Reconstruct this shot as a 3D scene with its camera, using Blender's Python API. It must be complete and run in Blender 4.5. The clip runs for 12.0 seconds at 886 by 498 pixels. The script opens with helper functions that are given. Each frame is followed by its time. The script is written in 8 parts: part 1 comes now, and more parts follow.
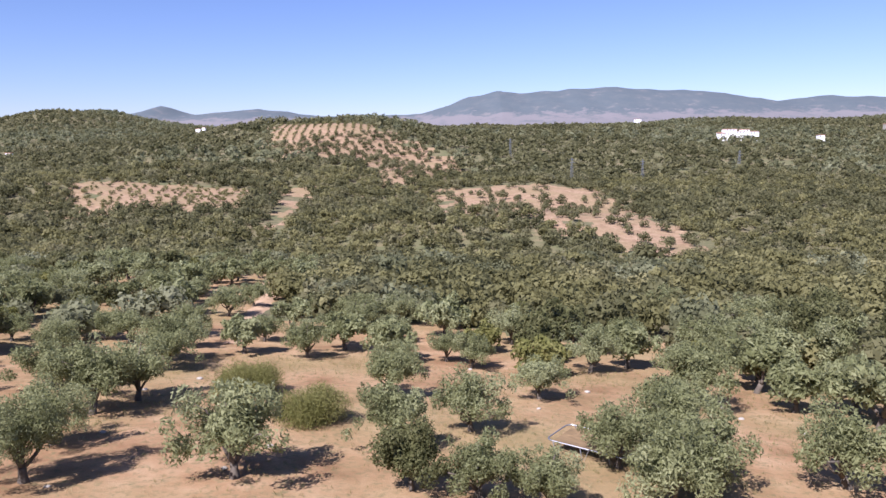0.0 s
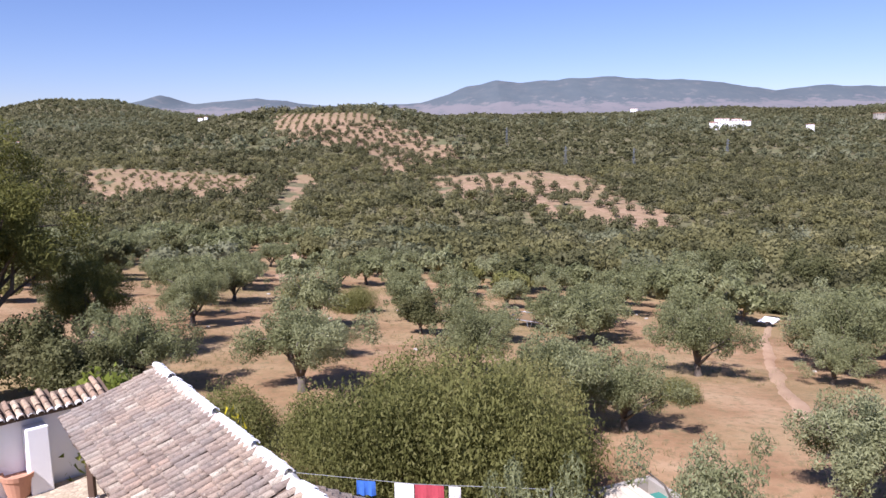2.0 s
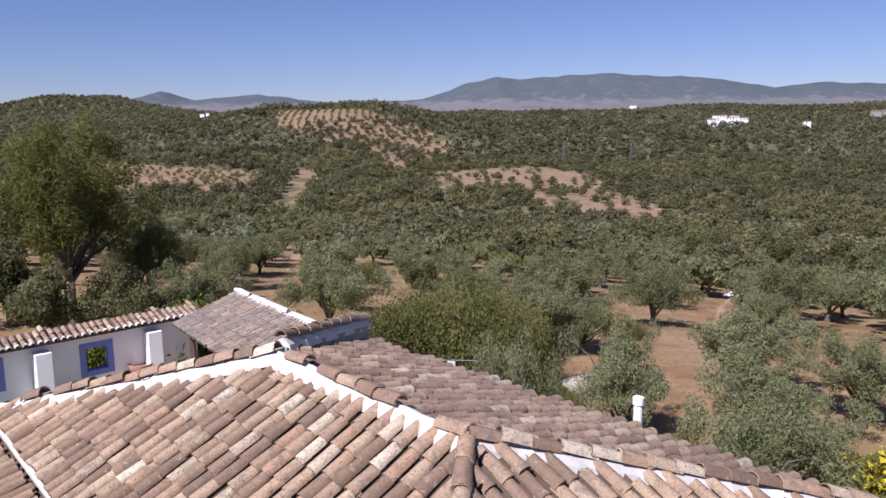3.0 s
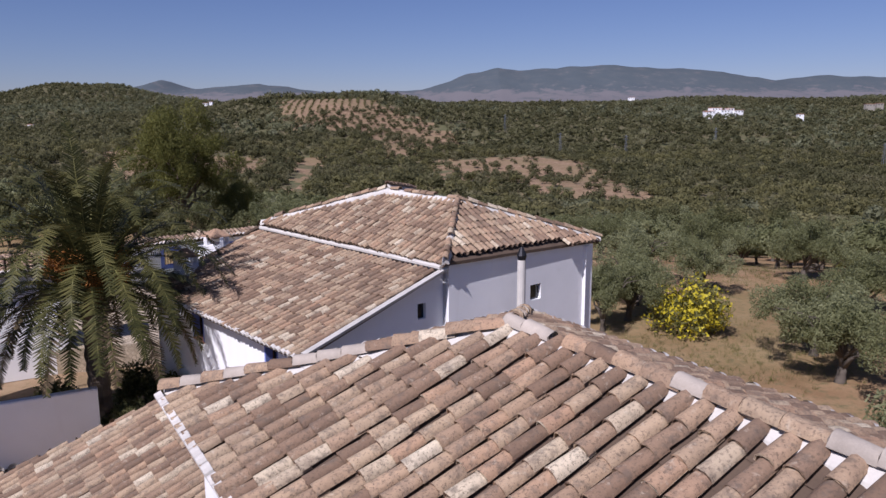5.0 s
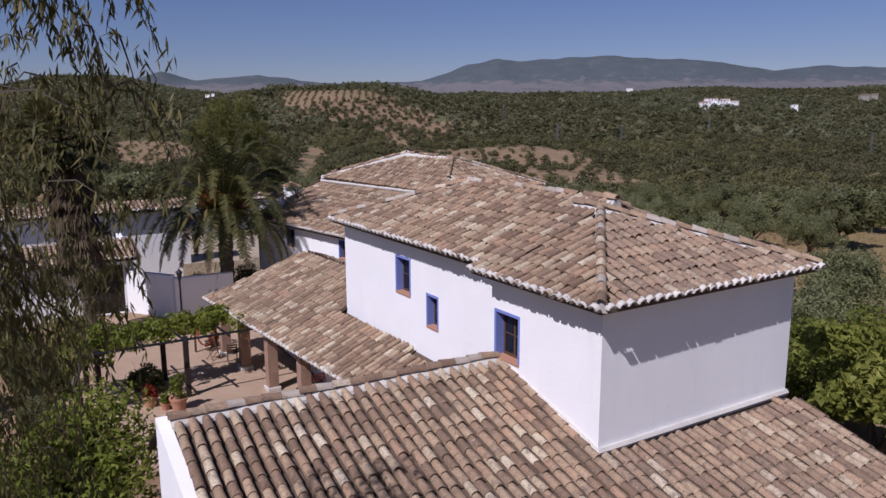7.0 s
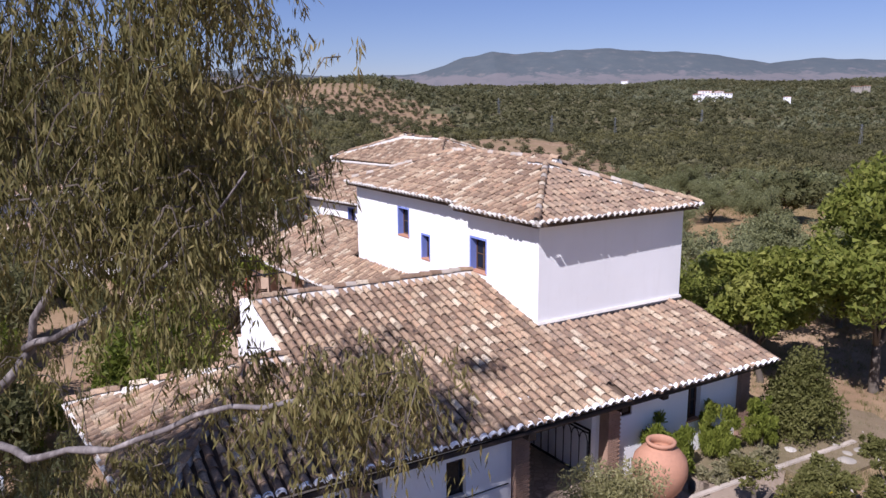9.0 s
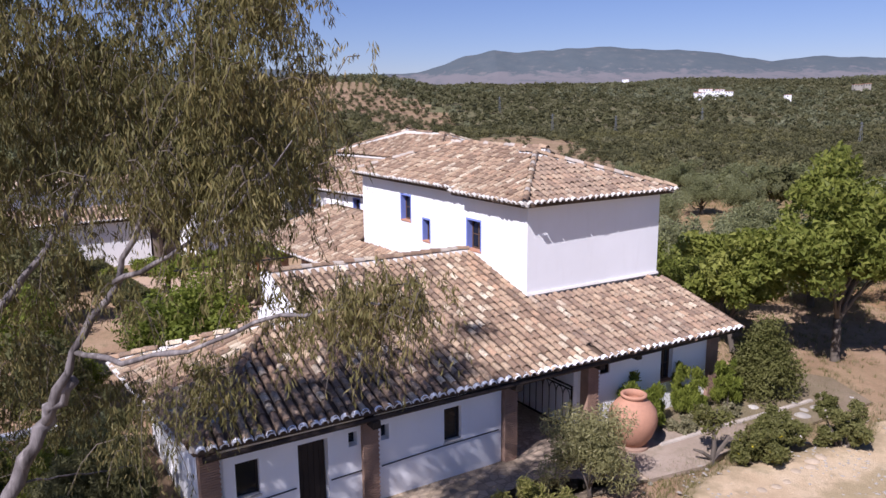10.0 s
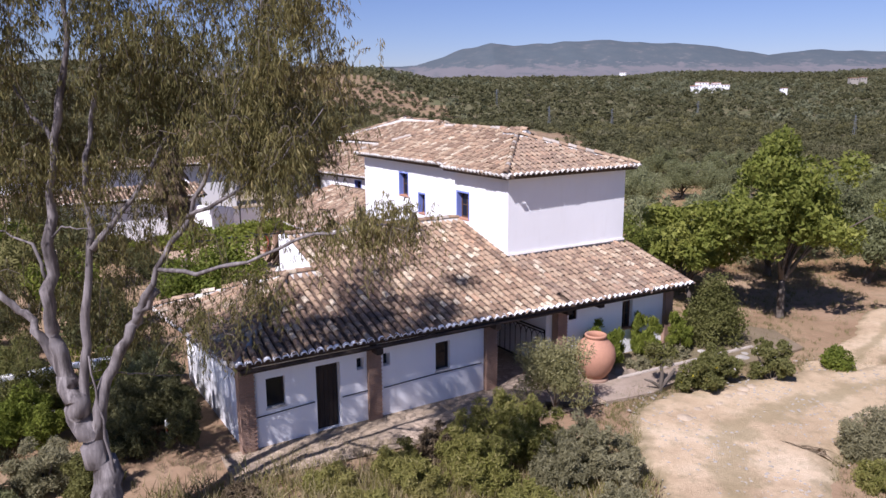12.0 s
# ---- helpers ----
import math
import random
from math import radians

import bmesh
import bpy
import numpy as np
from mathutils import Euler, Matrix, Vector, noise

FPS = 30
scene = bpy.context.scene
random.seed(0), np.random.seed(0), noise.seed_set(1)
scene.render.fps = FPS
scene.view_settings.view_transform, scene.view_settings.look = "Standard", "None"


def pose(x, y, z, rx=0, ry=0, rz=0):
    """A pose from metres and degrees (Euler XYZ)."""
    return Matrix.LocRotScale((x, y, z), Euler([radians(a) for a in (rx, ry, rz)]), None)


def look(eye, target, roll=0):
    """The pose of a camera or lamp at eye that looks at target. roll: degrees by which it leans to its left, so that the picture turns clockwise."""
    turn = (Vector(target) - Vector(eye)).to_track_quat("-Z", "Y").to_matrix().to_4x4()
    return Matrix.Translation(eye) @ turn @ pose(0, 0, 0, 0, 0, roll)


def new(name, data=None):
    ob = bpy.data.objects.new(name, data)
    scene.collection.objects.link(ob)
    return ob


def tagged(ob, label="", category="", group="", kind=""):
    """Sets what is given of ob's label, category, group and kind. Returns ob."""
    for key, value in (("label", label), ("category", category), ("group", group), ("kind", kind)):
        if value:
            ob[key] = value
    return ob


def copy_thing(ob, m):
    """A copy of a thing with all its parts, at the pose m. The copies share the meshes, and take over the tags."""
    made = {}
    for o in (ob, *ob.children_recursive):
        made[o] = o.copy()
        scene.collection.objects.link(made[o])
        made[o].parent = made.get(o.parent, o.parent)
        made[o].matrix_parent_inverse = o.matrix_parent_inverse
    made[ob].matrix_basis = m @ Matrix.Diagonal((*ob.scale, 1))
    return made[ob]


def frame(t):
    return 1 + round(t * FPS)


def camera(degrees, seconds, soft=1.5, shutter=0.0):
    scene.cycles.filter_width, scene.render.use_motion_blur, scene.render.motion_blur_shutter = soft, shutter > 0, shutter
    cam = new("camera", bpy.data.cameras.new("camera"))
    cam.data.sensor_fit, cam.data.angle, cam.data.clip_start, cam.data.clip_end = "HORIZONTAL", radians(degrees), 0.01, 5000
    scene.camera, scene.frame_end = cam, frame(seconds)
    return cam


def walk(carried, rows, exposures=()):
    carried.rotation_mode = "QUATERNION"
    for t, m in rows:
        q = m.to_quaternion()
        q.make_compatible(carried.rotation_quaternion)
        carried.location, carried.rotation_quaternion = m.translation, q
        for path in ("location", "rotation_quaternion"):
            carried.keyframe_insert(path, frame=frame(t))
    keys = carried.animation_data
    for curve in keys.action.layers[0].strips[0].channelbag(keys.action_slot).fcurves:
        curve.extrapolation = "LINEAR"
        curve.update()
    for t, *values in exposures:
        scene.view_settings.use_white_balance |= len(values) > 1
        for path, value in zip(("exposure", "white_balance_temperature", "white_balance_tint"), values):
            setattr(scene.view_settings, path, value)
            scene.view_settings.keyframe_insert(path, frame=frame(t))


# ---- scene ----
# ---------------------------------------------------------------- the camera and its flight
cam = camera(62.0, 12.0, soft=1.5)
PATH = [
    (0, (-1.481, 2.189, 11.984), (-1.534, 4.167, 11.697), -0.7),
    (0.5, (-1.288, -3.486, 11.882), (-1.341, -1.509, 11.589), -0.8),
    (1, (-1.068, -8.796, 11.784), (-1.119, -6.82, 11.484), -0.8),
    (1.5, (-0.963, -14.166, 11.683), (-1.012, -12.19, 11.376), -0.8),
    (2, (-0.792, -18.965, 11.556), (-0.842, -16.99, 11.241), -0.7),
    (2.5, (-0.639, -23.487, 11.404), (-0.691, -21.514, 11.085), -0.6),
    (3, (-0.601, -27.993, 11.297), (-0.651, -26.02, 10.973), -0.6),
    (5, (-0.432, -46.348, 10.727), (-0.48, -44.379, 10.379), -0.2),
    (5.5, (-0.286, -51.041, 10.726), (-0.335, -49.073, 10.373), -0.1),
    (6, (-0.204, -55.344, 10.698), (-0.253, -53.376, 10.341), -0.1),
    (6.5, (-0.143, -59.009, 10.615), (-0.193, -57.043, 10.251), -0.2),
    (7, (-0.111, -61.896, 10.553), (-0.159, -59.932, 10.182), -0.3),
    (9, (0.274, -69.142, 10.25), (0.236, -67.18, 9.861), -0.4),
    (9.5, (0.368, -70.441, 10.188), (0.327, -68.48, 9.797), -0.5),
    (10, (0.413, -71.776, 10.095), (0.371, -69.816, 9.703), -0.5),
    (10.5, (0.43, -73.085, 10.042), (0.388, -71.125, 9.644), -0.5),
    (11, (0.485, -74.277, 9.966), (0.448, -72.318, 9.564), -0.4),
    (11.5, (0.606, -75.226, 9.889), (0.568, -73.268, 9.483), -0.5),
    (12, (0.675, -75.885, 9.85), (0.64, -73.927, 9.44), -0.4),
]
EXPOSURES = [(0, 1.14), (1.5, 1.11), (2.5, 0.78), (3.2, 0.33), (5, 0.0), (5.5, -0.21), (6, -0.32), (6.5, -0.36), (7.2, -0.24), (9, 0.4), (9.5, 0.44), (12, 0.5)]
walk(cam, [(t, look(eye, target, roll)) for t, eye, target, roll in PATH], [(t, stops, 5900, 24) for t, stops in EXPOSURES])

# ---------------------------------------------------------------- sky and sun
SUN_AZ, SUN_EL = radians(57), radians(48)      # the way the light travels over the ground, and its height
world = bpy.data.worlds.new("sky")
scene.world = world
world.use_nodes = True
wn = world.node_tree.nodes
sky = wn.new("ShaderNodeTexSky")
sky.sky_type = "NISHITA"
sky.sun_disc = False
sky.sun_elevation = SUN_EL
sky.sun_rotation = radians(213)
sky.altitude = 500
sky.air_density = 1.0
sky.dust_density = 0.15
sky.ozone_density = 3.5
tint = wn.new("ShaderNodeMix")
tint.data_type, tint.blend_type = "RGBA", "MULTIPLY"
tint.inputs[0].default_value = 1.0
tint.inputs[7].default_value = (0.97, 0.965, 1.16, 1)
world.node_tree.links.new(sky.outputs[0], tint.inputs[6])
world.node_tree.links.new(tint.outputs[2], wn["Background"].inputs[0])
wn["Background"].inputs[1].default_value = 0.054
sun = new("sun", bpy.data.lights.new("sun", "SUN"))
sun.data.energy = 5.0
sun.data.angle = radians(0.55)
sun.data.color = (1.0, 0.955, 0.89)
sun.matrix_world = look((0, 0, 0), (math.cos(SUN_AZ) * math.cos(SUN_EL), math.sin(SUN_AZ) * math.cos(SUN_EL), -math.sin(SUN_EL)))
sun.location = (-40, -60, 80)

# ---------------------------------------------------------------- the lie of the land
PROFILE_Y = (-400, -110, -75, 2, 12, 24, 42, 64, 96, 130, 165, 205, 250, 290, 340, 430, 560, 700, 850, 1050, 1300, 1700, 2200, 3000, 5200)
PROFILE_Z = (-6, -1.0, -0.05, -0.05, -0.5, -1.5, -3.6, -6.3, -9.5, -12.4, -19, -26, -31, -32, -28, -24, -17, -6, 5, 19, 34, 40, 36, 45, 60)


def bump(x, y, cx, cy, h, sx, sy):
    return h * np.exp(-((x - cx) / sx) ** 2 - ((y - cy) / sy) ** 2)


def height(x, y):
    """Ground height in metres at plan position x, y (arrays or numbers)."""
    x, y = np.asarray(x, float), np.asarray(y, float)
    d = 3 + 0.05 * np.clip(y, 0, 2000)
    z = sum(np.interp(y + k * d, PROFILE_Y, PROFILE_Z) for k in (-1, -0.5, 0, 0.5, 1)) / 5
    z = z + bump(x, y, -150, 800, 34, 170, 240) + bump(x, y, -330, 470, 9, 130, 110) + bump(x, y, 70, 345, 6, 70, 45)
    z = z + bump(x, y, -775, 1500, 44, 170, 260) + bump(x, y, 520, 1560, 12, 120, 200) + bump(x, y, 1000, 1600, 14, 260, 300) + bump(x, y, -560, 1000, 10, 150, 160) - bump(x, y, 260, 260, 5, 110, 120)
    z = z + bump(x, y, -60, 150, 3.5, 50, 60)
    z = z - 0.065 * np.clip(x + 8, -40, 45) * np.clip((y - 6) / 20, 0, 1) * np.clip((135 - y) / 60, 0, 1)      # falls away to the east
    rough = np.clip((y - 20) / 200, 0, 1)
    z = z + rough * (1.6 * np.sin(x * 0.043 + 1.3 * np.sin(y * 0.021)) + 1.3 * np.sin(y * 0.037 + x * 0.018 + 2.0))
    # far ranges on the horizon
    ridge = np.interp(x, (-3300, -2676, -2300, -1960, -1830, -1745, -1700, -1650, -1560, -1430, -1330, -1150, -1050, -800, -410, -216, -86, 42, 202, 330, 521, 712, 870, 1061, 1346, 1537, 1761, 1854, 2010, 2198, 2381, 3300),
                      (70, 84, 120, 142, 150, 176, 190, 168, 132, 140, 154, 164, 148, 118, 112, 126, 172, 212, 246, 236, 250, 254, 264, 246, 232, 208, 168, 178, 200, 192, 184, 120))
    ridge = 0.955 * ridge + 3 * np.sin(x * 0.011) + 2.5 * np.sin(x * 0.031 + 1)
    z = z + ridge * np.exp(-((y - 4250) / 520.0) ** 2) + 60 * np.exp(-((y - 3300) / 400.0) ** 2) * np.clip((x + 200) / 900, 0, 1) * 0.4
    return z


def ground_z(x, y):
    return float(height(x, y))

# ---------------------------------------------------------------- materials
def mat(name, rough=0.8, metal=0.0, spec=0.3):
    m = bpy.data.materials.new(name)
    m.use_nodes = True
    b = m.node_tree.nodes["Principled BSDF"]
    b.inputs["Roughness"].default_value = rough
    b.inputs["Metallic"].default_value = metal
    b.inputs["Specular IOR Level"].default_value = spec
    return m


def node(m, kind, **values):
    n = m.node_tree.nodes.new(kind)
    for k, v in values.items():
        n.inputs[k.replace("_", " ")].default_value = v
    return n


def link(m, a, b):
    m.node_tree.links.new(a, b)


def bsdf(m):
    return m.node_tree.nodes["Principled BSDF"]


def ramp(m, fac, stops):
    r = m.node_tree.nodes.new("ShaderNodeValToRGB")
    while len(r.color_ramp.elements) < len(stops):
        r.color_ramp.elements.new(0.5)
    for e, (p, c) in zip(r.color_ramp.elements, stops):
        e.position, e.color = p, (*c, 1)
    link(m, fac, r.inputs[0])
    return r.outputs[0]


def place(m, scale=1.0):
    """World-sized coordinates, in metres."""
    g = m.node_tree.nodes.new("ShaderNodeNewGeometry")
    v = m.node_tree.nodes.new("ShaderNodeMapping")
    v.inputs["Scale"].default_value = (scale, scale, scale) if not isinstance(scale, tuple) else scale
    link(m, g.outputs["Position"], v.inputs["Vector"])
    return v.outputs[0]


def noisy(m, scale, detail=4.0, rough=0.6, vec=None):
    n = node(m, "ShaderNodeTexNoise", Scale=1.0, Detail=detail, Roughness=rough)
    link(m, vec if vec is not None else place(m, scale), n.inputs["Vector"])
    return n.outputs["Fac"]


def mixed(m, fac, a, b, kind="MIX"):
    n = m.node_tree.nodes.new("ShaderNodeMix")
    n.data_type, n.blend_type = "RGBA", kind
    for socket, v in ((n.inputs[0], fac), (n.inputs[6], a), (n.inputs[7], b)):
        if isinstance(v, (int, float)):
            socket.default_value = v
        elif isinstance(v, tuple):
            socket.default_value = (*v, 1)
        else:
            link(m, v, socket)
    return n.outputs[2]


def bumped(m, fac, strength=0.3, distance=0.02):
    n = node(m, "ShaderNodeBump", Strength=strength, Distance=distance)
    link(m, fac, n.inputs["Height"])
    link(m, n.outputs[0], bsdf(m).inputs["Normal"])


def chance(m):
    """A number of its own for each piece, whether it is an object or an island of a joined mesh."""
    a = m.node_tree.nodes.new("ShaderNodeObjectInfo").outputs["Random"]
    b = m.node_tree.nodes.new("ShaderNodeNewGeometry").outputs["Random Per Island"]
    s = m.node_tree.nodes.new("ShaderNodeMath")
    s.operation = "ADD"
    f = m.node_tree.nodes.new("ShaderNodeMath")
    f.operation = "FRACT"
    link(m, a, s.inputs[0]), link(m, b, s.inputs[1]), link(m, s.outputs[0], f.inputs[0])
    return f.outputs[0]


def plain(name, colour, rough=0.8, metal=0.0, vary=0.25, scale=3.0, bump_by=0.15, spec=0.3):
    """A surface of one colour with stains at two scales and a fine relief."""
    m = mat(name, rough, metal, spec)
    big, fine = noisy(m, scale * 0.25, 3), noisy(m, scale * 6, 5, 0.7)
    lo, hi = tuple(c * (1 - vary) for c in colour), tuple(min(1, c * (1 + vary * 0.6)) for c in colour)
    c1 = ramp(m, big, ((0.3, lo), (0.7, hi)))
    c2 = ramp(m, fine, ((0.3, tuple(c * 0.8 for c in colour)), (0.7, tuple(min(1, c * 1.12) for c in colour))))
    link(m, mixed(m, 0.45, c1, c2), bsdf(m).inputs["Base Color"])
    bumped(m, fine, bump_by, 0.01)
    return m


def leaf_material(name, stops, rough=0.6, through_light=0.5, patch=0.19, single=0.5):
    """Leaves: a tone for each leaf, and some light that comes through."""
    m = mat(name, rough, 0, 0.12)
    own = ramp(m, chance(m), stops)
    tree = ramp(m, noisy(m, patch, 2, 0.5), tuple((0.34 + 0.32 * p, c) for p, c in stops))
    c = mixed(m, 1 - single, own, tree)
    link(m, c, bsdf(m).inputs["Base Color"])
    t = m.node_tree.nodes.new("ShaderNodeBsdfTranslucent")
    link(m, c, t.inputs["Color"])
    s = m.node_tree.nodes.new("ShaderNodeMixShader")
    s.inputs[0].default_value = through_light
    link(m, bsdf(m).outputs[0], s.inputs[1]), link(m, t.outputs[0], s.inputs[2])
    link(m, s.outputs[0], m.node_tree.nodes["Material Output"].inputs["Surface"])
    return m


# ---------------------------------------------------------------- mesh helpers
def mesh_of(name, verts, faces, materials, slots=None, smooth=False):
    """A mesh from arrays; faces is an array of one polygon size, or a list of lists."""
    me = bpy.data.meshes.new(name)
    verts = np.asarray(verts, np.float32).reshape(-1, 3)
    if isinstance(faces, np.ndarray):
        n, k = faces.shape
        me.vertices.add(len(verts)), me.loops.add(n * k), me.polygons.add(n)
        me.vertices.foreach_set("co", verts.ravel())
        me.loops.foreach_set("vertex_index", faces.astype(np.int32).ravel())
        me.polygons.foreach_set("loop_start", np.arange(0, n * k, k, dtype=np.int32))
        me.update(calc_edges=True)
    else:
        me.from_pydata([tuple(v) for v in verts], [], [list(f) for f in faces])
    for m in materials if isinstance(materials, (list, tuple)) else [materials]:
        me.materials.append(m)
    if slots is not None:
        me.polygons.foreach_set("material_index", np.asarray(slots, np.int32))
    me.polygons.foreach_set("use_smooth", np.full(len(me.polygons), bool(smooth)))
    return me


def part(name, bm, material, parent=None, label="", smooth=False):
    """Link a bmesh or a mesh as ONE object, under a thing or a part."""
    if isinstance(bm, bpy.types.Mesh):
        me = bm
    else:
        me = bpy.data.meshes.new(name)
        bmesh.ops.recalc_face_normals(bm, faces=bm.faces)
        bm.to_mesh(me)
        bm.free()
        me.materials.append(material)
        if smooth:
            me.polygons.foreach_set("use_smooth", np.ones(len(me.polygons), bool))
    ob = new(name, me)
    if parent is not None:
        ob.parent = parent
    if label:
        ob["label"] = label
    return ob


def thing(name, label, category, at=(0, 0, 0), turn=0.0, group="", kind=""):
    """An Empty at the base of a thing, for its parts."""
    ob = new(name)
    ob.empty_display_size = 0.3
    ob.matrix_basis = pose(*at, 0, 0, turn)
    return tagged(ob, label, category, group, kind)


def box(bm, x0, x1, y0, y1, z0, z1, bevel=0.0, m=None):
    """A box, its edges rounded where bevel is given."""
    r = bmesh.ops.create_cube(bm, size=1.0, matrix=Matrix.Translation(((x0 + x1) / 2, (y0 + y1) / 2, (z0 + z1) / 2)) @ Matrix.Diagonal((abs(x1 - x0), abs(y1 - y0), abs(z1 - z0), 1)))
    vs = r["verts"]
    if bevel:
        es = list({e for v in vs for e in v.link_edges})
        out = bmesh.ops.bevel(bm, geom=es, offset=bevel, segments=2, affect="EDGES", profile=0.5)
        vs = list({v for f in out["faces"] for v in f.verts} | {v for v in vs if v.is_valid})
    if m is not None:
        bmesh.ops.transform(bm, matrix=m, verts=vs)
    return vs


def boxes(*specs, bevel=0.0, m=None):
    bm = bmesh.new()
    for s in specs:
        box(bm, *s, bevel=bevel)
    if m is not None:
        bm.transform(m)
    return bm


def tube(bm, pts, radii, sides=8, cap=True):
    """A tapered tube along points."""
    rings = []
    pts = [Vector(p) for p in pts]
    side = None
    for i, p in enumerate(pts):
        d = (pts[min(i + 1, len(pts) - 1)] - pts[max(i - 1, 0)]).normalized()
        if side is None:
            side = d.cross(Vector((0.31, 0.87, 0.38))).normalized()
        side = (side - d * side.dot(d)).normalized()
        other = d.cross(side)
        rings.append([bm.verts.new(p + (side * math.cos(a) + other * math.sin(a)) * radii[i]) for a in (2 * math.pi * k / sides for k in range(sides))])
    for a, b in zip(rings, rings[1:]):
        for k in range(sides):
            bm.faces.new((a[k], a[(k + 1) % sides], b[(k + 1) % sides], b[k]))
    if cap:
        bm.faces.new(rings[0][::-1]), bm.faces.new(rings[-1])
    return bm


def lathe(profile, sides=24, cx=0, cy=0):
    """A turned body from (radius, z) pairs."""
    bm = bmesh.new()
    rings = [[bm.verts.new((cx + r * math.cos(2 * math.pi * k / sides), cy + r * math.sin(2 * math.pi * k / sides), z)) for k in range(sides)] for r, z in profile]
    for a, b in zip(rings, rings[1:]):
        for k in range(sides):
            bm.faces.new((a[k], a[(k + 1) % sides], b[(k + 1) % sides], b[k]))
    bm.faces.new(rings[0][::-1]), bm.faces.new(rings[-1])
    return bm


def prism(bm, ring, z0, z1):
    """An upright solid on a plan outline; z0 and z1 are numbers, or lists with a height for each corner."""
    n = len(ring)
    lo, hi = ([z] * n if isinstance(z, (int, float)) else z for z in (z0, z1))
    a = [bm.verts.new((x, y, z)) for (x, y), z in zip(ring, lo)]
    b = [bm.verts.new((x, y, z)) for (x, y), z in zip(ring, hi)]
    bm.faces.new(a[::-1]), bm.faces.new(b)
    for i in range(n):
        j = (i + 1) % n
        bm.faces.new((a[i], a[j], b[j], b[i]))
    return bm


def slab(bm, pts, thick):
    """A sloping plate: a polygon in space and its copy thick metres below."""
    a = [bm.verts.new(p) for p in pts]
    b = [bm.verts.new(Vector(p) - Vector((0, 0, thick))) for p in pts]
    n = len(a)
    bm.faces.new(a), bm.faces.new(b[::-1])
    for i in range(n):
        bm.faces.new((a[i], b[i], b[(i + 1) % n], a[(i + 1) % n]))
    return bm


def spread(verts, faces, mats4):
    """Copies of a small mesh at many poses, as one pair of arrays."""
    verts, faces, mats4 = np.asarray(verts), np.asarray(faces), np.asarray(mats4)
    v = np.einsum("nij,vj->nvi", mats4[:, :3, :3], verts) + mats4[:, None, :3, 3]
    f = faces[None] + (np.arange(len(mats4)) * len(verts))[:, None, None]
    return v.reshape(-1, 3), f.reshape(-1, faces.shape[1])


def inside(poly, x, y):
    """Whether points lie in a plan polygon."""
    x, y = np.asarray(x, float), np.asarray(y, float)
    odd = np.zeros(x.shape, bool)
    for (x0, y0), (x1, y1) in zip(poly, poly[1:] + poly[:1]):
        cross = (y0 > y) != (y1 > y)
        odd ^= cross & (x < (x1 - x0) * (y - y0) / (y1 - y0 + 1e-12) + x0)
    return odd

# ---------------------------------------------------------------- the place's surfaces
def whitewash_material():
    m = mat("whitewash", 0.85, 0, 0.2)
    big, mid, fine = noisy(m, 0.5, 3), noisy(m, 2.2, 5, 0.65), noisy(m, 18, 5, 0.7)
    c = ramp(m, big, ((0.3, (0.87, 0.87, 0.865)), (0.7, (0.92, 0.92, 0.92))))
    streak = noisy(m, 1.0, 4, 0.6, place(m, (2.6, 2.6, 0.35)))
    c = mixed(m, ramp(m, streak, ((0.56, (0, 0, 0)), (0.78, (0.18, 0.18, 0.18)))), c, (0.68, 0.665, 0.63))
    c = mixed(m, ramp(m, mid, ((0.62, (0, 0, 0)), (0.8, (0.25, 0.25, 0.25)))), c, (0.72, 0.68, 0.63))
    link(m, c, bsdf(m).inputs["Base Color"])
    add = m.node_tree.nodes.new("ShaderNodeMath")
    add.operation = "ADD"
    link(m, mid, add.inputs[0]), link(m, fine, add.inputs[1])
    bumped(m, add.outputs[0], 0.25, 0.03)
    return m


def tile_material(name="clay_tile", grown=0.35, moss=0.55, crust=(0.25, 0.188, 0.135)):
    m = mat(name, 0.88, 0, 0.2)
    c = ramp(m, chance(m), ((0.0, (0.21, 0.138, 0.092)), (0.25, (0.29, 0.19, 0.125)), (0.45, (0.41, 0.285, 0.185)), (0.62, (0.51, 0.38, 0.25)), (0.75, (0.45, 0.285, 0.18)), (0.86, (0.45, 0.325, 0.21)), (0.93, (0.62, 0.51, 0.36)), (1.0, (0.72, 0.62, 0.46))))
    lichen = noisy(m, 7, 5, 0.7)
    big = noisy(m, 0.45, 3)
    c = mixed(m, ramp(m, big, ((0.35, (max(0.0, grown - 0.5),) * 3), (0.7, (grown,) * 3))), c, crust)
    c = mixed(m, ramp(m, lichen, ((0.52, (max(0.0, moss - 0.8),) * 3), (0.64, (moss,) * 3))), c, (0.135, 0.115, 0.095))
    soot = noisy(m, 2.6, 6, 0.75)
    c = mixed(m, ramp(m, soot, ((0.5, (0, 0, 0)), (0.66, (moss * 0.8,) * 3))), c, (0.155, 0.105, 0.078))
    pale = noisy(m, 11, 4, 0.6)
    c = mixed(m, ramp(m, pale, ((0.6, (0, 0, 0)), (0.72, (0.5, 0.5, 0.5)))), c, (0.56, 0.485, 0.375))
    speck = noisy(m, 34, 4, 0.7)
    c = mixed(m, ramp(m, speck, ((0.53, (0, 0, 0)), (0.62, (0.62, 0.62, 0.62)))), c, (0.12, 0.088, 0.065))
    link(m, c, bsdf(m).inputs["Base Color"])
    bumped(m, noisy(m, 26, 5, 0.75), 0.7, 0.02)
    return m


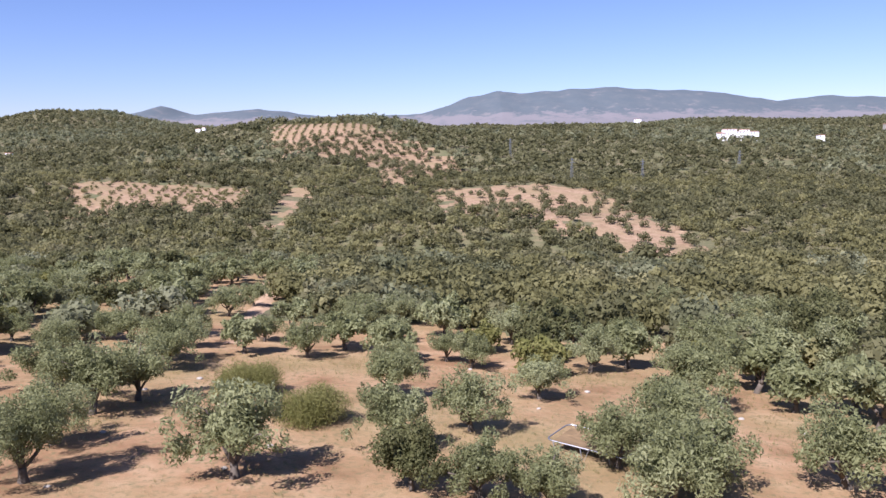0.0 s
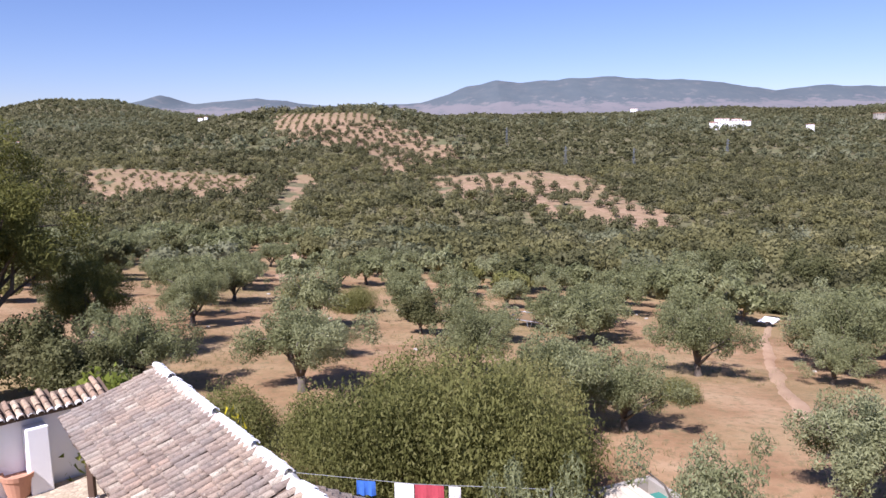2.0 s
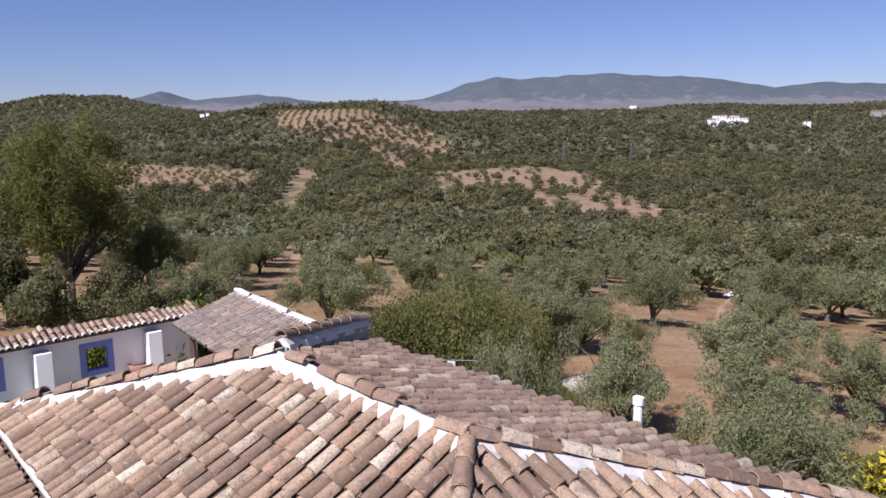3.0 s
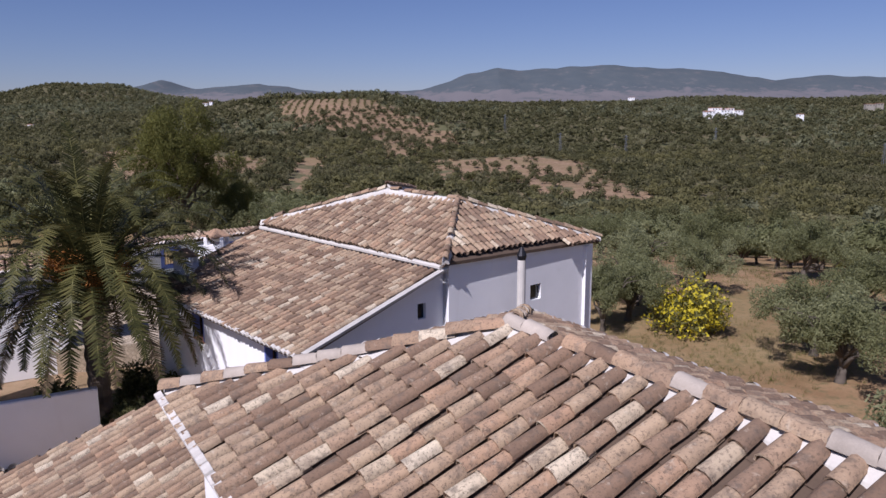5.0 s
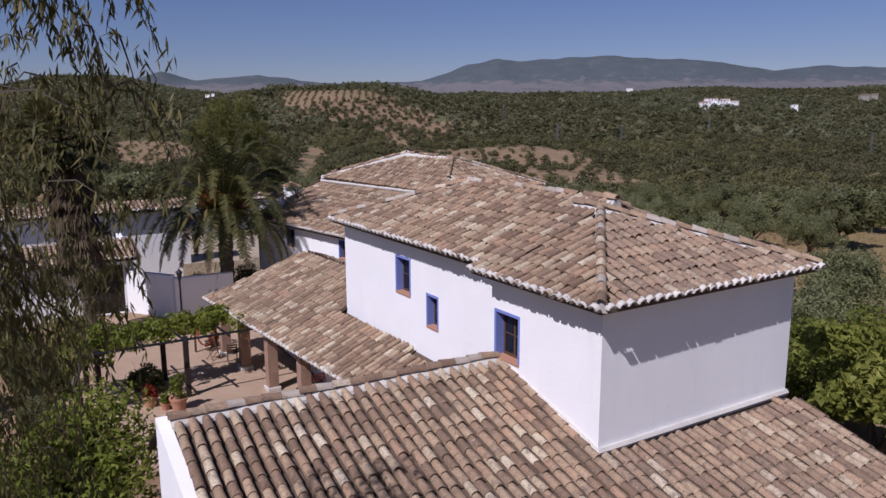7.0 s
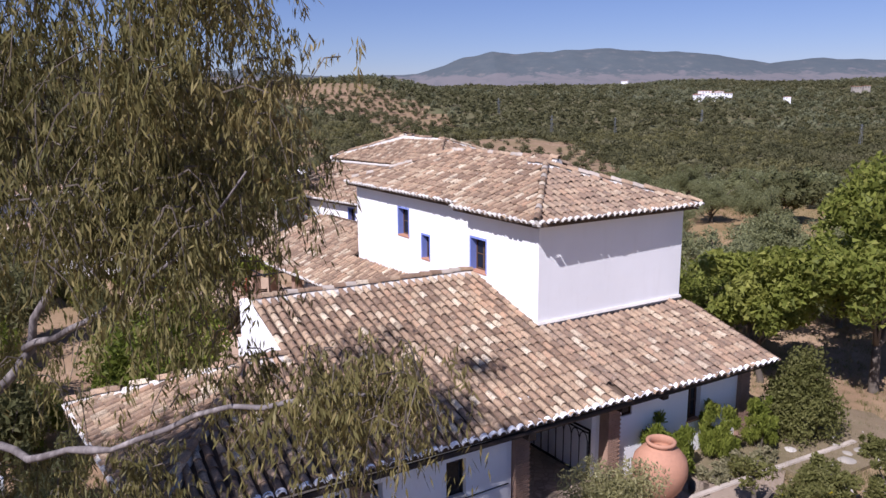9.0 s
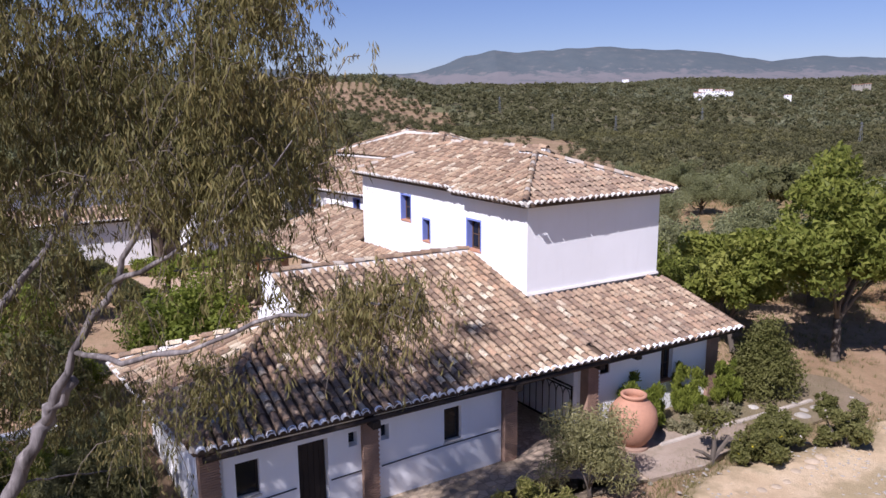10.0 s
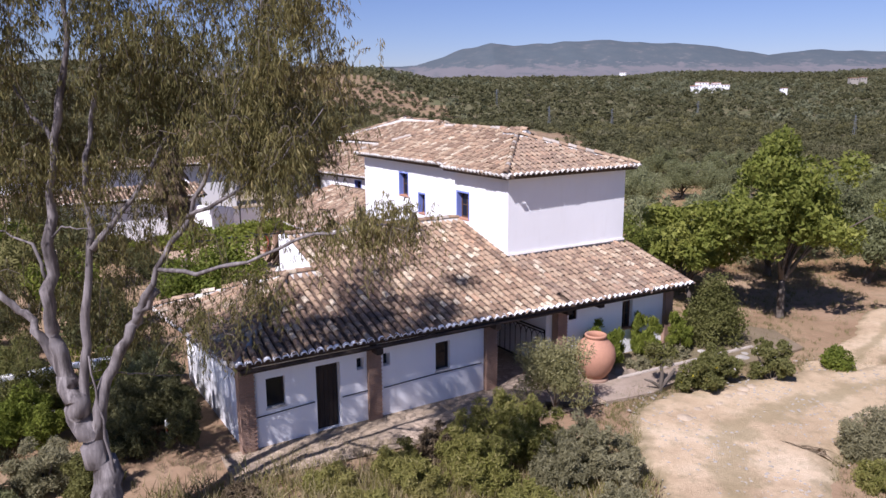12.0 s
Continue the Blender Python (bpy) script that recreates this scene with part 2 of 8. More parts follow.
def earth_material(name, lo, mid, hi, dry, tuft=0.35):
    """Bare earth: red and pale soil, dry grass, small stones."""
    m = mat(name, 0.95, 0, 0.1)
    big, patch, fine, grit = noisy(m, 0.045, 4), noisy(m, 0.28, 5, 0.65), noisy(m, 2.6, 6, 0.7), noisy(m, 14, 5, 0.75)
    c = ramp(m, patch, ((0.3, lo), (0.5, mid), (0.72, hi)))
    c = mixed(m, ramp(m, big, ((0.42, (0, 0, 0)), (0.62, (0.75, 0.75, 0.75)))), c, dry)
    c = mixed(m, ramp(m, fine, ((0.5, (0, 0, 0)), (0.7, (tuft, tuft, tuft)))), c, (0.13, 0.125, 0.06))
    c = mixed(m, ramp(m, grit, ((0.58, (0, 0, 0)), (0.7, (0.5, 0.5, 0.5)))), c, tuple(min(1, v * 1.35) for v in hi))
    link(m, c, bsdf(m).inputs["Base Color"])
    add = m.node_tree.nodes.new("ShaderNodeMath")
    add.operation = "ADD"
    link(m, fine, add.inputs[0]), link(m, grit, add.inputs[1])
    bumped(m, add.outputs[0], 0.6, 0.06)
    return m


def far_hill_material():
    m = mat("hazed_hillside", 0.95, 0, 0.1)
    a, b = noisy(m, 0.012, 6, 0.65), noisy(m, 0.08, 4, 0.7)
    c = ramp(m, a, ((0.42, (0.035, 0.048, 0.04)), (0.58, (0.055, 0.062, 0.05)), (0.7, (0.15, 0.125, 0.10))))
    c = mixed(m, ramp(m, b, ((0.45, (0, 0, 0)), (0.6, (0.6, 0.6, 0.6)))), c, (0.045, 0.06, 0.045))
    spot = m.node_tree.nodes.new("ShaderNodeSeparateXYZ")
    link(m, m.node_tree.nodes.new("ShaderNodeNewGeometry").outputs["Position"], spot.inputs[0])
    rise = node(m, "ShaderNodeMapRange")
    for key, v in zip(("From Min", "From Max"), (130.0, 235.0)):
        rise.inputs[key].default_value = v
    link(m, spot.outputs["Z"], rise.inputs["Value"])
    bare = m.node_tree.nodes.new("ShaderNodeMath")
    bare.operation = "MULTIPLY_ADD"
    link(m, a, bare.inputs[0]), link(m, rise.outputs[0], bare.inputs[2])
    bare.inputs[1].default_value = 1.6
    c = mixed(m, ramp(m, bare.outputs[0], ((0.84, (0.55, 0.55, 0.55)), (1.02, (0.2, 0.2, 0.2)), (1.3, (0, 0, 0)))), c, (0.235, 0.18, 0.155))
    # bluish haze of distance, mixed into the base colour
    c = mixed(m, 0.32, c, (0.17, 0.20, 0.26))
    link(m, c, bsdf(m).inputs["Base Color"])
    return m


def cobbled(name, colour, scale):
    """Worn stones of uneven size bedded in earth."""
    m = mat(name, 0.9, 0, 0.15)
    cell = node(m, "ShaderNodeTexVoronoi", Scale=1.0, Randomness=1.0)
    edge = node(m, "ShaderNodeTexVoronoi", Scale=1.0, Randomness=1.0)
    edge.feature = "DISTANCE_TO_EDGE"
    at = place(m, scale)
    link(m, at, cell.inputs["Vector"]), link(m, at, edge.inputs["Vector"])
    tone = ramp(m, cell.outputs["Color"], ((0.1, tuple(c * 0.68 for c in colour)), (0.5, colour), (0.9, tuple(min(1, c * 1.22) for c in colour))))
    joint = ramp(m, edge.outputs["Distance"], ((0.02, (0.7, 0.7, 0.7)), (0.10, (0, 0, 0))))
    c = mixed(m, joint, tone, tuple(c * 0.5 for c in colour))
    big, fine = noisy(m, 0.3, 4), noisy(m, 9, 5, 0.7)
    c = mixed(m, ramp(m, big, ((0.42, (0, 0, 0)), (0.66, (0.65, 0.65, 0.65)))), c, (colour[0] * 0.62, colour[1] * 0.62, colour[2] * 0.5))
    c = mixed(m, ramp(m, fine, ((0.5, (0, 0, 0)), (0.75, (0.4, 0.4, 0.4)))), c, tuple(v * 0.6 for v in colour))
    link(m, c, bsdf(m).inputs["Base Color"])
    bumped(m, edge.outputs["Distance"], 0.5, 0.03)
    return m


WHITEWASH = whitewash_material()
TILE = tile_material()
TILE_OLD = tile_material("lichen_clay_tile", 0.72, 0.7, (0.31, 0.228, 0.17))
TILE_GREY = tile_material("grey_lichen_tile", 0.95, 0.8, (0.25, 0.222, 0.195))
# shade and moss in the gaps between tile files, both put into this colour
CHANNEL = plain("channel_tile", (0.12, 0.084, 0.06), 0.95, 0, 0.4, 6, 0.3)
MORTAR = plain("lime_mortar", (0.62, 0.59, 0.54), 0.9, 0, 0.25, 5, 0.3)
LIME_STAINED = plain("stained_limewash", (0.46, 0.40, 0.335), 0.9, 0, 0.5, 7, 0.4)
RED_EARTH = earth_material("red_earth", (0.195, 0.108, 0.056), (0.30, 0.186, 0.102), (0.40, 0.275, 0.165), (0.25, 0.195, 0.092), 0.85)
FIELD_EARTH = earth_material("field_earth", (0.18, 0.115, 0.072), (0.27, 0.18, 0.115), (0.35, 0.25, 0.165), (0.22, 0.165, 0.09), 0.7)
ROAD = earth_material("dirt_road", (0.34, 0.24, 0.145), (0.53, 0.40, 0.26), (0.68, 0.56, 0.40), (0.46, 0.35, 0.215), 0.4)
_across = node(ROAD, "ShaderNodeAttribute")
_across.attribute_name = "across"
_soil = bsdf(ROAD).inputs["Base Color"].links[0].from_socket
_ragged = noisy(ROAD, 0.9, 5, 0.7)


def _sum(m, op, a, b):
    n = m.node_tree.nodes.new("ShaderNodeMath")
    n.operation = op
    for s, v in zip(n.inputs, (a, b)):
        if isinstance(v, (int, float)):
            s.default_value = v
        else:
            link(m, v, s)
    return n.outputs[0]


_off = _sum(ROAD, "ABSOLUTE", _sum(ROAD, "SUBTRACT", _across.outputs["Fac"], 0.5), 0)
_edge = _sum(ROAD, "ADD", _off, _sum(ROAD, "MULTIPLY", _ragged, 0.55))
_mid = _sum(ROAD, "ADD", _off, _sum(ROAD, "MULTIPLY", _ragged, -0.45))
_soil = mixed(ROAD, ramp(ROAD, _edge, ((0.60, (0, 0, 0)), (0.76, (0.9, 0.9, 0.9)))), _soil, (0.255, 0.205, 0.115))
_soil = mixed(ROAD, ramp(ROAD, _sum(ROAD, "ADD", _mid, 0.3), ((0.12, (0.6, 0.6, 0.6)), (0.2, (0, 0, 0)))), _soil, (0.27, 0.22, 0.12))
link(ROAD, _soil, bsdf(ROAD).inputs["Base Color"])
PATH_EARTH = earth_material("path_earth", (0.28, 0.175, 0.11), (0.37, 0.245, 0.155), (0.46, 0.325, 0.22), (0.38, 0.28, 0.18), 0.12)
YARD_EARTH = earth_material("yard_earth", (0.21, 0.135, 0.08), (0.315, 0.21, 0.13), (0.40, 0.285, 0.185), (0.29, 0.225, 0.12), 0.5)
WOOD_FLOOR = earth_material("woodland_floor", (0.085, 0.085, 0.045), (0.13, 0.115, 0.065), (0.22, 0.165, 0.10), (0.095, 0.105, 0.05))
HAZED_HILL = far_hill_material()
BLUE = plain("blue_paint", (0.20, 0.26, 0.60), 0.6, 0, 0.15)
DARK_WOOD = plain("dark_wood", (0.035, 0.025, 0.02), 0.7, 0, 0.4, 5)
BROWN_WOOD = plain("brown_wood", (0.10, 0.06, 0.04), 0.75, 0, 0.4, 5)
BRICK = plain("old_brick", (0.33, 0.215, 0.155), 0.9, 0, 0.35, 8, 0.4)
TERRACOTTA = plain("terracotta", (0.46, 0.24, 0.155), 0.8, 0, 0.2, 2, 0.15)
IRON = plain("black_iron", (0.03, 0.03, 0.035), 0.5, 0.6, 0.3)
GALVANISED = plain("galvanised_steel", (0.35, 0.36, 0.38), 0.45, 0.8, 0.2)
BARK_OLIVE = plain("olive_bark", (0.12, 0.10, 0.08), 0.95, 0, 0.4, 6, 0.6)
BARK_GUM = mat("gum_bark", 0.85, 0, 0.2)
_streak = noisy(BARK_GUM, 1.0, 5, 0.65, place(BARK_GUM, (7, 7, 0.9)))
_peel = noisy(BARK_GUM, 1.6, 4, 0.6)
link(BARK_GUM, mixed(BARK_GUM, ramp(BARK_GUM, _peel, ((0.42, (0, 0, 0)), (0.6, (0.7, 0.7, 0.7)))), ramp(BARK_GUM, _streak, ((0.32, (0.045, 0.038, 0.036)), (0.5, (0.125, 0.11, 0.105)), (0.68, (0.32, 0.29, 0.275)))), (0.20, 0.18, 0.175)), bsdf(BARK_GUM).inputs["Base Color"])
bumped(BARK_GUM, _streak, 0.6, 0.04)
BARK_PALM = plain("palm_bark", (0.15, 0.115, 0.085), 0.95, 0, 0.5, 6, 0.7)
STONE = plain("pale_stone", (0.34, 0.31, 0.265), 0.9, 0, 0.3, 4, 0.4)
PAVING = cobbled("worn_paving", (0.43, 0.34, 0.25), 4.5)
LEAF_OLIVE = leaf_material("olive_leaf", ((0.0, (0.128, 0.138, 0.058)), (0.35, (0.192, 0.204, 0.092)), (0.7, (0.268, 0.28, 0.138)), (1.0, (0.385, 0.395, 0.22))))
LEAF_OAK = leaf_material("holm_oak_leaf", ((0.0, (0.079, 0.084, 0.033)), (0.4, (0.128, 0.132, 0.055)), (0.75, (0.177, 0.177, 0.079)), (1.0, (0.244, 0.232, 0.116))))
LEAF_BUSH = leaf_material("shrub_leaf", ((0.0, (0.102, 0.108, 0.031)), (0.4, (0.168, 0.170, 0.054)), (0.75, (0.234, 0.228, 0.078)), (1.0, (0.312, 0.288, 0.120))))
LEAF_ROADSIDE = leaf_material("roadside_leaf", ((0.0, (0.135, 0.142, 0.036)), (0.4, (0.235, 0.235, 0.06)), (0.75, (0.33, 0.305, 0.10)), (1.0, (0.46, 0.39, 0.18))))
LEAF_GREEN = leaf_material("bright_leaf", ((0.0, (0.088, 0.116, 0.020)), (0.4, (0.162, 0.201, 0.033)), (0.75, (0.243, 0.275, 0.050)), (1.0, (0.338, 0.354, 0.077))), 0.5, 0.5)
LEAF_WALNUT = leaf_material("walnut_leaf", ((0.0, (0.10, 0.122, 0.026)), (0.4, (0.19, 0.22, 0.044)), (0.75, (0.29, 0.31, 0.068)), (1.0, (0.42, 0.41, 0.11))), 0.5, 0.5)
LEAF_GUM = leaf_material("gum_leaf", ((0.0, (0.078, 0.078, 0.030)), (0.4, (0.135, 0.126, 0.047)), (0.75, (0.205, 0.18, 0.068)), (1.0, (0.35, 0.275, 0.12))), 0.5, 0.32)
LEAF_FAR_OAK = leaf_material("far_oak_leaf", ((0, (0.090, 0.090, 0.041)), (0.4, (0.132, 0.129, 0.060)), (0.75, (0.178, 0.170, 0.085)), (1, (0.241, 0.224, 0.124))), 0.6, 0.5, 0.045, 0.22)
LEAF_FAR_BUSH = leaf_material("far_scrub_leaf", ((0, (0.131, 0.125, 0.053)), (0.4, (0.185, 0.175, 0.075)), (0.75, (0.237, 0.222, 0.100)), (1, (0.300, 0.275, 0.135))), 0.6, 0.5, 0.05, 0.22)
LEAF_FAR_OLIVE = leaf_material("far_olive_leaf", ((0.0, (0.125, 0.13, 0.066)), (0.35, (0.165, 0.17, 0.09)), (0.7, (0.21, 0.215, 0.122)), (1.0, (0.27, 0.275, 0.168))), 0.6, 0.5, 0.05, 0.22)
LEAF_PALM = leaf_material("palm_leaf", ((0.0, (0.034, 0.04, 0.016)), (0.5, (0.068, 0.072, 0.026)), (1.0, (0.17, 0.155, 0.052))), 0.45, 0.22)
PATIO_FLOOR = earth_material("patio_floor", (0.38, 0.265, 0.185), (0.46, 0.33, 0.235), (0.53, 0.40, 0.29), (0.43, 0.315, 0.22), 0.12)
LEAF_DRY = leaf_material("dry_leaf", ((0.0, (0.07, 0.05, 0.03)), (0.5, (0.14, 0.105, 0.062)), (1.0, (0.26, 0.20, 0.125))), 0.7, 0.25)
LEAF_GREY = leaf_material("grey_leaf", ((0.0, (0.17, 0.162, 0.085)), (0.5, (0.275, 0.258, 0.145)), (1.0, (0.42, 0.385, 0.235))))
LEAF_ROSE = leaf_material("rose_leaf", ((0.0, (0.10, 0.108, 0.03)), (0.5, (0.185, 0.188, 0.06)), (1.0, (0.29, 0.275, 0.115))))
LEAF_PINE = leaf_material("pine_needle", ((0.0, (0.085, 0.09, 0.026)), (0.5, (0.165, 0.168, 0.046)), (1.0, (0.275, 0.262, 0.082))))
FLOWER_YELLOW = leaf_material("broom_flower", ((0.0, (0.45, 0.36, 0.02)), (0.5, (0.60, 0.50, 0.03)), (1.0, (0.70, 0.60, 0.08))), 0.6, 0.3)
GLASS = mat("window_glass", 0.08, 0, 0.5)
bsdf(GLASS).inputs["Base Color"].default_value = (0.012, 0.014, 0.018, 1)

# ---------------------------------------------------------------- ground: one sheet out to the horizon
CLEARINGS = {      # open orchards and fields between the woods, as plan outlines
    "near_grove": [(-140, -400), (140, -400), (120, 20), (60, 52), (33, 61), (26, 67), (20, 72), (20, 79), (12, 77), (4, 80), (-5, 83), (-12, 79), (-21, 82), (-26, 100), (-26, 140), (-40, 150), (-60, 135), (-110, 150), (-140, 60)],
    "hill_vineyard": [(-205, 790), (-100, 770), (-70, 722), (-165, 640)],
    "hill_orchard": [(-165, 640), (-70, 722), (-30, 660), (-2, 600), (-10, 560), (-49, 480), (-75, 560), (-140, 600)],
    "slope_orchard": [(-19, 485), (52, 500), (88, 455), (88, 345), (99, 290), (68, 248), (54, 290), (30, 340), (-16, 360)],
    "terrace_field": [(-250, 465), (-170, 495), (-132, 470), (-118, 385), (-205, 380)],
    "red_track": [(-112, 470), (-98, 470), (-84, 345), (-94, 340)],
    "goat_track": [(-60, 200), (-44, 200), (-50, 240), (-70, 240)],
}


HOUSE_YARD = [(-45, -95), (26, -95), (24, -52), (18, -36), (8, -34), (-4, -10), (-20, -6), (-34, -20), (-45, -50)]


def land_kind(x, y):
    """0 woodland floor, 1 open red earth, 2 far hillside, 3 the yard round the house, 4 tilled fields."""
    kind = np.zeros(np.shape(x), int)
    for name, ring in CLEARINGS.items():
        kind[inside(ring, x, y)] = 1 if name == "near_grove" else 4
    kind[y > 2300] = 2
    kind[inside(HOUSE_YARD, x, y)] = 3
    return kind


def build_ground():
    ys = np.concatenate([np.arange(-420, -100, 20), np.arange(-100, 130, 1.5), np.arange(130, 520, 5), np.arange(520, 1500, 16), np.arange(1500, 5250, 45)])
    side = np.concatenate([np.arange(0, 60, 1.5), np.arange(60, 260, 5), np.arange(260, 800, 16), np.arange(800, 3900, 60)])
    xs = np.concatenate([-side[:0:-1], side])
    gx, gy = np.meshgrid(xs, ys)
    gz = height(gx, gy)
    rng = np.random.default_rng(5)
    gz = gz + np.where(np.abs(gx) < 200, rng.normal(0, 0.03, gz.shape), 0)
    n, k = gx.shape
    idx = np.arange(n * k).reshape(n, k)
    faces = np.stack([idx[:-1, :-1], idx[:-1, 1:], idx[1:, 1:], idx[1:, :-1]], -1).reshape(-1, 4)
    cx = (gx[:-1, :-1] + gx[1:, 1:]).ravel() / 2
    cy = (gy[:-1, :-1] + gy[1:, 1:]).ravel() / 2
    wob = 3 * np.sin(cx * 0.21) + 3 * np.sin(cy * 0.17)
    sway = np.where(cy < -36, 0.9, np.clip(cy / 150, 0, 2))
    kinds = land_kind(cx + wob * sway, cy + wob * sway)
    me = mesh_of("ground", np.stack([gx, gy, gz], -1), faces, [WOOD_FLOOR, RED_EARTH, HAZED_HILL, YARD_EARTH, FIELD_EARTH], kinds, smooth=True)
    return tagged(part("ground", me, None), "red bare earth of an olive grove running out to wooded hills", "ground", kind="structure")


build_ground()

# ---------------------------------------------------------------- frames of the two building groups
FARM = Matrix.Translation((2.68, -47.85, 0)) @ Matrix.Rotation(radians(33), 4, "Z")
YARD = Matrix.Translation((-0.9, -24.2, 0)) @ Matrix.Rotation(radians(43), 4, "Z")


def H(u, v, z=0.0):
    return FARM @ Vector((u, v, z))


def Q(r, s, z=0.0):
    return YARD @ Vector((r, s, z))


# ---------------------------------------------------------------- roofs of curved clay tiles
PITCH, REACH = 0.262, 0.37


def cover_tile():
    """One arched clay tile, wider at its lower end, with its thickness."""
    seg, t = 6, 0.014
    rows = []
    for y, w, h, z in ((-0.24, 0.097, 0.096, 0.026), (0.24, 0.083, 0.082, 0.0)):
        for rr in (1.0, 1 - t / 0.09):
            rows.append([(math.cos(math.pi * k / seg) * w * rr, y, z + math.sin(math.pi * k / seg) * h * rr) for k in range(seg + 1)])
    v, f = [], []

    def skin(a, b):      # each skin has its own corners, so that the edges stay sharp
        k0, n = len(v), len(a)
        v.extend(a), v.extend(b)
        f.extend((k0 + k + 1, k0 + k, k0 + n + k, k0 + n + k + 1) for k in range(n - 1))

    skin(rows[0], rows[2])
    skin(rows[3], rows[1])
    skin(rows[1], rows[0])
    for k in (0, seg):
        skin([rows[0][k], rows[1][k]], [rows[2][k], rows[3][k]])
    return np.array(v), np.array(f)


def channel_tile():
    seg = 4
    v = [(math.cos(math.pi * (1 + k / seg)) * 0.105, y, 0.065 + math.sin(math.pi * (1 + k / seg)) * 0.06 + z) for y, z in ((-0.24, 0.012), (0.24, 0.0)) for k in range(seg + 1)]
    n = seg + 1
    return np.array(v), np.array([(k, k + 1, n + k + 1, n + k) for k in range(seg)])


COVER_V, COVER_F = cover_tile()
CHANNEL_V, CHANNEL_F = channel_tile()
COVER_MESHES = []
for _i in range(4):
    _r = np.random.default_rng(40 + _i)
    COVER_MESHES.append(mesh_of("roof_tile", COVER_V * (1 + _r.normal(0, 0.04, 3)) + _r.normal(0, 0.004, COVER_V.shape), COVER_F, TILE, smooth=True))
OLD_MESHES = [m.copy() for m in COVER_MESHES]
for _m in OLD_MESHES:
    _m.materials[0] = TILE_OLD
GREY_MESHES = [m.copy() for m in COVER_MESHES]
for _m in GREY_MESHES:
    _m.materials[0] = TILE_GREY
LIME_MESHES = [m.copy() for m in COVER_MESHES]
for _m in LIME_MESHES[:1]:
    _m.materials[0] = LIME_STAINED
WHITE_MESHES = [m.copy() for m in COVER_MESHES]
for _m in WHITE_MESHES:
    _m.materials[0] = WHITEWASH


def tiled(parent, pts, seed, near=None, singles=300, name="roof_slope", thick=0.10, label="", eave_mortar=True, old=False, course=None):
    """A roof slope: pts run along the eave first (two points), then on round. Tiles lie in files from eave to ridge.
    near: a plan point; the tiles nearest to it are pieces of their own. course: the way of the tile rows, where it is not the eave's."""
    pts = [Vector(p) for p in pts]
    rng = np.random.default_rng(seed)
    kin = {False: (TILE, COVER_MESHES), True: (TILE_OLD, OLD_MESHES), "grey": (TILE_GREY, GREY_MESHES)}[old]
    e = (course or pts[1] - pts[0]).copy()
    e.z = 0
    e.normalize()
    nrm = Vector((0, 0, 0))
    for i in range(1, len(pts) - 1):
        nrm += (pts[i] - pts[0]).cross(pts[i + 1] - pts[0])
    nrm.normalize()
    if nrm.z < 0:
        nrm = -nrm
    up = nrm.cross(e).normalized()
    if up.z < 0:
        up = -up
    e = up.cross(nrm).normalized()
    base = pts[0] if course is None else min(pts, key=lambda p: p.dot(up))
    flat = [((p - base).dot(e), (p - base).dot(up)) for p in pts]
    xs, ys = [p[0] for p in flat], [p[1] for p in flat]
    bm = bmesh.new()
    slab(bm, [p - nrm * 0.03 for p in pts], thick)
    # the deck takes the same shade-darkened colour
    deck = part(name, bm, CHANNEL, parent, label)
    gx = np.arange(min(xs) + PITCH * 0.5, max(xs), PITCH)
    gy = np.arange(min(ys) + 0.10, max(ys) + 0.1, REACH)
    cx, cy = np.meshgrid(gx, gy)
    drift = rng.normal(0, 0.014, len(gx))[None, :]
    cx, cy = (cx + drift).ravel(), cy.ravel() + rng.normal(0, 0.02, cx.size)
    ok = inside(flat, cx, cy + 0.11) & inside(flat, cx, np.maximum(cy - 0.16, 0.02 + min(ys)))
    cx, cy = cx[ok], cy[ok]
    basis = np.array([[e[i], up[i], nrm[i]] for i in range(3)])
    m4 = np.zeros((len(cx), 4, 4))
    a, b = rng.normal(0, 0.024, len(cx)), rng.normal(0.012, 0.014, len(cx))
    ca, sa = np.cos(a), np.sin(a)
    turn = np.zeros((len(cx), 3, 3))
    turn[:, 0, 0], turn[:, 0, 1], turn[:, 1, 0], turn[:, 1, 1], turn[:, 2, 2] = ca, -sa, sa, ca, 1
    turn[:, 2, 1], turn[:, 1, 2] = -b, b
    m4[:, :3, :3] = basis @ turn
    lift = 0.055 + rng.normal(0, 0.007, len(cx))
    m4[:, :3, 3] = np.array(base) + cx[:, None] * np.array(e) + cy[:, None] * np.array(up) + lift[:, None] * np.array(nrm)
    m4[:, 3, 3] = 1
    low = m4.copy()
    low[:, :3, 3] += np.array(e) * PITCH / 2 - np.array(nrm) * 0.062
    v, f = spread(CHANNEL_V, CHANNEL_F, low)
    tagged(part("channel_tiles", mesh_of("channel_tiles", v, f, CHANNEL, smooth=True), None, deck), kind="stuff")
    if near is None:
        order = np.arange(len(cx))
    else:
        order = np.argsort(np.hypot(m4[:, 0, 3] - near[0], m4[:, 1, 3] - near[1]))
    for i in order[:singles]:
        o = new("roof_tile", kin[1][int(rng.integers(4))])
        o.parent = deck
        o.matrix_basis = Matrix(m4[i].tolist())
    if len(order) > singles:
        v, f = spread(COVER_V, COVER_F, m4[order[singles:]])
        tagged(part("roof_tiles", mesh_of("roof_tiles", v, f, kin[0], smooth=True), None, deck), kind="stuff")
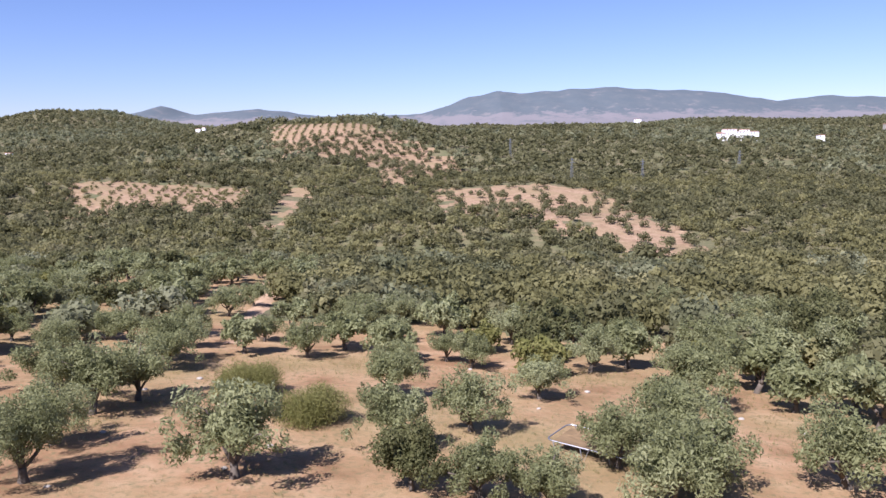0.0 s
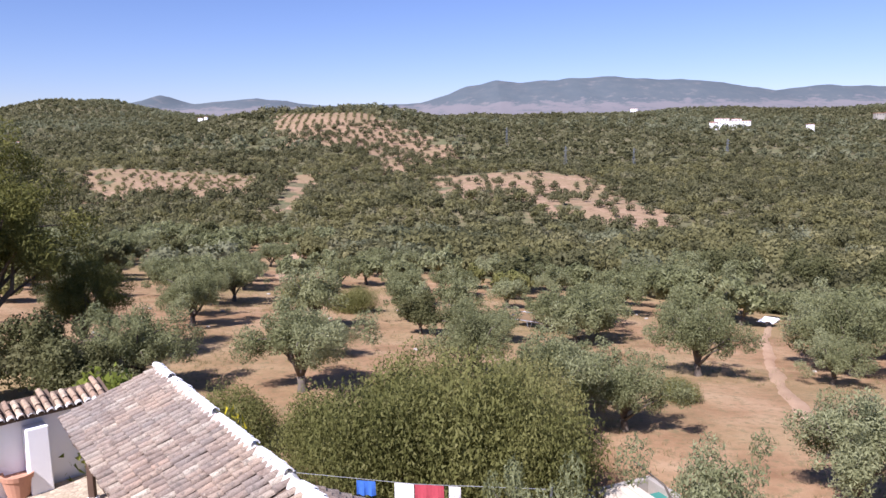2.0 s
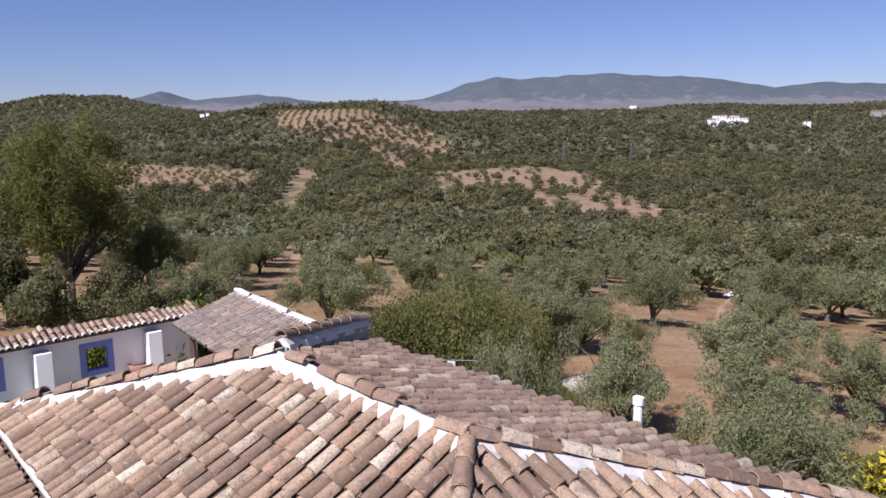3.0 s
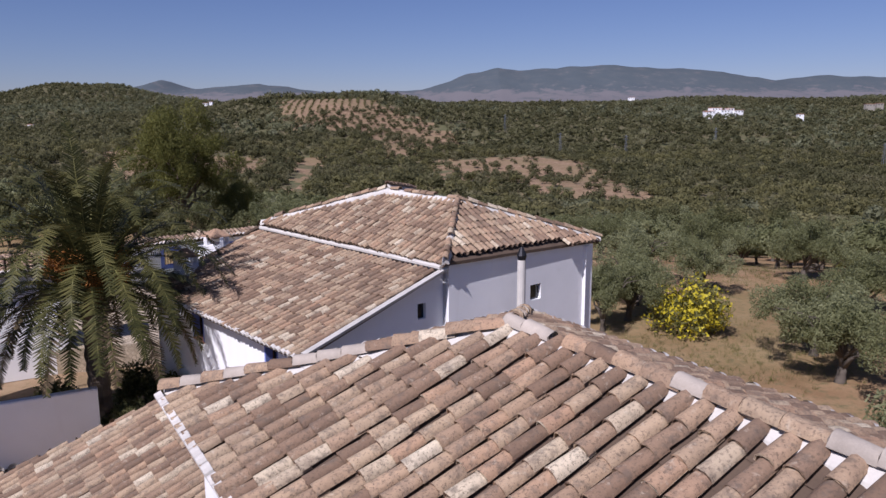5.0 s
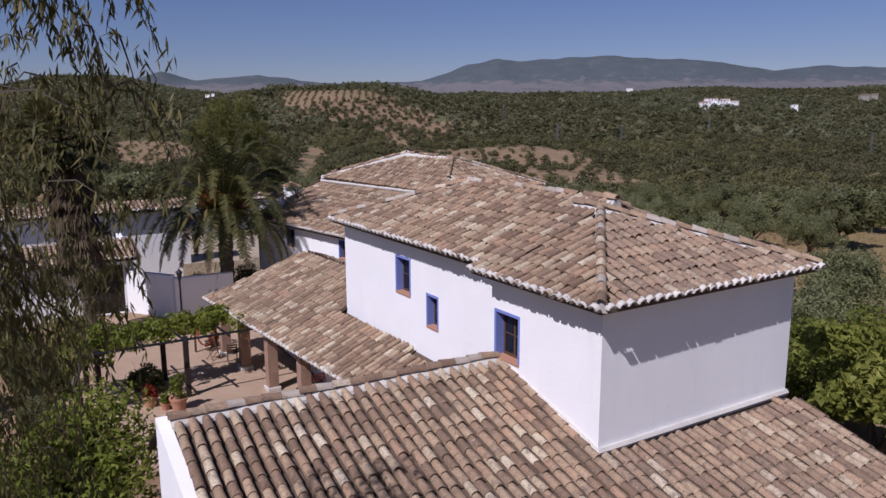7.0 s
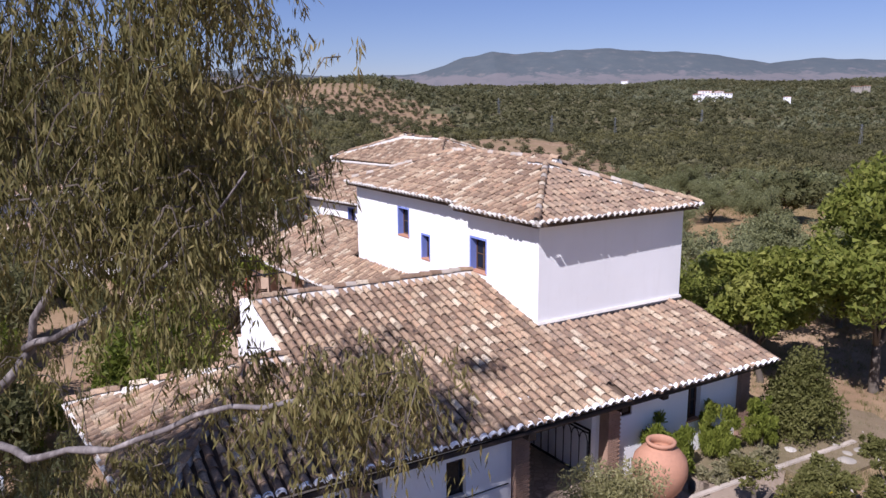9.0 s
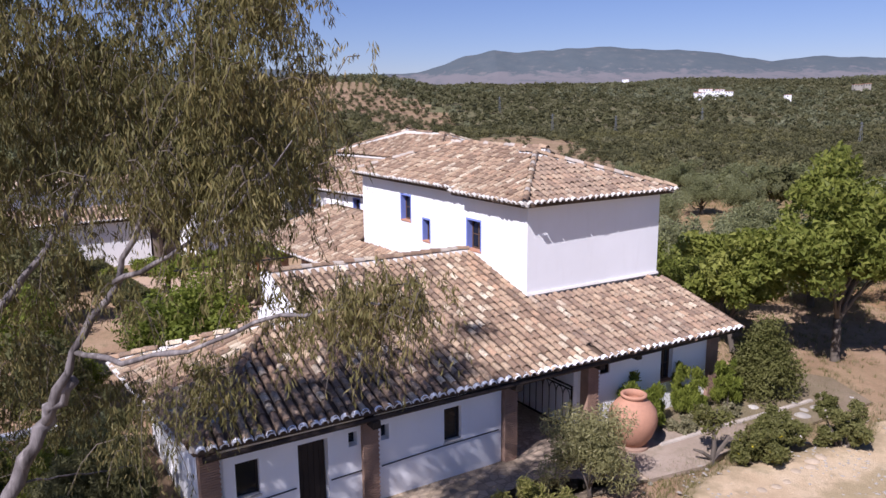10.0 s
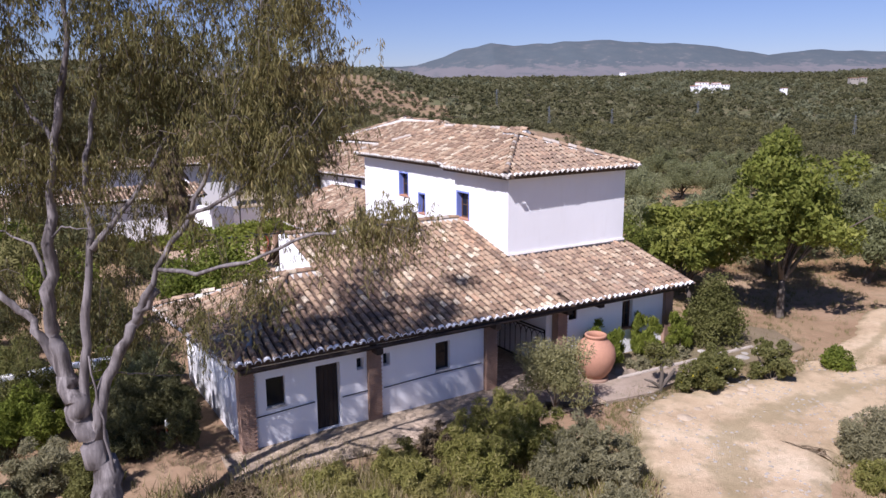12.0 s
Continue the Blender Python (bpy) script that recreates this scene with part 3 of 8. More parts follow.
    if eave_mortar:      # lime mortar that closes the tile ends along the eave
        bm = bmesh.new()
        for x in gx:
            if min(flat[0][0], flat[1][0]) < x < max(flat[0][0], flat[1][0]):
                c, w, h = base + e * float(x + rng.normal(0, 0.012)) - up * 0.15 + nrm * 0.085, 0.102 + 0.01 * float(rng.random()), 0.1 + 0.014 * float(rng.random())
                rows = [[bm.verts.new(c + up * y + e * (w * r * math.cos(math.pi * k / 6)) + nrm * (h * r * math.sin(math.pi * k / 6) - 0.02)) for k in range(7)] for y, r in ((0.09, 1.03), (-0.012, 1.0), (-0.02, 0.8), (0.05, 0.76))]
                for p, q in zip(rows, rows[1:]):
                    for k in range(6):
                        bm.faces.new((p[k], p[k + 1], q[k + 1], q[k]))
        tagged(part("eave_mortar", bm, MORTAR if eave_mortar is True else eave_mortar, deck), kind="stuff")
    return deck


def ridge(parent, a, b, seed, name="ridge", white=0.5, meshes=None):
    """A line of ridge tiles bedded in lime mortar."""
    a, b = Vector(a), Vector(b)
    d = (b - a)
    n = max(2, int(d.length / 0.36))
    rng = np.random.default_rng(seed)
    x = d.normalized()
    side = x.cross(Vector((0, 0, 1))).normalized()
    up = side.cross(x).normalized()
    bm = bmesh.new()
    last = None
    for i in range(2 * n + 1):      # a low uneven bank of lime mortar
        c, w = a + d * (i / (2 * n)), (0.128 + 0.055 * min(white, 1.0)) * (0.8 + 0.4 * float(rng.random()))
        row = [bm.verts.new(c + side * (w * k) + up * (h + float(rng.normal(0, 0.008)))) for k, h in ((-1, -0.11), (-0.85, -0.015), (-0.45, 0.06), (0, 0.10), (0.45, 0.06), (0.85, -0.015), (1, -0.11))]
        if last:
            for k in range(6):
                bm.faces.new((last[k], last[k + 1], row[k + 1], row[k]))
        else:
            bm.faces.new(row)
        last = row
    bm.faces.new(last[::-1])
    bmesh.ops.recalc_face_normals(bm, faces=bm.faces[:])
    bed = part(name, bm, MORTAR, parent, "line of ridge tiles in white lime mortar")
    for i in range(n):
        if rng.random() < 1 - white * 0.1:
            p = a + d * ((i + 0.5) / n) + up * (0.085 + float(rng.normal(0, 0.008)))
            s = 1.22
            o = new("ridge_tile", (meshes or COVER_MESHES)[int(rng.integers(4))])
            o.parent = bed
            tilt = Matrix.Rotation(float(rng.normal(0, 0.04)), 4, "Z")
            o.matrix_basis = Matrix(((side[0], x[0], up[0], p[0]), (side[1], x[1], up[1], p[1]), (side[2], x[2], up[2], p[2]), (0, 0, 0, 1))) @ tilt @ Matrix.Diagonal((s, 1.0, s, 1))
    return bed


# ---------------------------------------------------------------- walls with openings
def wall(parent, frame4, p0, p1, z0, z1, thick, openings=(), name="wall", inward=1, material=None):
    """A straight wall from p0 to p1 in a building's frame, with openings (from, to, sill, head) along it.
    Each corner of the top may have its own height: z1 a number or (at p0, at p1)."""
    a, b = Vector((*p0, 0)), Vector((*p1, 0))
    n = (b - a).length
    zt = (z1, z1) if isinstance(z1, (int, float)) else z1
    top = lambda x: zt[0] + (zt[1] - zt[0]) * x / n
    bm = bmesh.new()
    cuts = sorted({0.0, n, *(v for o in openings for v in o[:2])})
    for x0, x1 in zip(cuts, cuts[1:]):
        mid = (x0 + x1) / 2
        zs = sorted([(o[2], o[3]) for o in openings if o[0] - 1e-6 < mid < o[1] + 1e-6])
        lo = z0
        for s, h in zs + [(None, None)]:
            hi = s if s is not None else None
            if hi is None or hi > lo + 1e-4:
                ring = [(x0, 0), (x1, 0), (x1, thick * inward), (x0, thick * inward)]
                tops = [hi] * 4 if hi is not None else [top(x0), top(x1), top(x1), top(x0)]
                prism(bm, ring, lo, tops)
            if h is not None:
                lo = h
    bmesh.ops.remove_doubles(bm, verts=bm.verts, dist=1e-4)
    d = (b - a).normalized()
    m = frame4 @ Matrix(((d.x, -d.y, 0, a.x), (d.y, d.x, 0, a.y), (0, 0, 1, 0), (0, 0, 0, 1)))
    bm.transform(m)
    ob = part(name, bm, material or WHITEWASH, parent)
    return ob, m


def window(parent, m, x0, x1, z0, z1, deep=0.22, blue=True, sill=True, bars=True):
    """A small window in a wall's opening: blue reveals, brick sill, dark wooden frame with panes."""
    fr = part("window", boxes((x0 + 0.06, x1 - 0.06, deep + 0.034, deep + 0.05, z0 + 0.06, z1 - 0.06), m=m), DARK_WOOD, parent)
    for b in ((x0, x0 + 0.07, deep, deep + 0.05, z0, z1), (x1 - 0.07, x1, deep, deep + 0.05, z0, z1), (x0 + 0.07, x1 - 0.07, deep, deep + 0.05, z1 - 0.07, z1), (x0 + 0.07, x1 - 0.07, deep, deep + 0.05, z0, z0 + 0.07),
              ((x0 + x1) / 2 - 0.03, (x0 + x1) / 2 + 0.03, deep + 0.004, deep + 0.046, z0 + 0.07, z1 - 0.07), (x0 + 0.07, x1 - 0.07, deep + 0.01, deep + 0.04, (z0 + z1) / 2 - 0.015, (z0 + z1) / 2 + 0.015)):
        part("frame_bar", boxes(b, m=m), BROWN_WOOD, fr)
    part("pane", boxes((x0 + 0.06, x1 - 0.06, deep + 0.02, deep + 0.028, z0 + 0.06, z1 - 0.06), m=m), GLASS, fr)
    if blue:
        part("painted_reveal", boxes((x0 - 0.06, x0 + 0.012, -0.012, deep, z0 - 0.02, z1 + 0.06), (x1 - 0.012, x1 + 0.05, -0.012, deep, z0 - 0.02, z1 + 0.06), (x0 + 0.012, x1 - 0.012, -0.012, deep, z1 - 0.012, z1 + 0.06), m=m), BLUE, fr, "blue painted reveal")
    if sill:
        part("sill", boxes((x0 - 0.04, x1 + 0.04, -0.03, deep, z0 - 0.05, z0 + 0.012), bevel=0.008, m=m), TERRACOTTA, fr, "clay tile sill")
    return fr


# ---------------------------------------------------------------- the farmhouse: tower block, long wing, front range, porch
def farmhouse():
    house = thing("farmhouse", "white lime-washed Andalusian farmhouse with curved clay tile roofs", "house", tuple(H(3, 3, 0)), 33)
    inv = house.matrix_basis.inverted()
    kids = []
    # tower block: walls at u 0..6.2, v 0..3.75
    o, m = wall(None, FARM, (0, 0), (6.2, 0), 0.0, 6.78, 0.45)
    kids.append(o)
    o, m = wall(None, FARM, (0.0, 3.75), (0.0, 0.45), 0.0, 6.80, 0.45, [(0.18, 1.06, 4.74, 5.84)])
    kids += [o, window(None, m, 0.18, 1.06, 4.74, 5.84)]
    kids.append(wall(None, FARM, (6.2, 0.45), (6.2, 13.4), 0.0, 6.78, 0.45)[0])
    # long wing behind it
    o, m = wall(None, FARM, (0.5, 13.4), (0.5, 3.75), 0.0, 6.78, 0.45, [(3.85, 4.70, 5.02, 6.12), (5.73, 6.30, 4.36, 5.28)])
    kids += [o, window(None, m, 3.85, 4.70, 5.02, 6.12), window(None, m, 5.73, 6.30, 4.36, 5.28)]
    kids.append(wall(None, FARM, (6.2, 13.4), (0.95, 13.4), 0.0, 6.78, 0.45)[0])
    # roofs of the tower and the long wing
    A, B, C = H(-0.40, -0.36, 6.84), H(6.60, -0.30, 6.84), H(2.75, 3.05, 8.08)
    D, E_ = H(-0.42, 4.02, 6.84), H(2.78, 4.02, 8.10)
    kids.append(tiled(None, [A, B, C], 1, old=True, near=H(2.5, 1), label="weathered curved clay tiles"))
    kids.append(tiled(None, [D, A, C, E_], 2, near=H(0.5, 1.5), label="weathered curved clay tiles"))
    kids.append(tiled(None, [B, H(6.6, 4.02, 6.84), E_, C], 3, singles=40, label="weathered curved clay tiles"))
    L0, L1, R0, R1_ = H(0.12, 13.6, 6.82), H(3.45, 9.9, 8.16), H(6.6, 13.6, 7.05), H(3.45, 3.2, 8.20)
    kids.append(tiled(None, [L0, H(0.14, 4.0, 6.82), H(2.7, 3.75, 7.92), R1_, L1], 4, near=H(1.8, 6), label="weathered curved clay tiles"))
    kids.append(tiled(None, [R0, L0, L1], 5, singles=200, near=H(2.5, 11.5), label="weathered curved clay tiles"))
    kids.append(tiled(None, [H(6.6, 3.9, 7.1), R0, L1, R1_], 6, singles=200, near=H(4.5, 6), label="weathered curved clay tiles"))
    for i, (a, b, w) in enumerate(((A, C, 0.2), (C, B, 0.5), (L0, L1, 0.7), (L1, R0, 0.7), (L1, R1_, 0.9), (E_, C, 0.6))):
        kids.append(ridge(None, a + Vector((0, 0, 0.02)), b + Vector((0, 0, 0.02)), 20 + i, white=w, meshes=LIME_MESHES))
    # plastered gable over the joint of the two roofs
    bm = bmesh.new()
    prism(bm, [tuple(H(2.75, 3.15)[:2]), tuple(H(4.3, 3.1)[:2]), tuple(H(4.3, 3.35)[:2]), tuple(H(2.75, 3.4)[:2])], 7.2, [7.98, 7.9, 7.9, 7.98])
    kids.append(part("gable_step", bm, WHITEWASH))
    # front range: one long slope over the farm rooms
    e0, e1 = H(-7.5, -3.36, 2.62), H(6.1, -3.80, 2.56)
    kids.append(tiled(None, [e0, H(-0.02, -3.6, 2.60), H(-0.02, 3.5, 4.60), H(-7.5, 3.85, 4.62)], 7, eave_mortar=WHITEWASH, near=H(-4, -1), label="weathered curved clay tiles"))
    kids.append(tiled(None, [H(-0.02, -3.6, 2.60), e1, H(6.15, -0.02, 3.60), H(-0.02, -0.02, 3.62)], 8, old=True, eave_mortar=WHITEWASH, near=H(3, -2), label="weathered curved clay tiles"))
    kids.append(tiled(None, [H(-11.75, -3.22, 2.62), e0, H(-7.5, 0.9, 3.84), H(-8.6, 0.95, 3.84)], 9, eave_mortar=WHITEWASH, near=H(-9, -2), label="weathered curved clay tiles in the shade of a tree"))
    kids.append(tiled(None, [H(-0.02, 5.5, 3.3), H(-7.5, 5.7, 3.3), H(-7.5, 3.87, 4.60), H(-0.02, 3.52, 4.58)], 10, singles=60))
    kids.append(tiled(None, [H(-7.5, 3.9, 2.6), H(-12.35, 3.9, 2.6), H(-8.6, 0.97, 3.82), H(-7.5, 0.92, 3.82)], 11, singles=60))
    kids.append(tiled(None, [H(-12.35, 3.9, 2.6), H(-11.75, -3.22, 2.62), H(-8.6, 0.95, 3.84)], 15, singles=250, near=H(-11.4, -1), label="pale weathered clay tiles of the hipped end"))
    kids.append(ridge(None, H(-7.5, 3.86, 4.66), H(-0.05, 3.5, 4.66), 31, white=1.0, meshes=LIME_MESHES))
    kids.append(ridge(None, H(-8.6, 0.96, 3.88), H(-7.5, 0.92, 3.88), 32, white=1.2))
    kids.append(ridge(None, H(-12.35, 3.9, 2.66), H(-8.6, 0.97, 3.88), 33, white=1.2))
    kids.append(ridge(None, H(-11.75, -3.22, 2.68), H(-8.6, 0.95, 3.88), 34, white=0.1))
    # white verge wall between the high and the low part of the front range, and the plaster fillets on the tower
    bm = bmesh.new()
    prism(bm, [tuple(H(-7.72, -3.0)[:2]), tuple(H(-7.48, -3.0)[:2]), tuple(H(-7.48, 4.1)[:2]), tuple(H(-7.72, 4.1)[:2])], 0.0, [2.66, 2.66, 4.72, 4.72])
    kids.append(part("verge_wall", bm, WHITEWASH))
    bm = bmesh.new()
    tube(bm, [H(0.02, 3.5, 4.68), H(-0.02, -0.02, 3.70), H(6.2, -0.03, 3.68)], [0.09, 0.09, 0.09], 6)
    kids.append(part("mortar_fillet", bm, MORTAR))
    # front wall with its openings (distances along the wall from its free end)
    uL = -11.5
    f = lambda u: u - uL
    o, m = wall(None, FARM, (uL, -3.1), (-3.30, -3.1), -0.05, (2.5, 2.5), 0.4,
                [(f(-10.83), f(-10.27), 1.12, 2.02), (f(-9.32), f(-8.55), 0.0, 2.08), (f(-8.0), f(-7.75), 1.68, 2.06), (f(-7.1), f(-6.86), 1.62, 2.04), (f(-5.2), f(-4.65), 1.05, 2.02)])
    kids.append(o)
    for a, b, s, h in ((-10.83, -10.27, 1.12, 2.02), (-5.2, -4.65, 1.05, 2.02)):
        w_ = part("window", boxes((f(a), f(b), 0.16, 0.2, s, h), m=m), GLASS)
        part("window_frame", boxes((f(a), f(a) + 0.05, 0.13, 0.2, s, h), (f(b) - 0.05, f(b), 0.13, 0.2, s, h), (f(a), f(b), 0.13, 0.2, h - 0.05, h), m=m), DARK_WOOD, w_)
        part("sill", boxes((f(a) - 0.03, f(b) + 0.03, -0.02, 0.15, s - 0.04, s + 0.01), m=m), MORTAR, w_)
        kids.append(w_)
    door = part("door", boxes((f(-9.30), f(-8.57), 0.22, 0.27, 0.0, 2.06), m=m), DARK_WOOD, None, "dark wooden plank door")
    for k in range(5):
        part("plank", boxes((f(-9.29) + k * 0.145, f(-9.29) + k * 0.145 + 0.135, 0.2, 0.225, 0.01, 2.05), m=m), DARK_WOOD, door)
    part("handle", boxes((f(-8.68), f(-8.65), 0.17, 0.21, 0.95, 1.1), m=m), IRON, door, "iron handle")
    kids.append(door)
    kids.append(part("vent", boxes((f(-8.0), f(-7.75), 0.25, 0.3, 1.68, 2.06), m=m), GLASS))
    kids.append(part("vent", boxes((f(-7.1), f(-6.86), 0.25, 0.3, 1.62, 2.04), m=m), GLASS))
    # a cable line and ledge along the front wall
    for way in (((-11.4, 0.92), (-9.4, 1.0)), ((-8.5, 0.95), (-7.6, 0.97)), ((-7.1, 0.93), (-5.3, 0.98), (-3.4, 0.99))):
        bm = bmesh.new()
        tube(bm, [m @ Vector((f(u), -0.02, z)) for u, z in way], [0.018] * len(way), 5)
        kids.append(part("wall_cable", bm, IRON))
    # passage with side walls, the room beyond it
    kids.append(wall(None, FARM, (-2.85, 3.2), (-2.85, -2.7), -0.05, 2.9, 0.4)[0])
    kids.append(wall(None, FARM, (-0.25, -2.7), (-0.25, 3.2), -0.05, 2.9, 0.15, inward=-1)[0])
    o, m2 = wall(None, FARM, (-0.1, -3.1), (5.75, -3.1), -0.05, 2.48, 0.4, [(0.55, 0.95, 1.8, 2.2), (3.25, 3.8, 1.0, 2.1)])
    kids.append(o)
    w_ = part("window", boxes((0.55, 0.95, 0.12, 0.16, 1.8, 2.2), m=m2), GLASS)
    part("window_frame", boxes((0.5, 0.56, 0.05, 0.16, 1.76, 2.24), (0.94, 1.0, 0.05, 0.16, 1.76, 2.24), (0.5, 1.0, 0.05, 0.16, 2.19, 2.24), (0.5, 1.0, 0.05, 0.16, 1.76, 1.81), m=m2), BROWN_WOOD, w_)
    kids.append(w_)
    kids.append(window(None, m2, 3.25, 3.8, 1.0, 2.1, 0.15, blue=False))
    kids.append(wall(None, FARM, (5.75, -3.1), (5.75, 0.0), -0.05, (2.5, 3.4), 0.4)[0])
    kids.append(wall(None, FARM, (uL, 3.5), (uL, -3.1), -0.05, 2.5, 0.4)[0])
    kids.append(wall(None, FARM, (-2.85, 5.3), (-7.5, 5.3), -0.05, 3.2, 0.4)[0])
    kids.append(wall(None, FARM, (-7.72, 3.5), (uL + 0.4, 3.5), -0.05, 2.5, 0.4)[0])
    # eaves beam, corbels and the brick piers
    bm = bmesh.new()
    tube(bm, [H(-11.6, -3.42, 2.46), H(-3, -3.55, 2.44), H(6.0, -3.68, 2.40)], [0.07, 0.07, 0.07], 6)
    kids.append(part("eaves_beam", bm, DARK_WOOD, None, "dark timber eaves beam"))
    for u in (-7.45, -3.05, 0.05, 1.6):
        kids.append(part("corbel", boxes((u - 0.11, u + 0.11, -3.62, -3.05, 2.22, 2.42), bevel=0.02, m=FARM), DARK_WOOD))
    for u, z in ((-11.42, 2.45), (-7.45, 2.3), (-3.06, 2.3), (0.05, 2.3), (5.6, 2.4)):
        pier = part("pier", boxes((u - 0.21, u + 0.21, -3.24, -2.9, -0.05, z), m=FARM), BRICK, None, "old brick pier")
        k = 0
        zz = 0.0
        while zz < z - 0.06:
            for j in range(2):
                x0 = u - 0.225 + (0.0 if k % 2 else -0.10) + j * 0.24
                x0, x1 = max(x0, u - 0.225), min(x0 + 0.22, u + 0.225)
                o = part("brick", boxes((x0, x1, -3.262, -3.2, zz + 0.008, zz + 0.052), m=FARM), BRICK, pier)
            k += 1
            zz += 0.062
        kids.append(pier)
    # porch roof along the long wing, on brick pillars
    p0, p1 = H(-2.42, 21.9, 2.5), H(-1.2, 6.2, 2.5)
    kids.append(tiled(None, [p0, p1, H(0.5, 4.6, 3.38), H(0.5, 13.4, 3.42), H(2.5, 13.4, 4.30), H(1.9, 20.6, 4.30)], 12, near=H(-0.5, 12), label="weathered curved clay tiles"))
    kids.append(tiled(None, [H(5.2, 13.5, 3.0), H(5.0, 20.6, 3.0), H(1.9, 20.6, 4.28), H(2.5, 13.5, 4.28)], 13, singles=50))
    kids.append(tiled(None, [H(5.0, 21.9, 3.0), p0, H(1.9, 20.6, 4.28)], 14, singles=50))
    for u, v in ((-1.22, 13.39), (-1.5, 16.1), (-1.67, 19.0), (-1.85, 21.3), (-0.95, 10.6)):
        pier = part("pillar", boxes((u - 0.2, u + 0.2, v - 0.2, v + 0.2, 0.0, 2.42), bevel=0.015, m=FARM), BRICK, None, "square brick porch pillar")
        part("plinth", boxes((u - 0.26, u + 0.26, v - 0.26, v + 0.26, 0.0, 0.16), bevel=0.02, m=FARM), MORTAR, pier)
        kids.append(pier)
    bm = bmesh.new()
    tube(bm, [H(-1.0, 7.5, 2.36), H(-1.85, 21.6, 2.36)], [0.1, 0.1], 6)
    kids.append(part("porch_beam", bm, BROWN_WOOD))
    kids.append(wall(None, FARM, (0.5, 20.4), (0.5, 13.4), 0.0, 3.2, 0.4, [(2.0, 3.0, 0.0, 2.1), (5.2, 6.2, 0.9, 2.0)])[0])
    kids.append(wall(None, FARM, (4.8, 20.4), (0.5, 20.4), 0.0, 3.2, 0.4)[0])
    for k in kids:
        k.parent = house
        k.matrix_parent_inverse = inv
    return house


farmhouse()


# ---------------------------------------------------------------- the upper house with its side range
def upper_house():
    house = thing("upper_house", "white upper farmhouse with hipped clay tile roof and chimney", "house", tuple(Q(4, 6, 0)), 43)
    inv = house.matrix_basis.inverted()
    kids = []
    o, m = wall(None, YARD, (0.3, 0.18), (7.6, 0.18), 0.0, 6.3, 0.45, [(3.82, 4.38, 4.46, 5.01)])
    kids += [o, part("window", boxes((3.82, 4.38, 0.12, 0.16, 4.46, 5.01), m=m), GLASS, None, "small dark window pane")]
    kids.append(wall(None, YARD, (7.5, 0.2), (5.2, 7.8), 0.0, (6.05, 7.1), 0.45)[0])
    kids.append(wall(None, YARD, (5.2, 7.8), (0.3, 11.4), 0.0, (7.1, 6.0), 0.45)[0])
    kids.append(wall(None, YARD, (0.3, 11.4), (0.3, 0.3), 0.0, 6.3, 0.45)[0])
    a, b, c, d = Q(0, 0, 6.40), Q(7.85, 0.08, 6.25), Q(5.5, 8.1, 7.40), Q(0, 11.6, 6.44)
    x, y = Q(2.95, 2.65, 7.82), Q(2.8, 6.6, 7.94)
    kids.append(tiled(None, [a, b, x], 50, eave_mortar=False, near=Q(3, 1.5), label="weathered curved clay tiles with lichen"))
    kids.append(tiled(None, [d, a, x, y], 51, eave_mortar=False, near=Q(2, 4), label="weathered curved clay tiles with lichen"))
    kids.append(tiled(None, [b, c, y, x], 52, old=True, eave_mortar=False, course=Q(0, 1, 0) - Q(0, 0, 0), singles=280, near=Q(5, 5), label="lichen-grown curved clay tiles"))
    kids.append(tiled(None, [Q(3.6, 8.2, 7.2), Q(-0.2, 12.9, 5.9), d, y], 53, old=True, eave_mortar=False, singles=150, near=Q(3, 10), label="lichen-grown curved clay tiles"))
    for i, (p, q, w) in enumerate(((a, x, 0.1), (x, b, 0.9), (x, y, 0.9), (y, d, 1.0))):
        kids.append(ridge(None, p + Vector((0, 0, .02)), q + Vector((0, 0, .02)), 60 + i, white=w))
    # stone parapet along the verge, capped with tiles
    bm = bmesh.new()
    p, q, w = Q(2.95, 6.72, 8.06), Q(5.45, 8.1, 7.66), Q(0, 0.14, 0) - Q(0, 0, 0)
    slab(bm, [p + w, p - w, q - w, q + w], 0.55)
    kids.append(part("parapet", bm, STONE))
    kids.append(ridge(None, p + Vector((0, 0, .04)), q + Vector((0, 0, .04)), 66, white=0.1, meshes=OLD_MESHES))
    # chimneys: two white ones with tiled caps, a clay flue, a pipe
    for cx, cy, z0, z1, w_ in ((-10.8, -15.7, 4.3, 5.85, 0.42), (-10.9, -19.0, 3.6, 5.6, 0.36)):
        ch = part("chimney", boxes((cx - w_, cx + w_, cy - w_, cy + w_, z0, z1 - 0.3), bevel=0.02), WHITEWASH, None, "white chimney with a tiled cap")
        for dx, dy in ((-w_ + .08, -w_ + .08), (-w_ + .08, w_ - .08), (w_ - .08, -w_ + .08), (w_ - .08, w_ - .08)):
            part("cap_pillar", boxes((cx + dx - 0.07, cx + dx + 0.07, cy + dy - 0.07, cy + dy + 0.07, z1 - 0.3, z1)), WHITEWASH, ch)
        bm = lathe([(w_ * 1.55, z1), (w_ * 1.5, z1 + 0.05), (w_ * 0.25, z1 + 0.32)], 4, cx, cy)
        part("chimney_cap", bm, TILE, ch)
        kids.append(ch)
    bm = bmesh.new()
    tube(bm, [(1.55, -22.75, 3.9), (1.55, -22.75, 6.2)], [0.15, 0.14], 12)
    flue = part("flue", bm, MORTAR, None, "tall plastered flue with a dark cowl")
    bm = bmesh.new()
    tube(bm, [(1.55, -22.75, 6.2), (1.55, -22.75, 6.35), (1.55, -22.75, 6.62)], [0.13, 0.17, 0.05], 10)
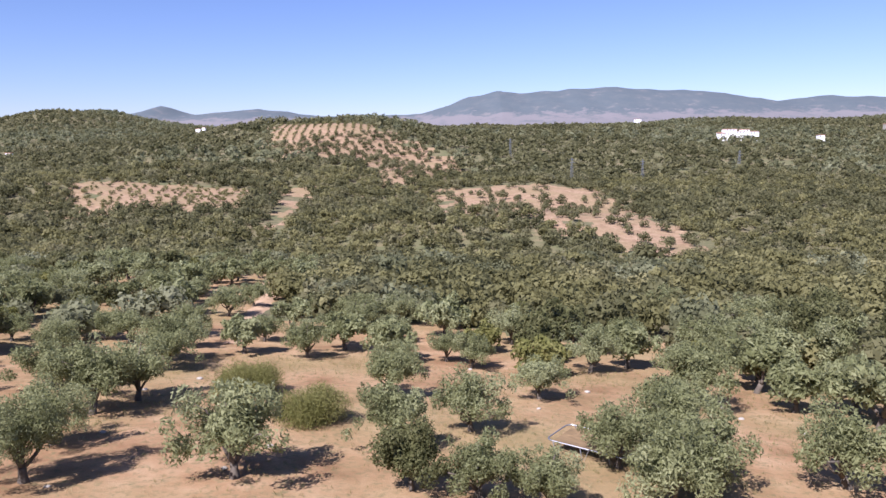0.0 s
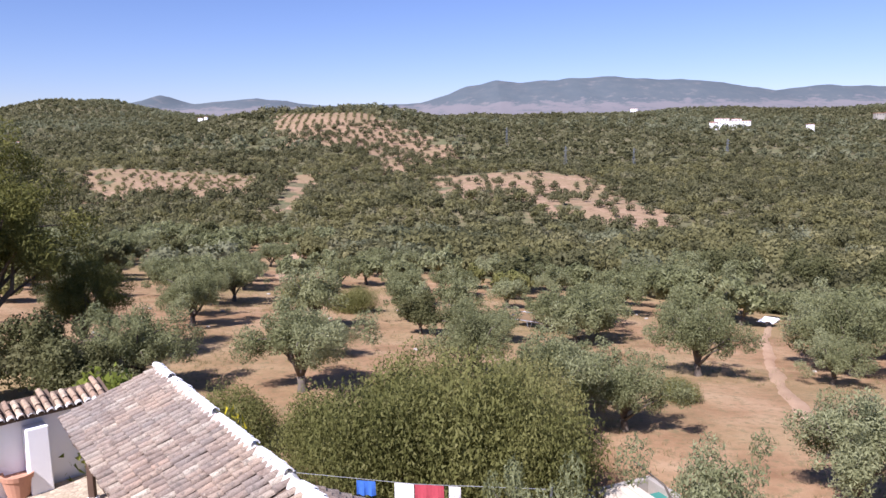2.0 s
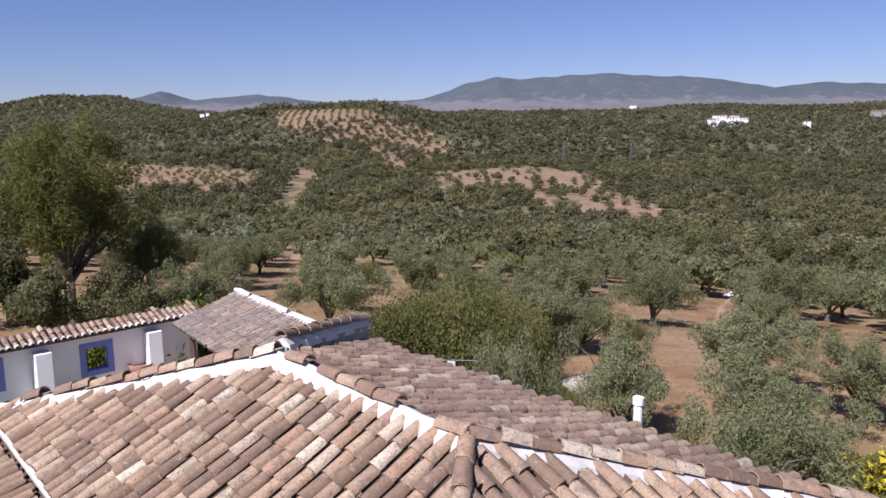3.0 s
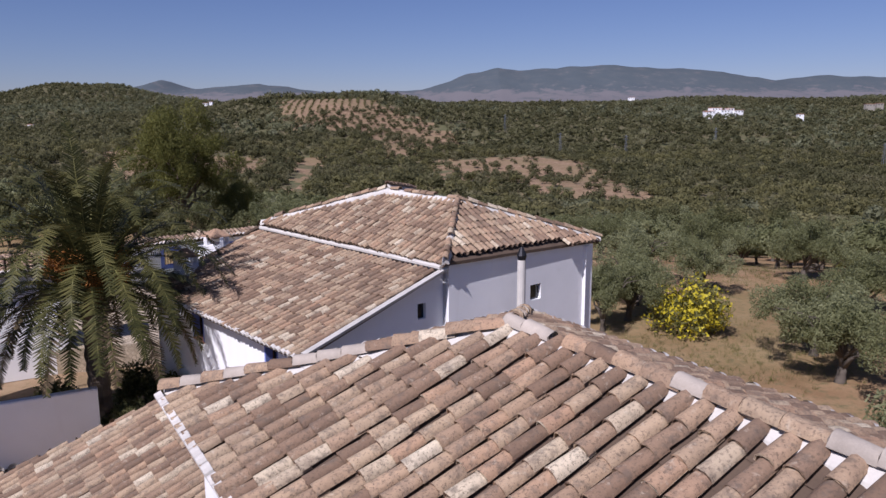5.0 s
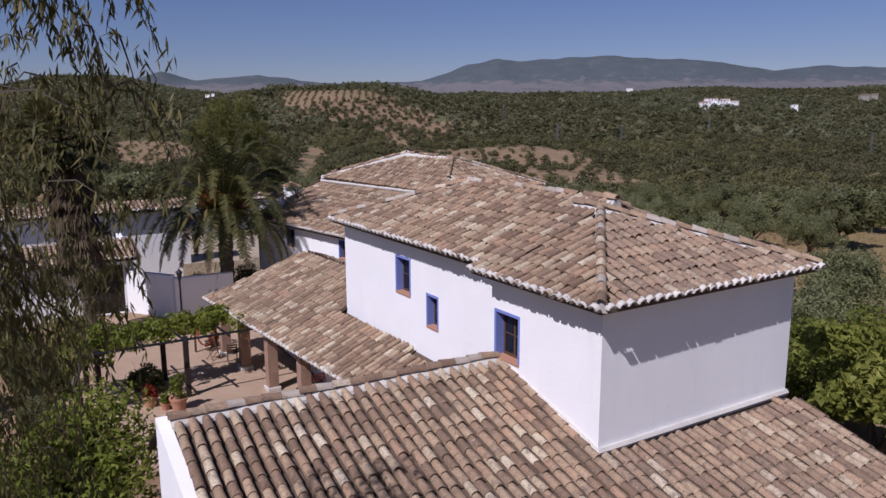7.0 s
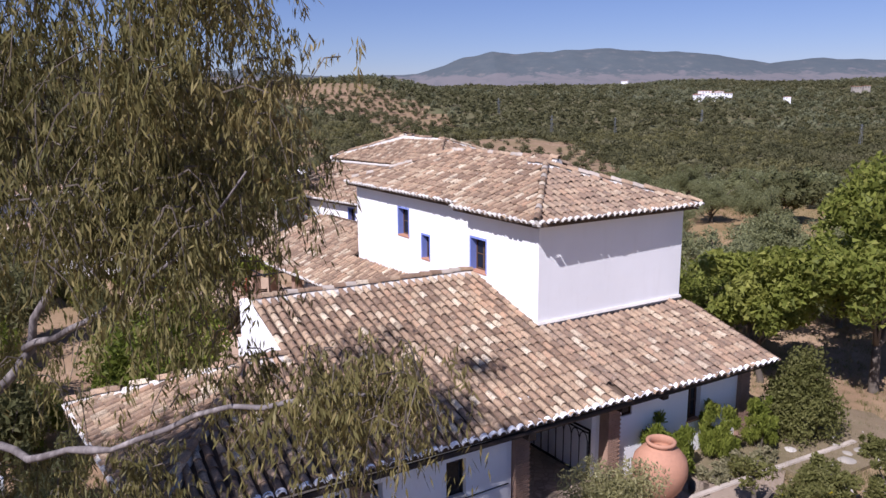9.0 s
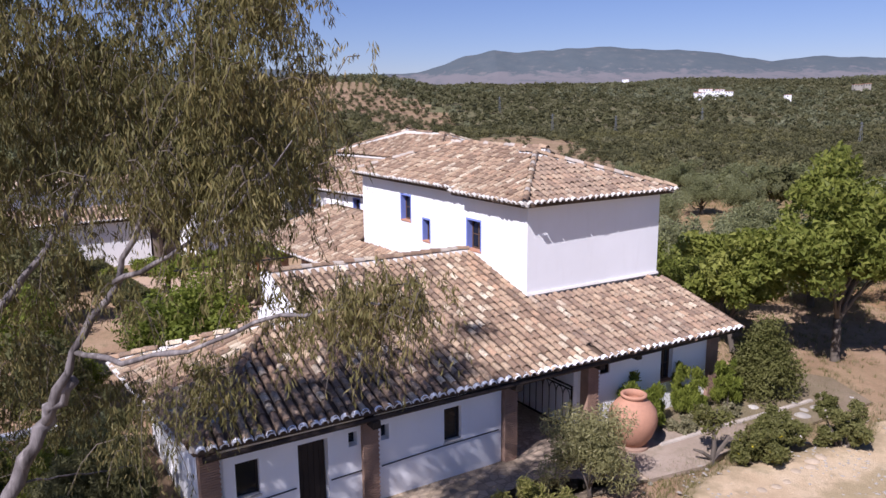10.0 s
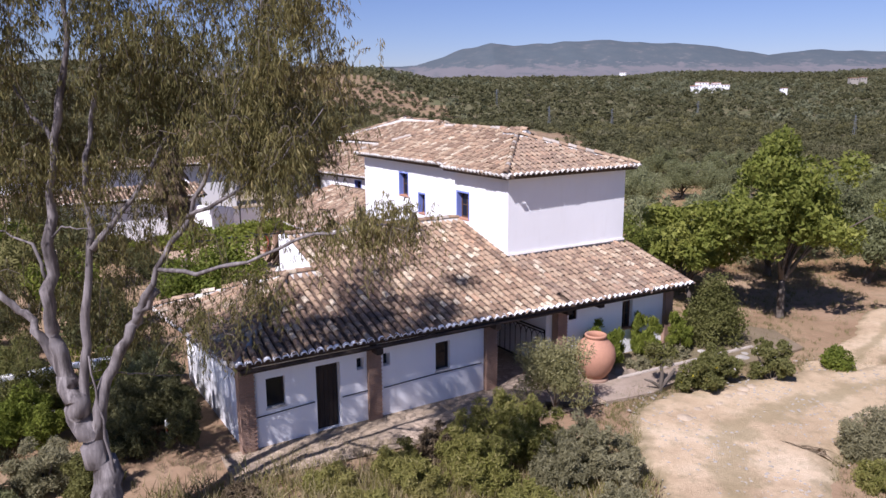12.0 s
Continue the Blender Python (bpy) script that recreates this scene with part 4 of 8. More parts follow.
    part("cowl", bm, IRON, flue)
    kids.append(flue)
    bm = bmesh.new()
    p = Vector((2.38, -16.0, 0))
    tube(bm, [(p.x, p.y, 4.6), (p.x, p.y, 6.62), (p.x, p.y, 6.64), (p.x, p.y, 6.76)], [0.075, 0.075, 0.095, 0.095], 12)
    kids.append(part("vent_pipe", bm, WHITEWASH, None, "white vent pipe"))
    # side range one step lower
    kids.append(tiled(None, [Q(-5.05, 11.5, 4.42), Q(-5.05, 0.2, 4.42), Q(-0.08, 0.2, 6.10), Q(-0.08, 11.5, 6.10)], 54, near=Q(-2, 4), label="weathered curved clay tiles"))
    bm = bmesh.new()
    tube(bm, [Q(-0.07, 0.1, 6.23), Q(-0.07, 11.6, 6.23)], [0.09, 0.09], 8)
    tube(bm, [Q(0.2, 0.15, 6.18), Q(-5.0, 0.15, 4.50)], [0.09, 0.09], 6)
    kids.append(part("white_verge", bm, MORTAR, None, "white lime mortar verge"))
    o, m = wall(None, YARD, (-4.7, 11.4), (-4.7, 0.45), 0.0, 4.42, 0.4, [(3.4, 4.2, 3.2, 4.1), (8.6, 9.3, 3.2, 4.1)])
    kids += [o, window(None, m, 3.4, 4.2, 3.2, 4.1), window(None, m, 8.6, 9.3, 3.2, 4.1)]
    o, m = wall(None, YARD, (-4.7, 0.45), (0.3, 0.45), 0.0, (4.42, 6.0), 0.4, [(3.95, 4.28, 4.62, 5.12)])
    kids += [o, part("window", boxes((3.95, 4.28, 0.12, 0.16, 4.62, 5.12), m=m), GLASS, None, "small dark window pane")]
    kids.append(wall(None, YARD, (0.3, 11.4), (-4.7, 11.4), 0.0, (6.0, 4.42), 0.4)[0])
    for k in kids:
        k.parent = house
        k.matrix_parent_inverse = inv
    return house


upper_house()


# ---------------------------------------------------------------- low range and open shed round the upper yard
def yard_range():
    low = thing("yard_range", "low outbuilding with lichen-grown clay tile roof and white ridge", "outbuilding", (-3.0, -6.0, 0), 0)
    kids = []
    A, B, P = Vector((1.35, -11.8, 4.35)), Vector((-10.3, 2.9, 4.35)), Vector((-4.2, -4.8, 4.35))
    d = (B - A).normalized()
    sw, ne = Vector((-d.y, d.x, 0)), Vector((d.y, -d.x, 0))
    if sw.x > 0:
        sw, ne = ne, sw
    kids.append(tiled(None, [B + sw * 2.7 - Vector((0, 0, .92)), P + sw * 2.7 - Vector((0, 0, .92)), P, B], 70, old="grey", eave_mortar=False, singles=250, near=(-8, -1), label="lichen-grown curved clay tiles over an open shed"))
    kids.append(tiled(None, [P + sw * 2.9 - Vector((0, 0, .9)), A + sw * 2.9 - Vector((0, 0, .9)), A, P], 71, old="grey", eave_mortar=False, singles=250, near=(-1, -10), label="lichen-grown curved clay tiles"))
    kids.append(tiled(None, [A + ne * 3.2 - Vector((0, 0, 1.85)), P + ne * 3.2 - Vector((0, 0, 1.85)), P, A], 72, old="grey", eave_mortar=False, singles=200, near=(1, -9), label="grey lichen-grown curved clay tiles"))
    K = A + d * 4.6
    kids.append(tiled(None, [K + sw * 4.5 - Vector((0, 0, 1.4)), A + sw * 4.5 - Vector((0, 0, 1.4)), A + sw * 2.88 - Vector((0, 0, .9)), K + sw * 2.88 - Vector((0, 0, .9))], 74, singles=120, near=(-2, -12), label="lichen-grown curved clay tiles", eave_mortar=False))
    kids.append(ridge(None, A + Vector((0, 0, .05)), B + Vector((0, 0, .05)), 73, white=3.0, meshes=WHITE_MESHES))
    def upright(a, b, z0, z1, name="wall"):
        bm = bmesh.new()
        n = (b - a).normalized()
        s = Vector((-n.y, n.x, 0)) * 0.2
        prism(bm, [tuple((a + s)[:2]), tuple((b + s)[:2]), tuple((b - s)[:2]), tuple((a - s)[:2])], z0, z1)
        kids.append(part(name, bm, WHITEWASH))
    upright(A + ne * 2.8, P + ne * 2.8, -2.0, 2.55)
    upright(A + ne * 2.8, A + sw * 2.6, -2.0, 2.55)
    upright(B + ne * 0.1, P + ne * 0.1, -2.0, 4.2)
    bm = bmesh.new()
    slab(bm, [A + ne * 3.0 - Vector((0, 0, 1.82)), A + d * 0.25 + ne * 3.0 - Vector((0, 0, 1.82)), A + d * 0.25 - Vector((0, 0, .06)), A - Vector((0, 0, .06))], 1.6)
    kids.append(part("gable", bm, WHITEWASH))
    for f in (0.18, 0.36, 0.62, 0.93):
        c = P + (B - P) * f + sw * 2.25
        kids.append(part("post", boxes((c.x - .09, c.x + .09, c.y - .09, c.y + .09, 1.0, 3.5), bevel=0.01), BROWN_WOOD, None, "dark timber post"))
        kids.append(part("post_base", boxes((c.x - .14, c.x + .14, c.y - .14, c.y + .14, 0.9, 1.12), bevel=0.02), WHITEWASH))
    bm = bmesh.new()
    tube(bm, [P + sw * 2.3 - Vector((0, 0, .9)), B + sw * 2.3 - Vector((0, 0, .9))], [0.09, 0.09], 6)
    kids.append(part("shed_beam", bm, BROWN_WOOD))
    inv = low.matrix_basis.inverted()
    for k in kids:
        k.parent = low
        k.matrix_parent_inverse = inv


yard_range()

# ---------------------------------------------------------------- plants
def leaves(centres, radii, count, rng, length, width, outward=0.6, droop=0.0, squash=1.0):
    """Leaf blades scattered round the shells of clumps: an array of corners and of faces."""
    centres, radii = np.asarray(centres, float), np.asarray(radii, float)
    w = radii ** 2
    k = rng.choice(len(centres), count, p=w / w.sum())
    d = rng.normal(size=(count, 3))
    d /= np.linalg.norm(d, axis=1, keepdims=True)
    r = radii[k] * (1 - 0.55 * rng.random(count) ** 2.0) * (0.9 + 0.25 * rng.random(count))
    p = centres[k] + d * r[:, None] * np.array([1, 1, squash])
    n = d * outward + rng.normal(size=(count, 3)) * 0.55
    n /= np.linalg.norm(n, axis=1, keepdims=True)
    a = rng.normal(size=(count, 3)) * (1 - droop) + np.array([0, 0, -2.2]) * droop
    if droop < 0.5:
        a = a - n * (a * n).sum(1, keepdims=True)
    a /= np.linalg.norm(a, axis=1, keepdims=True) + 1e-9
    b = np.cross(n, a)
    b /= np.linalg.norm(b, axis=1, keepdims=True) + 1e-9
    ln = (length * (0.65 + 0.7 * rng.random(count)))[:, None]
    wd = (width * (0.65 + 0.7 * rng.random(count)))[:, None]
    v = np.stack([p - a * ln * 0.5 + b * wd * 0.5, p - a * ln * 0.4 - b * wd * 0.5, p + a * ln * 0.6], 1)
    f = np.arange(count * 3).reshape(-1, 3)
    return v.reshape(-1, 3), f


def join_arrays(*pairs):
    vs, fs, n = [], [], 0
    for v, f in pairs:
        vs.append(v), fs.append(f + n)
        n += len(v)
    return np.concatenate(vs), np.concatenate(fs)


def limbs(rng, base_r, fork_z, tips, lean=(0, 0), sides=7):
    """A trunk that forks into limbs that bend to the tips."""
    bm = bmesh.new()
    fork = Vector((lean[0], lean[1], fork_z))
    tube(bm, [(0, 0, -0.25), (lean[0] * 0.1, lean[1] * 0.1, 0.12), Vector((lean[0] * 0.6, lean[1] * 0.6, fork_z * 0.6)), fork], [base_r * 1.5, base_r * 1.1, base_r * 0.9, base_r * 0.85], sides)
    for t in tips:
        t = Vector(t)
        mid = fork.lerp(t, 0.45) + Vector(rng.normal(0, 0.12, 3) * (t - fork).length)
        r = base_r * (0.45 + 0.2 * rng.random())
        tube(bm, [fork - Vector((0, 0, 0.1)), fork.lerp(mid, 0.5) + Vector(rng.normal(0, 0.05, 3)), mid, mid.lerp(t, 0.6), t], [r, r * 0.8, r * 0.62, r * 0.4, r * 0.15], 6)
    return bm


def broad_tree(name, label, category, seed, wide, tall, clear, n_clumps, count, leaf, bark, length, width, outward=0.6, droop=0.0, trunk_r=0.2, tips=5, gap=0.35, clump=(0.22, 0.36), group="", flat=1.0, twigs=0):
    """A tree at the origin: trunk and a crown of leaf clumps with an uneven outline. wide, tall: crown spread and total height; clear: height of the crown's foot."""
    rng = np.random.default_rng(seed)
    ob = thing(name, label, category, group=group)
    rad, half = wide / 2, (tall - clear) / 2
    cs, rs = [], []
    for i in range(n_clumps):
        d = rng.normal(size=3)
        d /= np.linalg.norm(d)
        if d[2] < -0.55:
            d[2] *= 0.4
        k = (gap + (1 - gap) * rng.random()) * (0.72 + 0.14 * math.sin(3 * math.atan2(d[1], d[0]) + seed) + 0.12 * rng.random())
        c = np.array([d[0] * rad * k, d[1] * rad * k, clear + half + d[2] * half * k])
        cs.append(c)
        rs.append(rad * rng.uniform(*clump))
    cs, rs = np.array(cs), np.array(rs)
    order = rng.permutation(n_clumps)[:tips]
    bm = limbs(rng, trunk_r, clear + half * 0.25, [cs[i] for i in order], (float(rng.normal(0, 0.12)), float(rng.normal(0, 0.12))))
    if twigs:
        for i in rng.permutation(n_clumps)[:twigs]:
            tube(bm, [(0, 0, clear + half * 0.4), Vector(cs[i]) * 0.6 + Vector((0, 0, (clear + half) * 0.4)), cs[i]], [trunk_r * 0.3, trunk_r * 0.18, trunk_r * 0.05], 5)
    part("trunk", bm, bark, ob, smooth=True)
    v, f = leaves(cs, rs, count, rng, length, width, outward, droop, flat)
    part("crown", mesh_of("crown", v, f, leaf), None, ob)
    return ob


def shrub(name, label, category, seed, wide, tall, n_clumps, count, leaf, length, width, outward=0.5, droop=0.0, group="", stems=5, flowers=None, cone=0.0, rag=0.0):
    """A bush: stems, and clumps of leaves down to the ground."""
    rng = np.random.default_rng(seed)
    ob = thing(name, label, category, group=group)
    cs, rs = [], []
    for i in range(n_clumps):
        a, k = rng.uniform(0, 2 * math.pi), math.sqrt(rng.random()) * 0.75
        top = tall * (1 - (0.55 * k ** 2 if not cone else cone * k)) * rng.uniform(0.75 - 0.35 * rag, 1.0 + 0.2 * rag)
        r = wide * rng.uniform(0.12, 0.2) * (1 - 0.55 * rag)
        cs.append((wide / 2 * k * math.cos(a), wide / 2 * k * math.sin(a), max(r * 0.7, rng.uniform(0.15, 0.92) ** 0.6 * (top - r))))
        rs.append(min(r, tall * 0.33))
    bm = bmesh.new()
    for i in range(stems):
        c = Vector(cs[i % n_clumps])
        tube(bm, [(c.x * 0.15, c.y * 0.15, -0.1), c * 0.5, c], [0.035 * wide ** 0.5, 0.025 * wide ** 0.5, 0.01], 5)
    part("stem", bm, BARK_OLIVE, ob)
    v, f = leaves(cs, rs, count, rng, length, width, outward, droop)
    part("foliage", mesh_of("foliage", v, f, leaf), None, ob)
    if flowers is not None:
        material, many, size = flowers
        top = np.array(cs)
        v, f = leaves(top, np.array(rs) * 1.05, many, rng, size, size * 0.8, 0.9)
        tagged(part("bloom", mesh_of("bloom", v, f, material), None, ob, "small open flowers"), kind="stuff")
    return ob


def plant(proto, x, y, z=None, size=1.0, turn=0.0, high=None):
    """A copy of a plant, set on the ground."""
    z = ground_z(x, y) if z is None else z
    return copy_thing(proto, Matrix.Translation((x, y, z)) @ Matrix.Rotation(turn, 4, "Z") @ Matrix.Diagonal((size, size, high or size, 1)))


def put_away(protos):
    """Prototypes are themselves placed, not kept aside; this removes those that were only patterns."""
    for p in protos:
        for o in list(p.children_recursive) + [p]:
            bpy.data.objects.remove(o)


# ---------------------------------------------------------------- the olive grove
OLIVES = [broad_tree("olive_tree", "grey-green olive tree on red earth", "olive tree", 100 + i, 6.9, 4.5, 0.08, 58, 7500, LEAF_OLIVE, BARK_OLIVE, 0.22, 0.10, outward=0.7, trunk_r=0.20, gap=0.15, clump=(0.09, 0.2), twigs=10, group="olive grove") for i in range(5)]
NEAR_OLIVES = [broad_tree("olive_tree", "grey-green olive tree on red earth", "olive tree", 110 + i, 6.9, 4.7, 0.08, 74, 19000, LEAF_OLIVE, BARK_OLIVE, 0.135, 0.056, outward=0.6, trunk_r=0.20, gap=0.12, clump=(0.07, 0.18), twigs=14, group="olive grove") for i in range(3)]
GROVE = ((-8.5, 14.9, 6.4), (-15.9, 13.7, 5.6), (0.0, 18.8, 4.8), (2.9, 9.8, 5.2), (5.8, 9.7, 4.4), (4.4, 13.0, 4.8), (11.2, 2.2, 5.0), (12.6, 21.6, 5.6),
         (-11.3, 31.7, 5.5), (-21.7, 40.1, 5.4), (-19.3, 29.9, 5.1), (-14.1, 59.8, 4.1), (-4.9, 37.0, 4.5), (-1.1, 41.0, 4.6), (-6.6, 56.0, 3.9), (-2.9, 61.9, 3.5), (-0.8, 59.6, 3.8), (3.6, 49.9, 4.7),
         (8.9, 60.8, 4.8), (15.2, 75.5, 4.5), (3.2, 72.3, 5.0), (-12.4, 78.9, 5.3), (14.4, 50.7, 6.0), (9.5, 39.0, 5.1), (16.4, 35.1, 5.5), (21.5, 70.2, 6.3), (-23.7, 55.4, 4.9), (-29.8, 62.3, 4.3),
         (-33.0, 57.2, 3.8), (-27.1, 80.2, 5.2), (-36.8, 67.9, 3.8), (-32.0, 63.0, 3.5), (-46.7, 77.0, 4.6), (-26.5, 67.3, 4.5), (-38.5, 60.0, 3.8), (-8.3, 80.2, 4.3), (-4.7, 85.3, 4.3), (24.0, 93.0, 5.9),
         (30.5, 82.4, 6.8), (-0.8, 30.8, 3.8), (1.8, 30.2, 3.5), (-19.4, 66.4, 3.5), (-17.7, 81.2, 4.0), (-69.4, 111.0, 5.7), (-52.3, 94.0, 4.9), (-54.0, 109.6, 5.9), (-41.4, 95.8, 4.8), (-35.2, 91.3, 4.7),
         (-20.8, 34.6, 3.8), (-26.6, 44.9, 4.7), (24.2, 30.0, 5.8), (9.2, 33.7, 5.3), (-31.8, 41.3, 4.2), (6.0, 36.2, 4.3), (16.7, 59.3, 5.3), (29.3, 31.4, 6.0), (23.1, 24.9, 6.9), (10.6, 42.7, 5.1),
         (14.5, -1.2, 4.4), (22.8, 3.1, 5.2), (15.2, -17.0, 5.6), (24.1, -11.1, 5.0), (22.3, -5.5, 5.0), (8.6, -7.6, 5.0), (29.0, -1.0, 5.4), (32.1, 11.3, 5.8), (38.0, 37.8, 6.5), (30.5, 46.6, 5.7),
         (43.1, 24.8, 6.5), (33.5, -18.0, 5.2), (27.5, -22.0, 5.4), (-24.2, 62.1, 3.6), (-26.7, 88.6, 4.2), (-46.3, 84.0, 5.8), (-52.6, 83.6, 6.0), (-11.6, 73.4, 4.8), (-7.9, 69.8, 3.5), (-6.1, 47.8, 4.5),
         (31.7, 66.4, 7.0), (27.5, 73.3, 7.0), (-20.7, 43.5, 4.8), (-31.1, 54.1, 3.4), (-22.5, 52.6, 4.6), (-8.1, 22.4, 2.8), (-27.7, 28.9, 4.0), (19.6, 20.5, 4.2), (7.1, 31.0, 4.9))
_r = np.random.default_rng(9)
for _i, (_x, _y, _w) in enumerate(GROVE):
    plant(NEAR_OLIVES[_i % 3] if _y < 30 else OLIVES[_i % 5], _x, _y, size=_w / 5.4, turn=float(_r.uniform(0, 6.28)), high=_w / 5.4 * float(_r.uniform(0.88, 1.1)))
plant(NEAR_OLIVES[0], 6.9, -9.4, size=0.72, turn=0.6, high=0.95), plant(NEAR_OLIVES[2], 9.8, -4.2, size=0.9, turn=2.6), plant(NEAR_OLIVES[1], 15.8, -13.4, size=0.95, turn=4.0)
plant(NEAR_OLIVES[1], 0.7, -5.0, size=0.62, turn=1.0, high=1.2), plant(NEAR_OLIVES[2], 5.0, -2.9, size=0.72, turn=2.0, high=1.05)
for _i, (_x, _y, _w) in enumerate(((13.4, -33.0, 5.0), (17.8, -36.2, 5.4), (16.2, -29.6, 5.2), (21.0, -31.4, 5.6), (22.4, -37.6, 5.6), (25.6, -28.0, 5.4), (19.2, -25.4, 5.2), (27.0, -34.2, 5.8), (12.4, -27.6, 4.4), (30.4, -30.4, 5.6), (24.6, -43.0, 5.4), (31.6, -38.4, 5.8))):
    plant(OLIVES[_i % 5], _x, _y, size=_w / 5.4, turn=1.7 * _i)
put_away(OLIVES + NEAR_OLIVES)

BUSHES = [shrub("bush", "dense yellow-green lentisk bush", "bush", 200 + i, 5.2, 3.4, 70, 26000, LEAF_BUSH, 0.105, 0.055, outward=0.6, group="bushes of the grove") for i in range(3)]
for _i, (_x, _y, _w, _h) in enumerate(((-17.2, 12.9, 4.4, 2.2), (-15.1, 46.8, 4.7, 2.8), (-10.0, 41.0, 4.5, 2.8), (-9.6, 7.1, 4.2, 3.1), (-0.8, 3.2, 6.6, 6.6), (-3.3, 2.8, 5.4, 5.8), (1.3, 2.4, 4.6, 5.4), (-5.4, 4.8, 4.2, 4.2), (-2.2, 6.4, 5.6, 5.4), (1.5, 6.6, 4.6, 4.8), (0.2, 1.9, 4.2, 4.4), (9.5, 14.8, 2.2, 1.5), (3.0, -0.6, 2.6, 2.0), (-8.0, 3.2, 3.2, 2.2))):
    plant(BUSHES[_i % 3], _x, _y, size=_w / 5.2, turn=float(_r.uniform(0, 6.28)), high=_h / 3.4)
put_away(BUSHES)
OAK = broad_tree("holm_oak", "dark green young holm oak", "oak", 300, 4.2, 4.0, 0.3, 40, 8000, LEAF_OAK, BARK_OLIVE, 0.18, 0.13, outward=1.0, trunk_r=0.16)
for _x, _y, _s in ((-3.7, 31.5, 0.78), (32.1, 76.3, 1.56), (32.3, 68.6, 1.75), (38.2, 64.7, 1.57), (42.3, 73.7, 1.79), (48.1, 64.7, 1.67), (38.0, 82.0, 1.68)):
    plant(OAK, _x, _y, size=_s, turn=_x)
BROOMS = shrub("flowering_broom", "broom bush covered with yellow flowers", "bush", 310, 2.8, 2.2, 18, 1500, LEAF_BUSH, 0.22, 0.06, flowers=(FLOWER_YELLOW, 1500, 0.11))
for _x, _y, _s in ((10.7, -9.6, 1.75), (12.3, -6.8, 0.9), (-8.4, 1.6, 0.75)):
    plant(BROOMS, _x, _y, size=_s, turn=_x)
plant(BROOMS, -6.6, -0.76, size=0.8, turn=1.0, high=2.55)
put_away([BROOMS])

# more trees over the slopes beside and below the grove, each one a thing of its own but lightly leaved
SLOPE_OLIVES = [broad_tree("olive_tree", "loose grey-green olive tree on the valley slope", "olive tree", 140 + i, 5.6, 4.2, 0.2, 40, 2300, LEAF_OLIVE, BARK_OLIVE, 0.40, 0.22, outward=0.9, trunk_r=0.2, tips=4, gap=0.25, clump=(0.12, 0.24), group="olives of the valley slope") for i in range(4)]
SLOPE_OAKS = [broad_tree("holm_oak", "dark rounded holm oak on the valley slope", "oak", 150 + i, 5.2, 4.4, 0.1, 40, 2300, LEAF_OAK, BARK_OLIVE, 0.38, 0.24, outward=1.0, trunk_r=0.16, tips=4, gap=0.3, clump=(0.13, 0.25), group="oaks of the valley slope") for i in range(3)]
SLOPE_BUSHES = [broad_tree("lentisk_bush", "rounded yellow-green lentisk bush on the valley slope", "bush", 160 + i, 4.6, 2.8, 0.05, 34, 1900, LEAF_BUSH, BARK_OLIVE, 0.36, 0.22, outward=1.0, trunk_r=0.08, tips=4, gap=0.3, clump=(0.13, 0.25), group="bushes of the valley slope") for i in range(3)]
SLOPES = {      # plan rings to be planted, with the number of trees and the share of olives and of oaks
    "west": ([(-150, 150), (-150, 40), (-70, -30), (-34, -16), (-30, 30), (-34, 60), (-22, 100), (-28, 145)], 240, 0.5, 0.25),
    "north": ([(-22, 80), (-22, 56), (-8, 60), (14, 56), (34, 40), (60, 44), (33, 61), (20, 74), (-4, 80)], 34, 0.75, 0.1),
    "east": ([(25, 50), (26, 10), (30, -26), (60, -30), (100, 20), (64, 78)], 70, 0.75, 0.12),
}
_fill = np.random.default_rng(31)
_taken = [(x, y) for x, y, w in GROVE] + [(-22.5 - 0.2 * k, 68 + k) for k in range(0, 40, 3)]
for _ring, _n, _ol, _oak in SLOPES.values():
    _xs, _ys = [p[0] for p in _ring], [p[1] for p in _ring]
    _done = 0
    for _ in range(4000):
        _x, _y = float(_fill.uniform(min(_xs), max(_xs))), float(_fill.uniform(min(_ys), max(_ys)))
        if _done >= _n or not inside(_ring, [_x], [_y])[0] or abs(_x) > 0.66 * (_y + 80) + 4 or min((_x - a) ** 2 + (_y - b) ** 2 for a, b in _taken) < 23:
            continue
        _k = float(_fill.random())
        _set = SLOPE_OLIVES if _k < _ol else SLOPE_OAKS if _k < _ol + _oak else SLOPE_BUSHES
        plant(_set[int(_fill.integers(len(_set)))], _x, _y, size=float(_fill.uniform(0.75, 1.25)), turn=float(_fill.uniform(0, 6.28)))
        _taken.append((_x, _y))
        _done += 1
put_away(SLOPE_OLIVES + SLOPE_OAKS + SLOPE_BUSHES)

# a pine and a carob by the upper yard
PINE = broad_tree("pine_tree", "tall dark pine with a broad crown", "pine", 320, 11.5, 13.0, 0.9, 110, 34000, LEAF_PINE, BARK_PALM, 0.27, 0.075, outward=0.9, trunk_r=0.30, tips=9, gap=0.4, clump=(0.09, 0.19), twigs=10)
plant(OAK, -20.5, 13.5, size=1.0, turn=2.0), plant(OAK, -23.0, 10.5, size=1.1, turn=4.0), plant(OAK, -27.5, 14.0, size=1.2, turn=1.0), plant(OAK, -17.5, 11.0, size=0.85)
put_away([OAK])
plant(PINE, -24.3, 15.2, size=1.0, high=1.06), plant(PINE, -20.8, 18.8, size=0.52, turn=1.0)
put_away([PINE])
CAROB = shrub("fig_tree", "broad-leaved green fig tree behind the yard wall", "tree", 330, 6.0, 3.6, 22, 3600, LEAF_GREEN, 0.26, 0.22)
